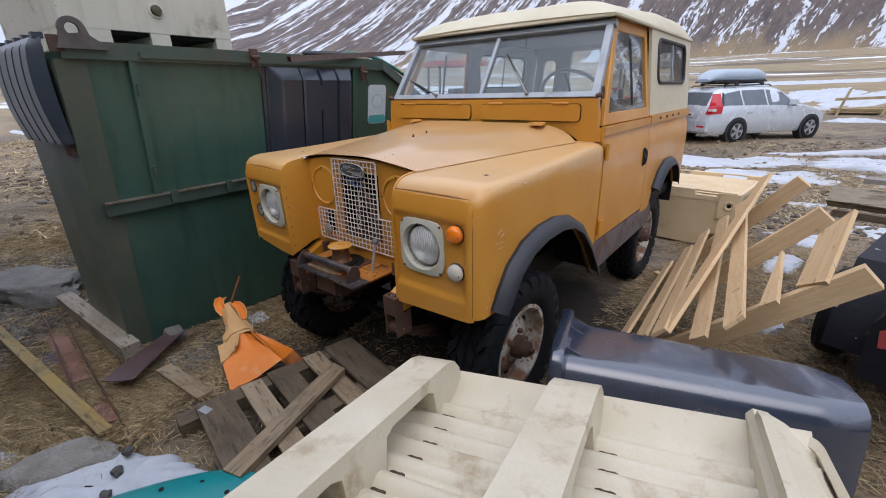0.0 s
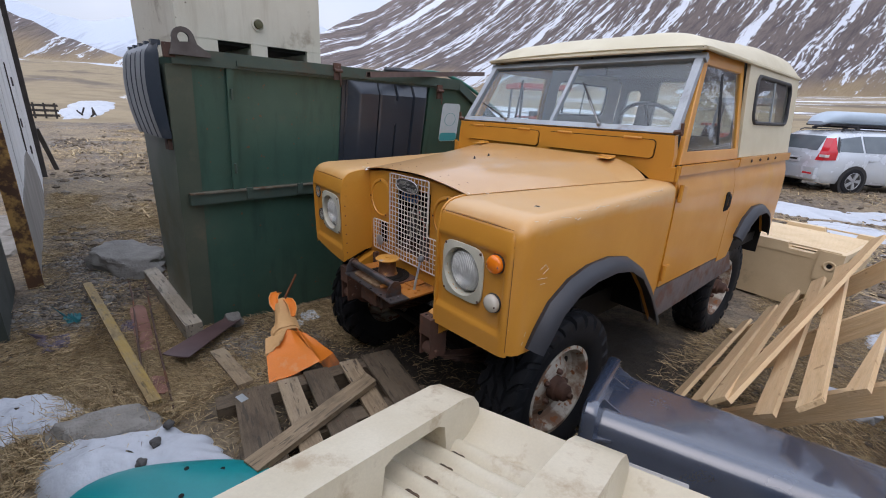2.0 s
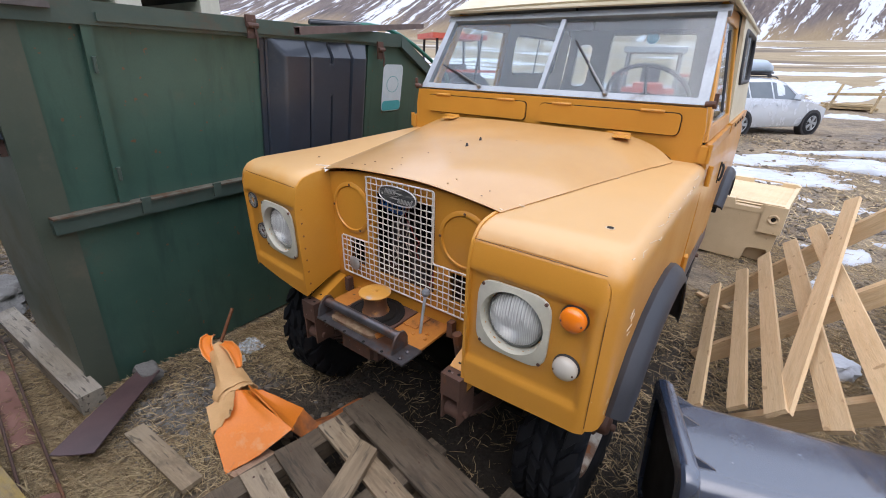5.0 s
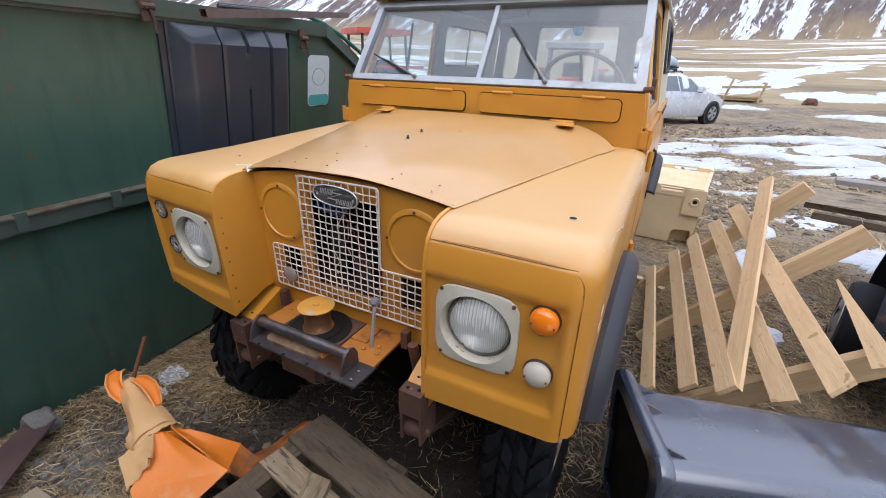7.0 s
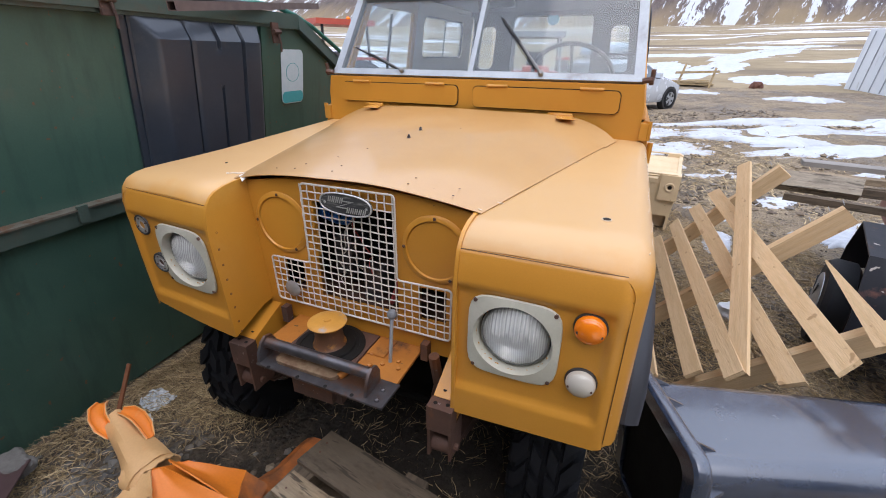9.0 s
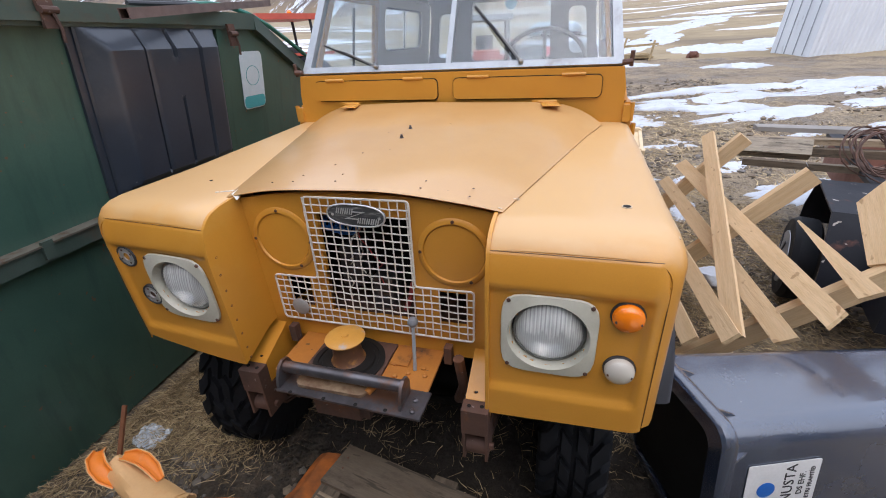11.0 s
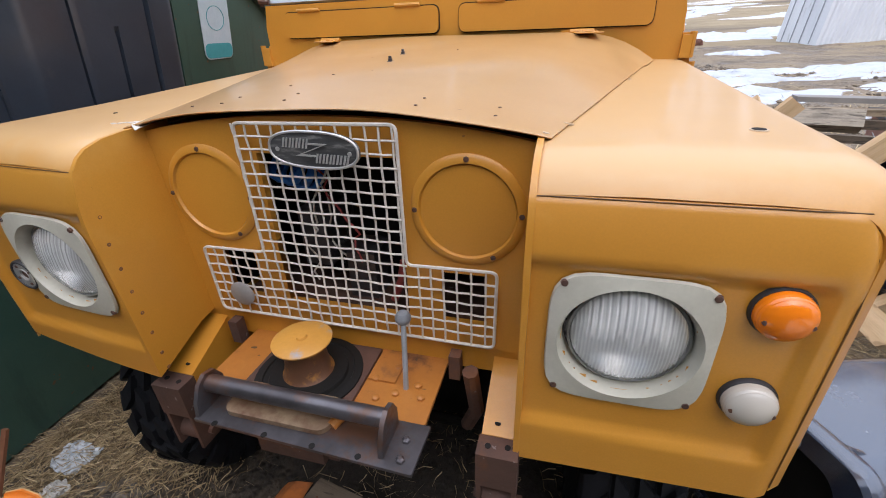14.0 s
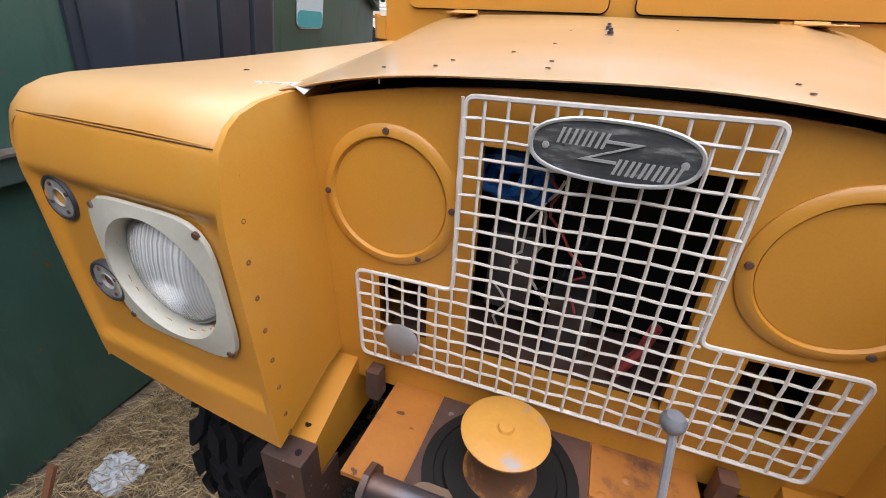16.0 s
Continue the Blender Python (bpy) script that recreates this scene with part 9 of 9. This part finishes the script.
M_STRAW = island_material("dry_straw", ((0.68, 0.53, 0.30), (0.43, 0.31, 0.165), (0.20, 0.140, 0.075), (0.55, 0.42, 0.24), (0.095, 0.066, 0.038)))
M_GRAVEL = island_material("grey_gravel", ((0.10, 0.083, 0.065), (0.165, 0.137, 0.108), (0.065, 0.053, 0.043), (0.13, 0.104, 0.076), (0.24, 0.207, 0.17)), 0.75)
M_PEBBLE = island_material("grey_pebbles", ((0.115, 0.108, 0.098), (0.20, 0.187, 0.168), (0.085, 0.078, 0.070), (0.15, 0.135, 0.118), (0.25, 0.235, 0.21)), 0.7)
M_CLOD = island_material("mud_clods", ((0.13, 0.10, 0.075), (0.20, 0.155, 0.11), (0.085, 0.068, 0.052), (0.24, 0.19, 0.13), (0.15, 0.14, 0.13)))
rng = np.random.default_rng(7)


def blocked(x, y):
    """Inside the container or the shed."""
    return (x < -1.50 and x > -2.5 and -0.55 < y < 2.3) or (x < -2.4 and y < -1.53)


def straw(name, count, x0, x1, y0, y1, dens, long, label, lift=0.030, wide=0.0012):
    pts, faces = [], []
    done = 0
    tries = 0
    while done < count and tries < count * 12:
        tries += 1
        x, y = rng.uniform(x0, x1), rng.uniform(y0, y1)
        if blocked(x, y) or rng.uniform() > dens(x, y):
            continue
        a = rng.uniform(0, 2 * math.pi) + 0.9 * fract(x, y, 1.7)
        L = long * rng.uniform(0.45, 1.3)
        w = wide * rng.uniform(0.6, 1.5)
        z = land(x, y) + rng.uniform(-0.004, 0.02)
        up = lift * rng.uniform(0.0, 1.0) ** 2
        bend = rng.uniform(-0.5, 0.5)
        c, s = math.cos(a), math.sin(a)
        k = len(pts)
        for u, hh in ((0.0, 0.0), (0.55, 0.8), (1.0, 1.0)):
            ox, oy = L * u * c - bend * L * u * u * s, L * u * s + bend * L * u * u * c
            ww = w * (1.15 - u)
            pts.append((x + ox - ww * s, y + oy + ww * c, z + up * hh))
            pts.append((x + ox + ww * s, y + oy - ww * c, z + up * hh + 0.002))
        faces += [(k, k + 1, k + 3, k + 2), (k + 2, k + 3, k + 5, k + 4)]
        done += 1
    data = bpy.data.meshes.new(name)
    data.from_pydata(pts, [], faces)
    data.materials.append(M_STRAW)
    return tagged(new(name, data), label, "dry grass", kind="stuff")


patchy = lambda x, y: max(0.06, min(1.0, 0.55 + 1.3 * fract(x, y, 0.9) + 0.5 * fract(x + 3, y, 3.0)))


def near_density(x, y):
    d = patchy(x, y)
    if -2.6 < x < -0.7 and -1.1 < y < 0.1:
        d *= 0.6
    if -1.45 < x < -0.3 and y > -0.35:
        d *= 0.45
    d *= 1 - 0.8 * math.exp(-((x + 0.98) / 0.28) ** 2 - ((y + 0.48) / 0.22) ** 2)
    d *= smooth(math.hypot(max(abs(x - 0.22) - 0.72, 0.0), max(abs(y - 1.5) - 1.80, 0.0)), [(0.0, 0.03), (0.30, 1.0)])
    return d


straw("straw", 62000, -1.5, 0.9, -1.7, 0.75, near_density, 0.060, "loose straw and dead grass trodden into the ground")
straw("straw", 15000, 0.85, 2.6, 0.9, 4.6, near_density, 0.075, "loose straw and dead grass beside the car")
straw("straw", 9000, 0.78, 1.9, 0.4, 2.9, lambda x, y: max(0.15, min(1.0, 0.55 + 1.2 * fract(x, y, 1.3))), 0.075, "straw and dead grass trampled beside the wheels")
straw("straw", 26000, -7.5, -1.4, -2.6, 0.2, near_density, 0.10, "dry grass flattened along the yard")
straw("dry_grass", 11000, -2.5, 10.0, 4.6, 12.0, lambda x, y: patchy(x * 0.5, y * 0.5) ** 2, 0.16, "dry grass flattened over the muddy track", 0.06, 0.006)
straw("dry_grass", 9000, -22.0, -5.0, -4.0, 7.0, lambda x, y: patchy(x * 0.4, y * 0.4) ** 2, 0.22, "dry grass flattened over the yard", 0.07, 0.009)
straw("straw", 26000, -2.6, -0.3, -1.75, -0.75, patchy, 0.075, "straw and dead grass between the planks")
straw("grass_tuft", 2600, -1.0, -0.25, -1.55, -1.0, lambda x, y: 1.0, 0.10, "yellow tuft of dead grass", 0.10, 0.0018)


def gravel(name, count, dens, x0, x1, y0, y1, size, label, mat_=None):
    base = [(0, 0, 1), (0.9, 0, 0.25), (0.28, 0.86, 0.3), (-0.73, 0.53, 0.2), (-0.73, -0.53, 0.3), (0.28, -0.86, 0.2), (0.6, 0.5, -0.6), (-0.6, 0.5, -0.6), (-0.5, -0.6, -0.6), (0.5, -0.5, -0.6)]
    tri = [(0, 1, 2), (0, 2, 3), (0, 3, 4), (0, 4, 5), (0, 5, 1), (1, 6, 2), (2, 6, 7), (2, 7, 3), (3, 7, 8), (3, 8, 4), (4, 8, 5), (5, 8, 9), (5, 9, 1), (1, 9, 6)]
    pts, faces = [], []
    done = tries = 0
    while done < count and tries < count * 15:
        tries += 1
        x, y = rng.uniform(x0, x1), rng.uniform(y0, y1)
        if blocked(x, y) or rng.uniform() > dens(x, y):
            continue
        s = size * (0.45 + 1.1 * rng.uniform() ** 2.2)
        a = rng.uniform(0, 6.28)
        fl, st = rng.uniform(0.4, 0.75), rng.uniform(0.65, 1.0)
        c, d = math.cos(a), math.sin(a)
        z = land(x, y) + s * 0.15
        k = len(pts)
        j = rng.uniform(0.8, 1.2, len(base))
        for (px, py, pz), q in zip(base, j):
            px, py = px * q, py * q * st
            pts.append((x + s * (px * c - py * d), y + s * (px * d + py * c), z + s * fl * pz * q))
        faces += [tuple(k + v for v in t) for t in tri]
        done += 1
    data = bpy.data.meshes.new(name)
    data.from_pydata(pts, [], faces)
    data.materials.append(mat_ or M_GRAVEL)
    return tagged(new(name, data), label, "gravel", kind="stuff")


gravel("gravel", 7500, lambda x, y: (0.15 + 0.85 * smooth(-y, [(-0.3, 0.35), (0.5, 1.0)])) * max(0.05, min(1, 0.5 + 1.5 * fract(x - 4, y, 1.1))), -4.4, -0.85, -1.75, 0.1, 0.020, "grey gravel and small stones along the container")
gravel("gravel", 900, lambda x, y: math.exp(-((x + 0.98) / 0.26) ** 2 - ((y + 0.48) / 0.22) ** 2), -1.5, -0.5, -0.95, -0.05, 0.018, "heap of grey pebbles beside the traffic cone", M_PEBBLE)
gravel("clods", 260, lambda x, y: math.exp(-((x + 0.36) / 0.09) ** 2 - ((y + 0.03) / 0.12) ** 2), -0.6, -0.15, -0.3, 0.25, 0.020, "dark crumbs of dirt round the buried cone base", M_CLOD)
boulder("stone", (-1.38, -0.43, 0.125), (0.085, 0.06, 0.05), 9.5, "flat grey stone at the foot of the container", mat_=M_SLAB, flat=0.6)
gravel("gravel", 1500, lambda x, y: max(0.0, min(1, 0.5 + 1.5 * fract(x - 4, y, 1.1))), -3.4, -1.2, -1.75, -0.9, 0.022, "loose grey stones between the planks", M_PEBBLE)
gravel("gravel", 2200, lambda x, y: max(0.03, min(1, 0.35 + 1.6 * fract(x + 9, y, 0.9))), 0.95, 3.2, 1.2, 6.0, 0.022, "scattered stones in the mud beside the car")
gravel("clods", 3000, lambda x, y: max(0.02, min(1, 0.25 + 1.8 * fract(x + 2, y, 0.45))), -2.0, 9.0, 5.0, 14.5, 0.045, "clods of mud and stones along the track", M_CLOD)
gravel("clods", 3000, lambda x, y: max(0.02, min(1, 0.25 + 1.8 * fract(x + 2, y + 5, 0.4))), -20.0, -3.8, -3.5, 6.0, 0.06, "clods of mud and stones over the yard", M_CLOD)
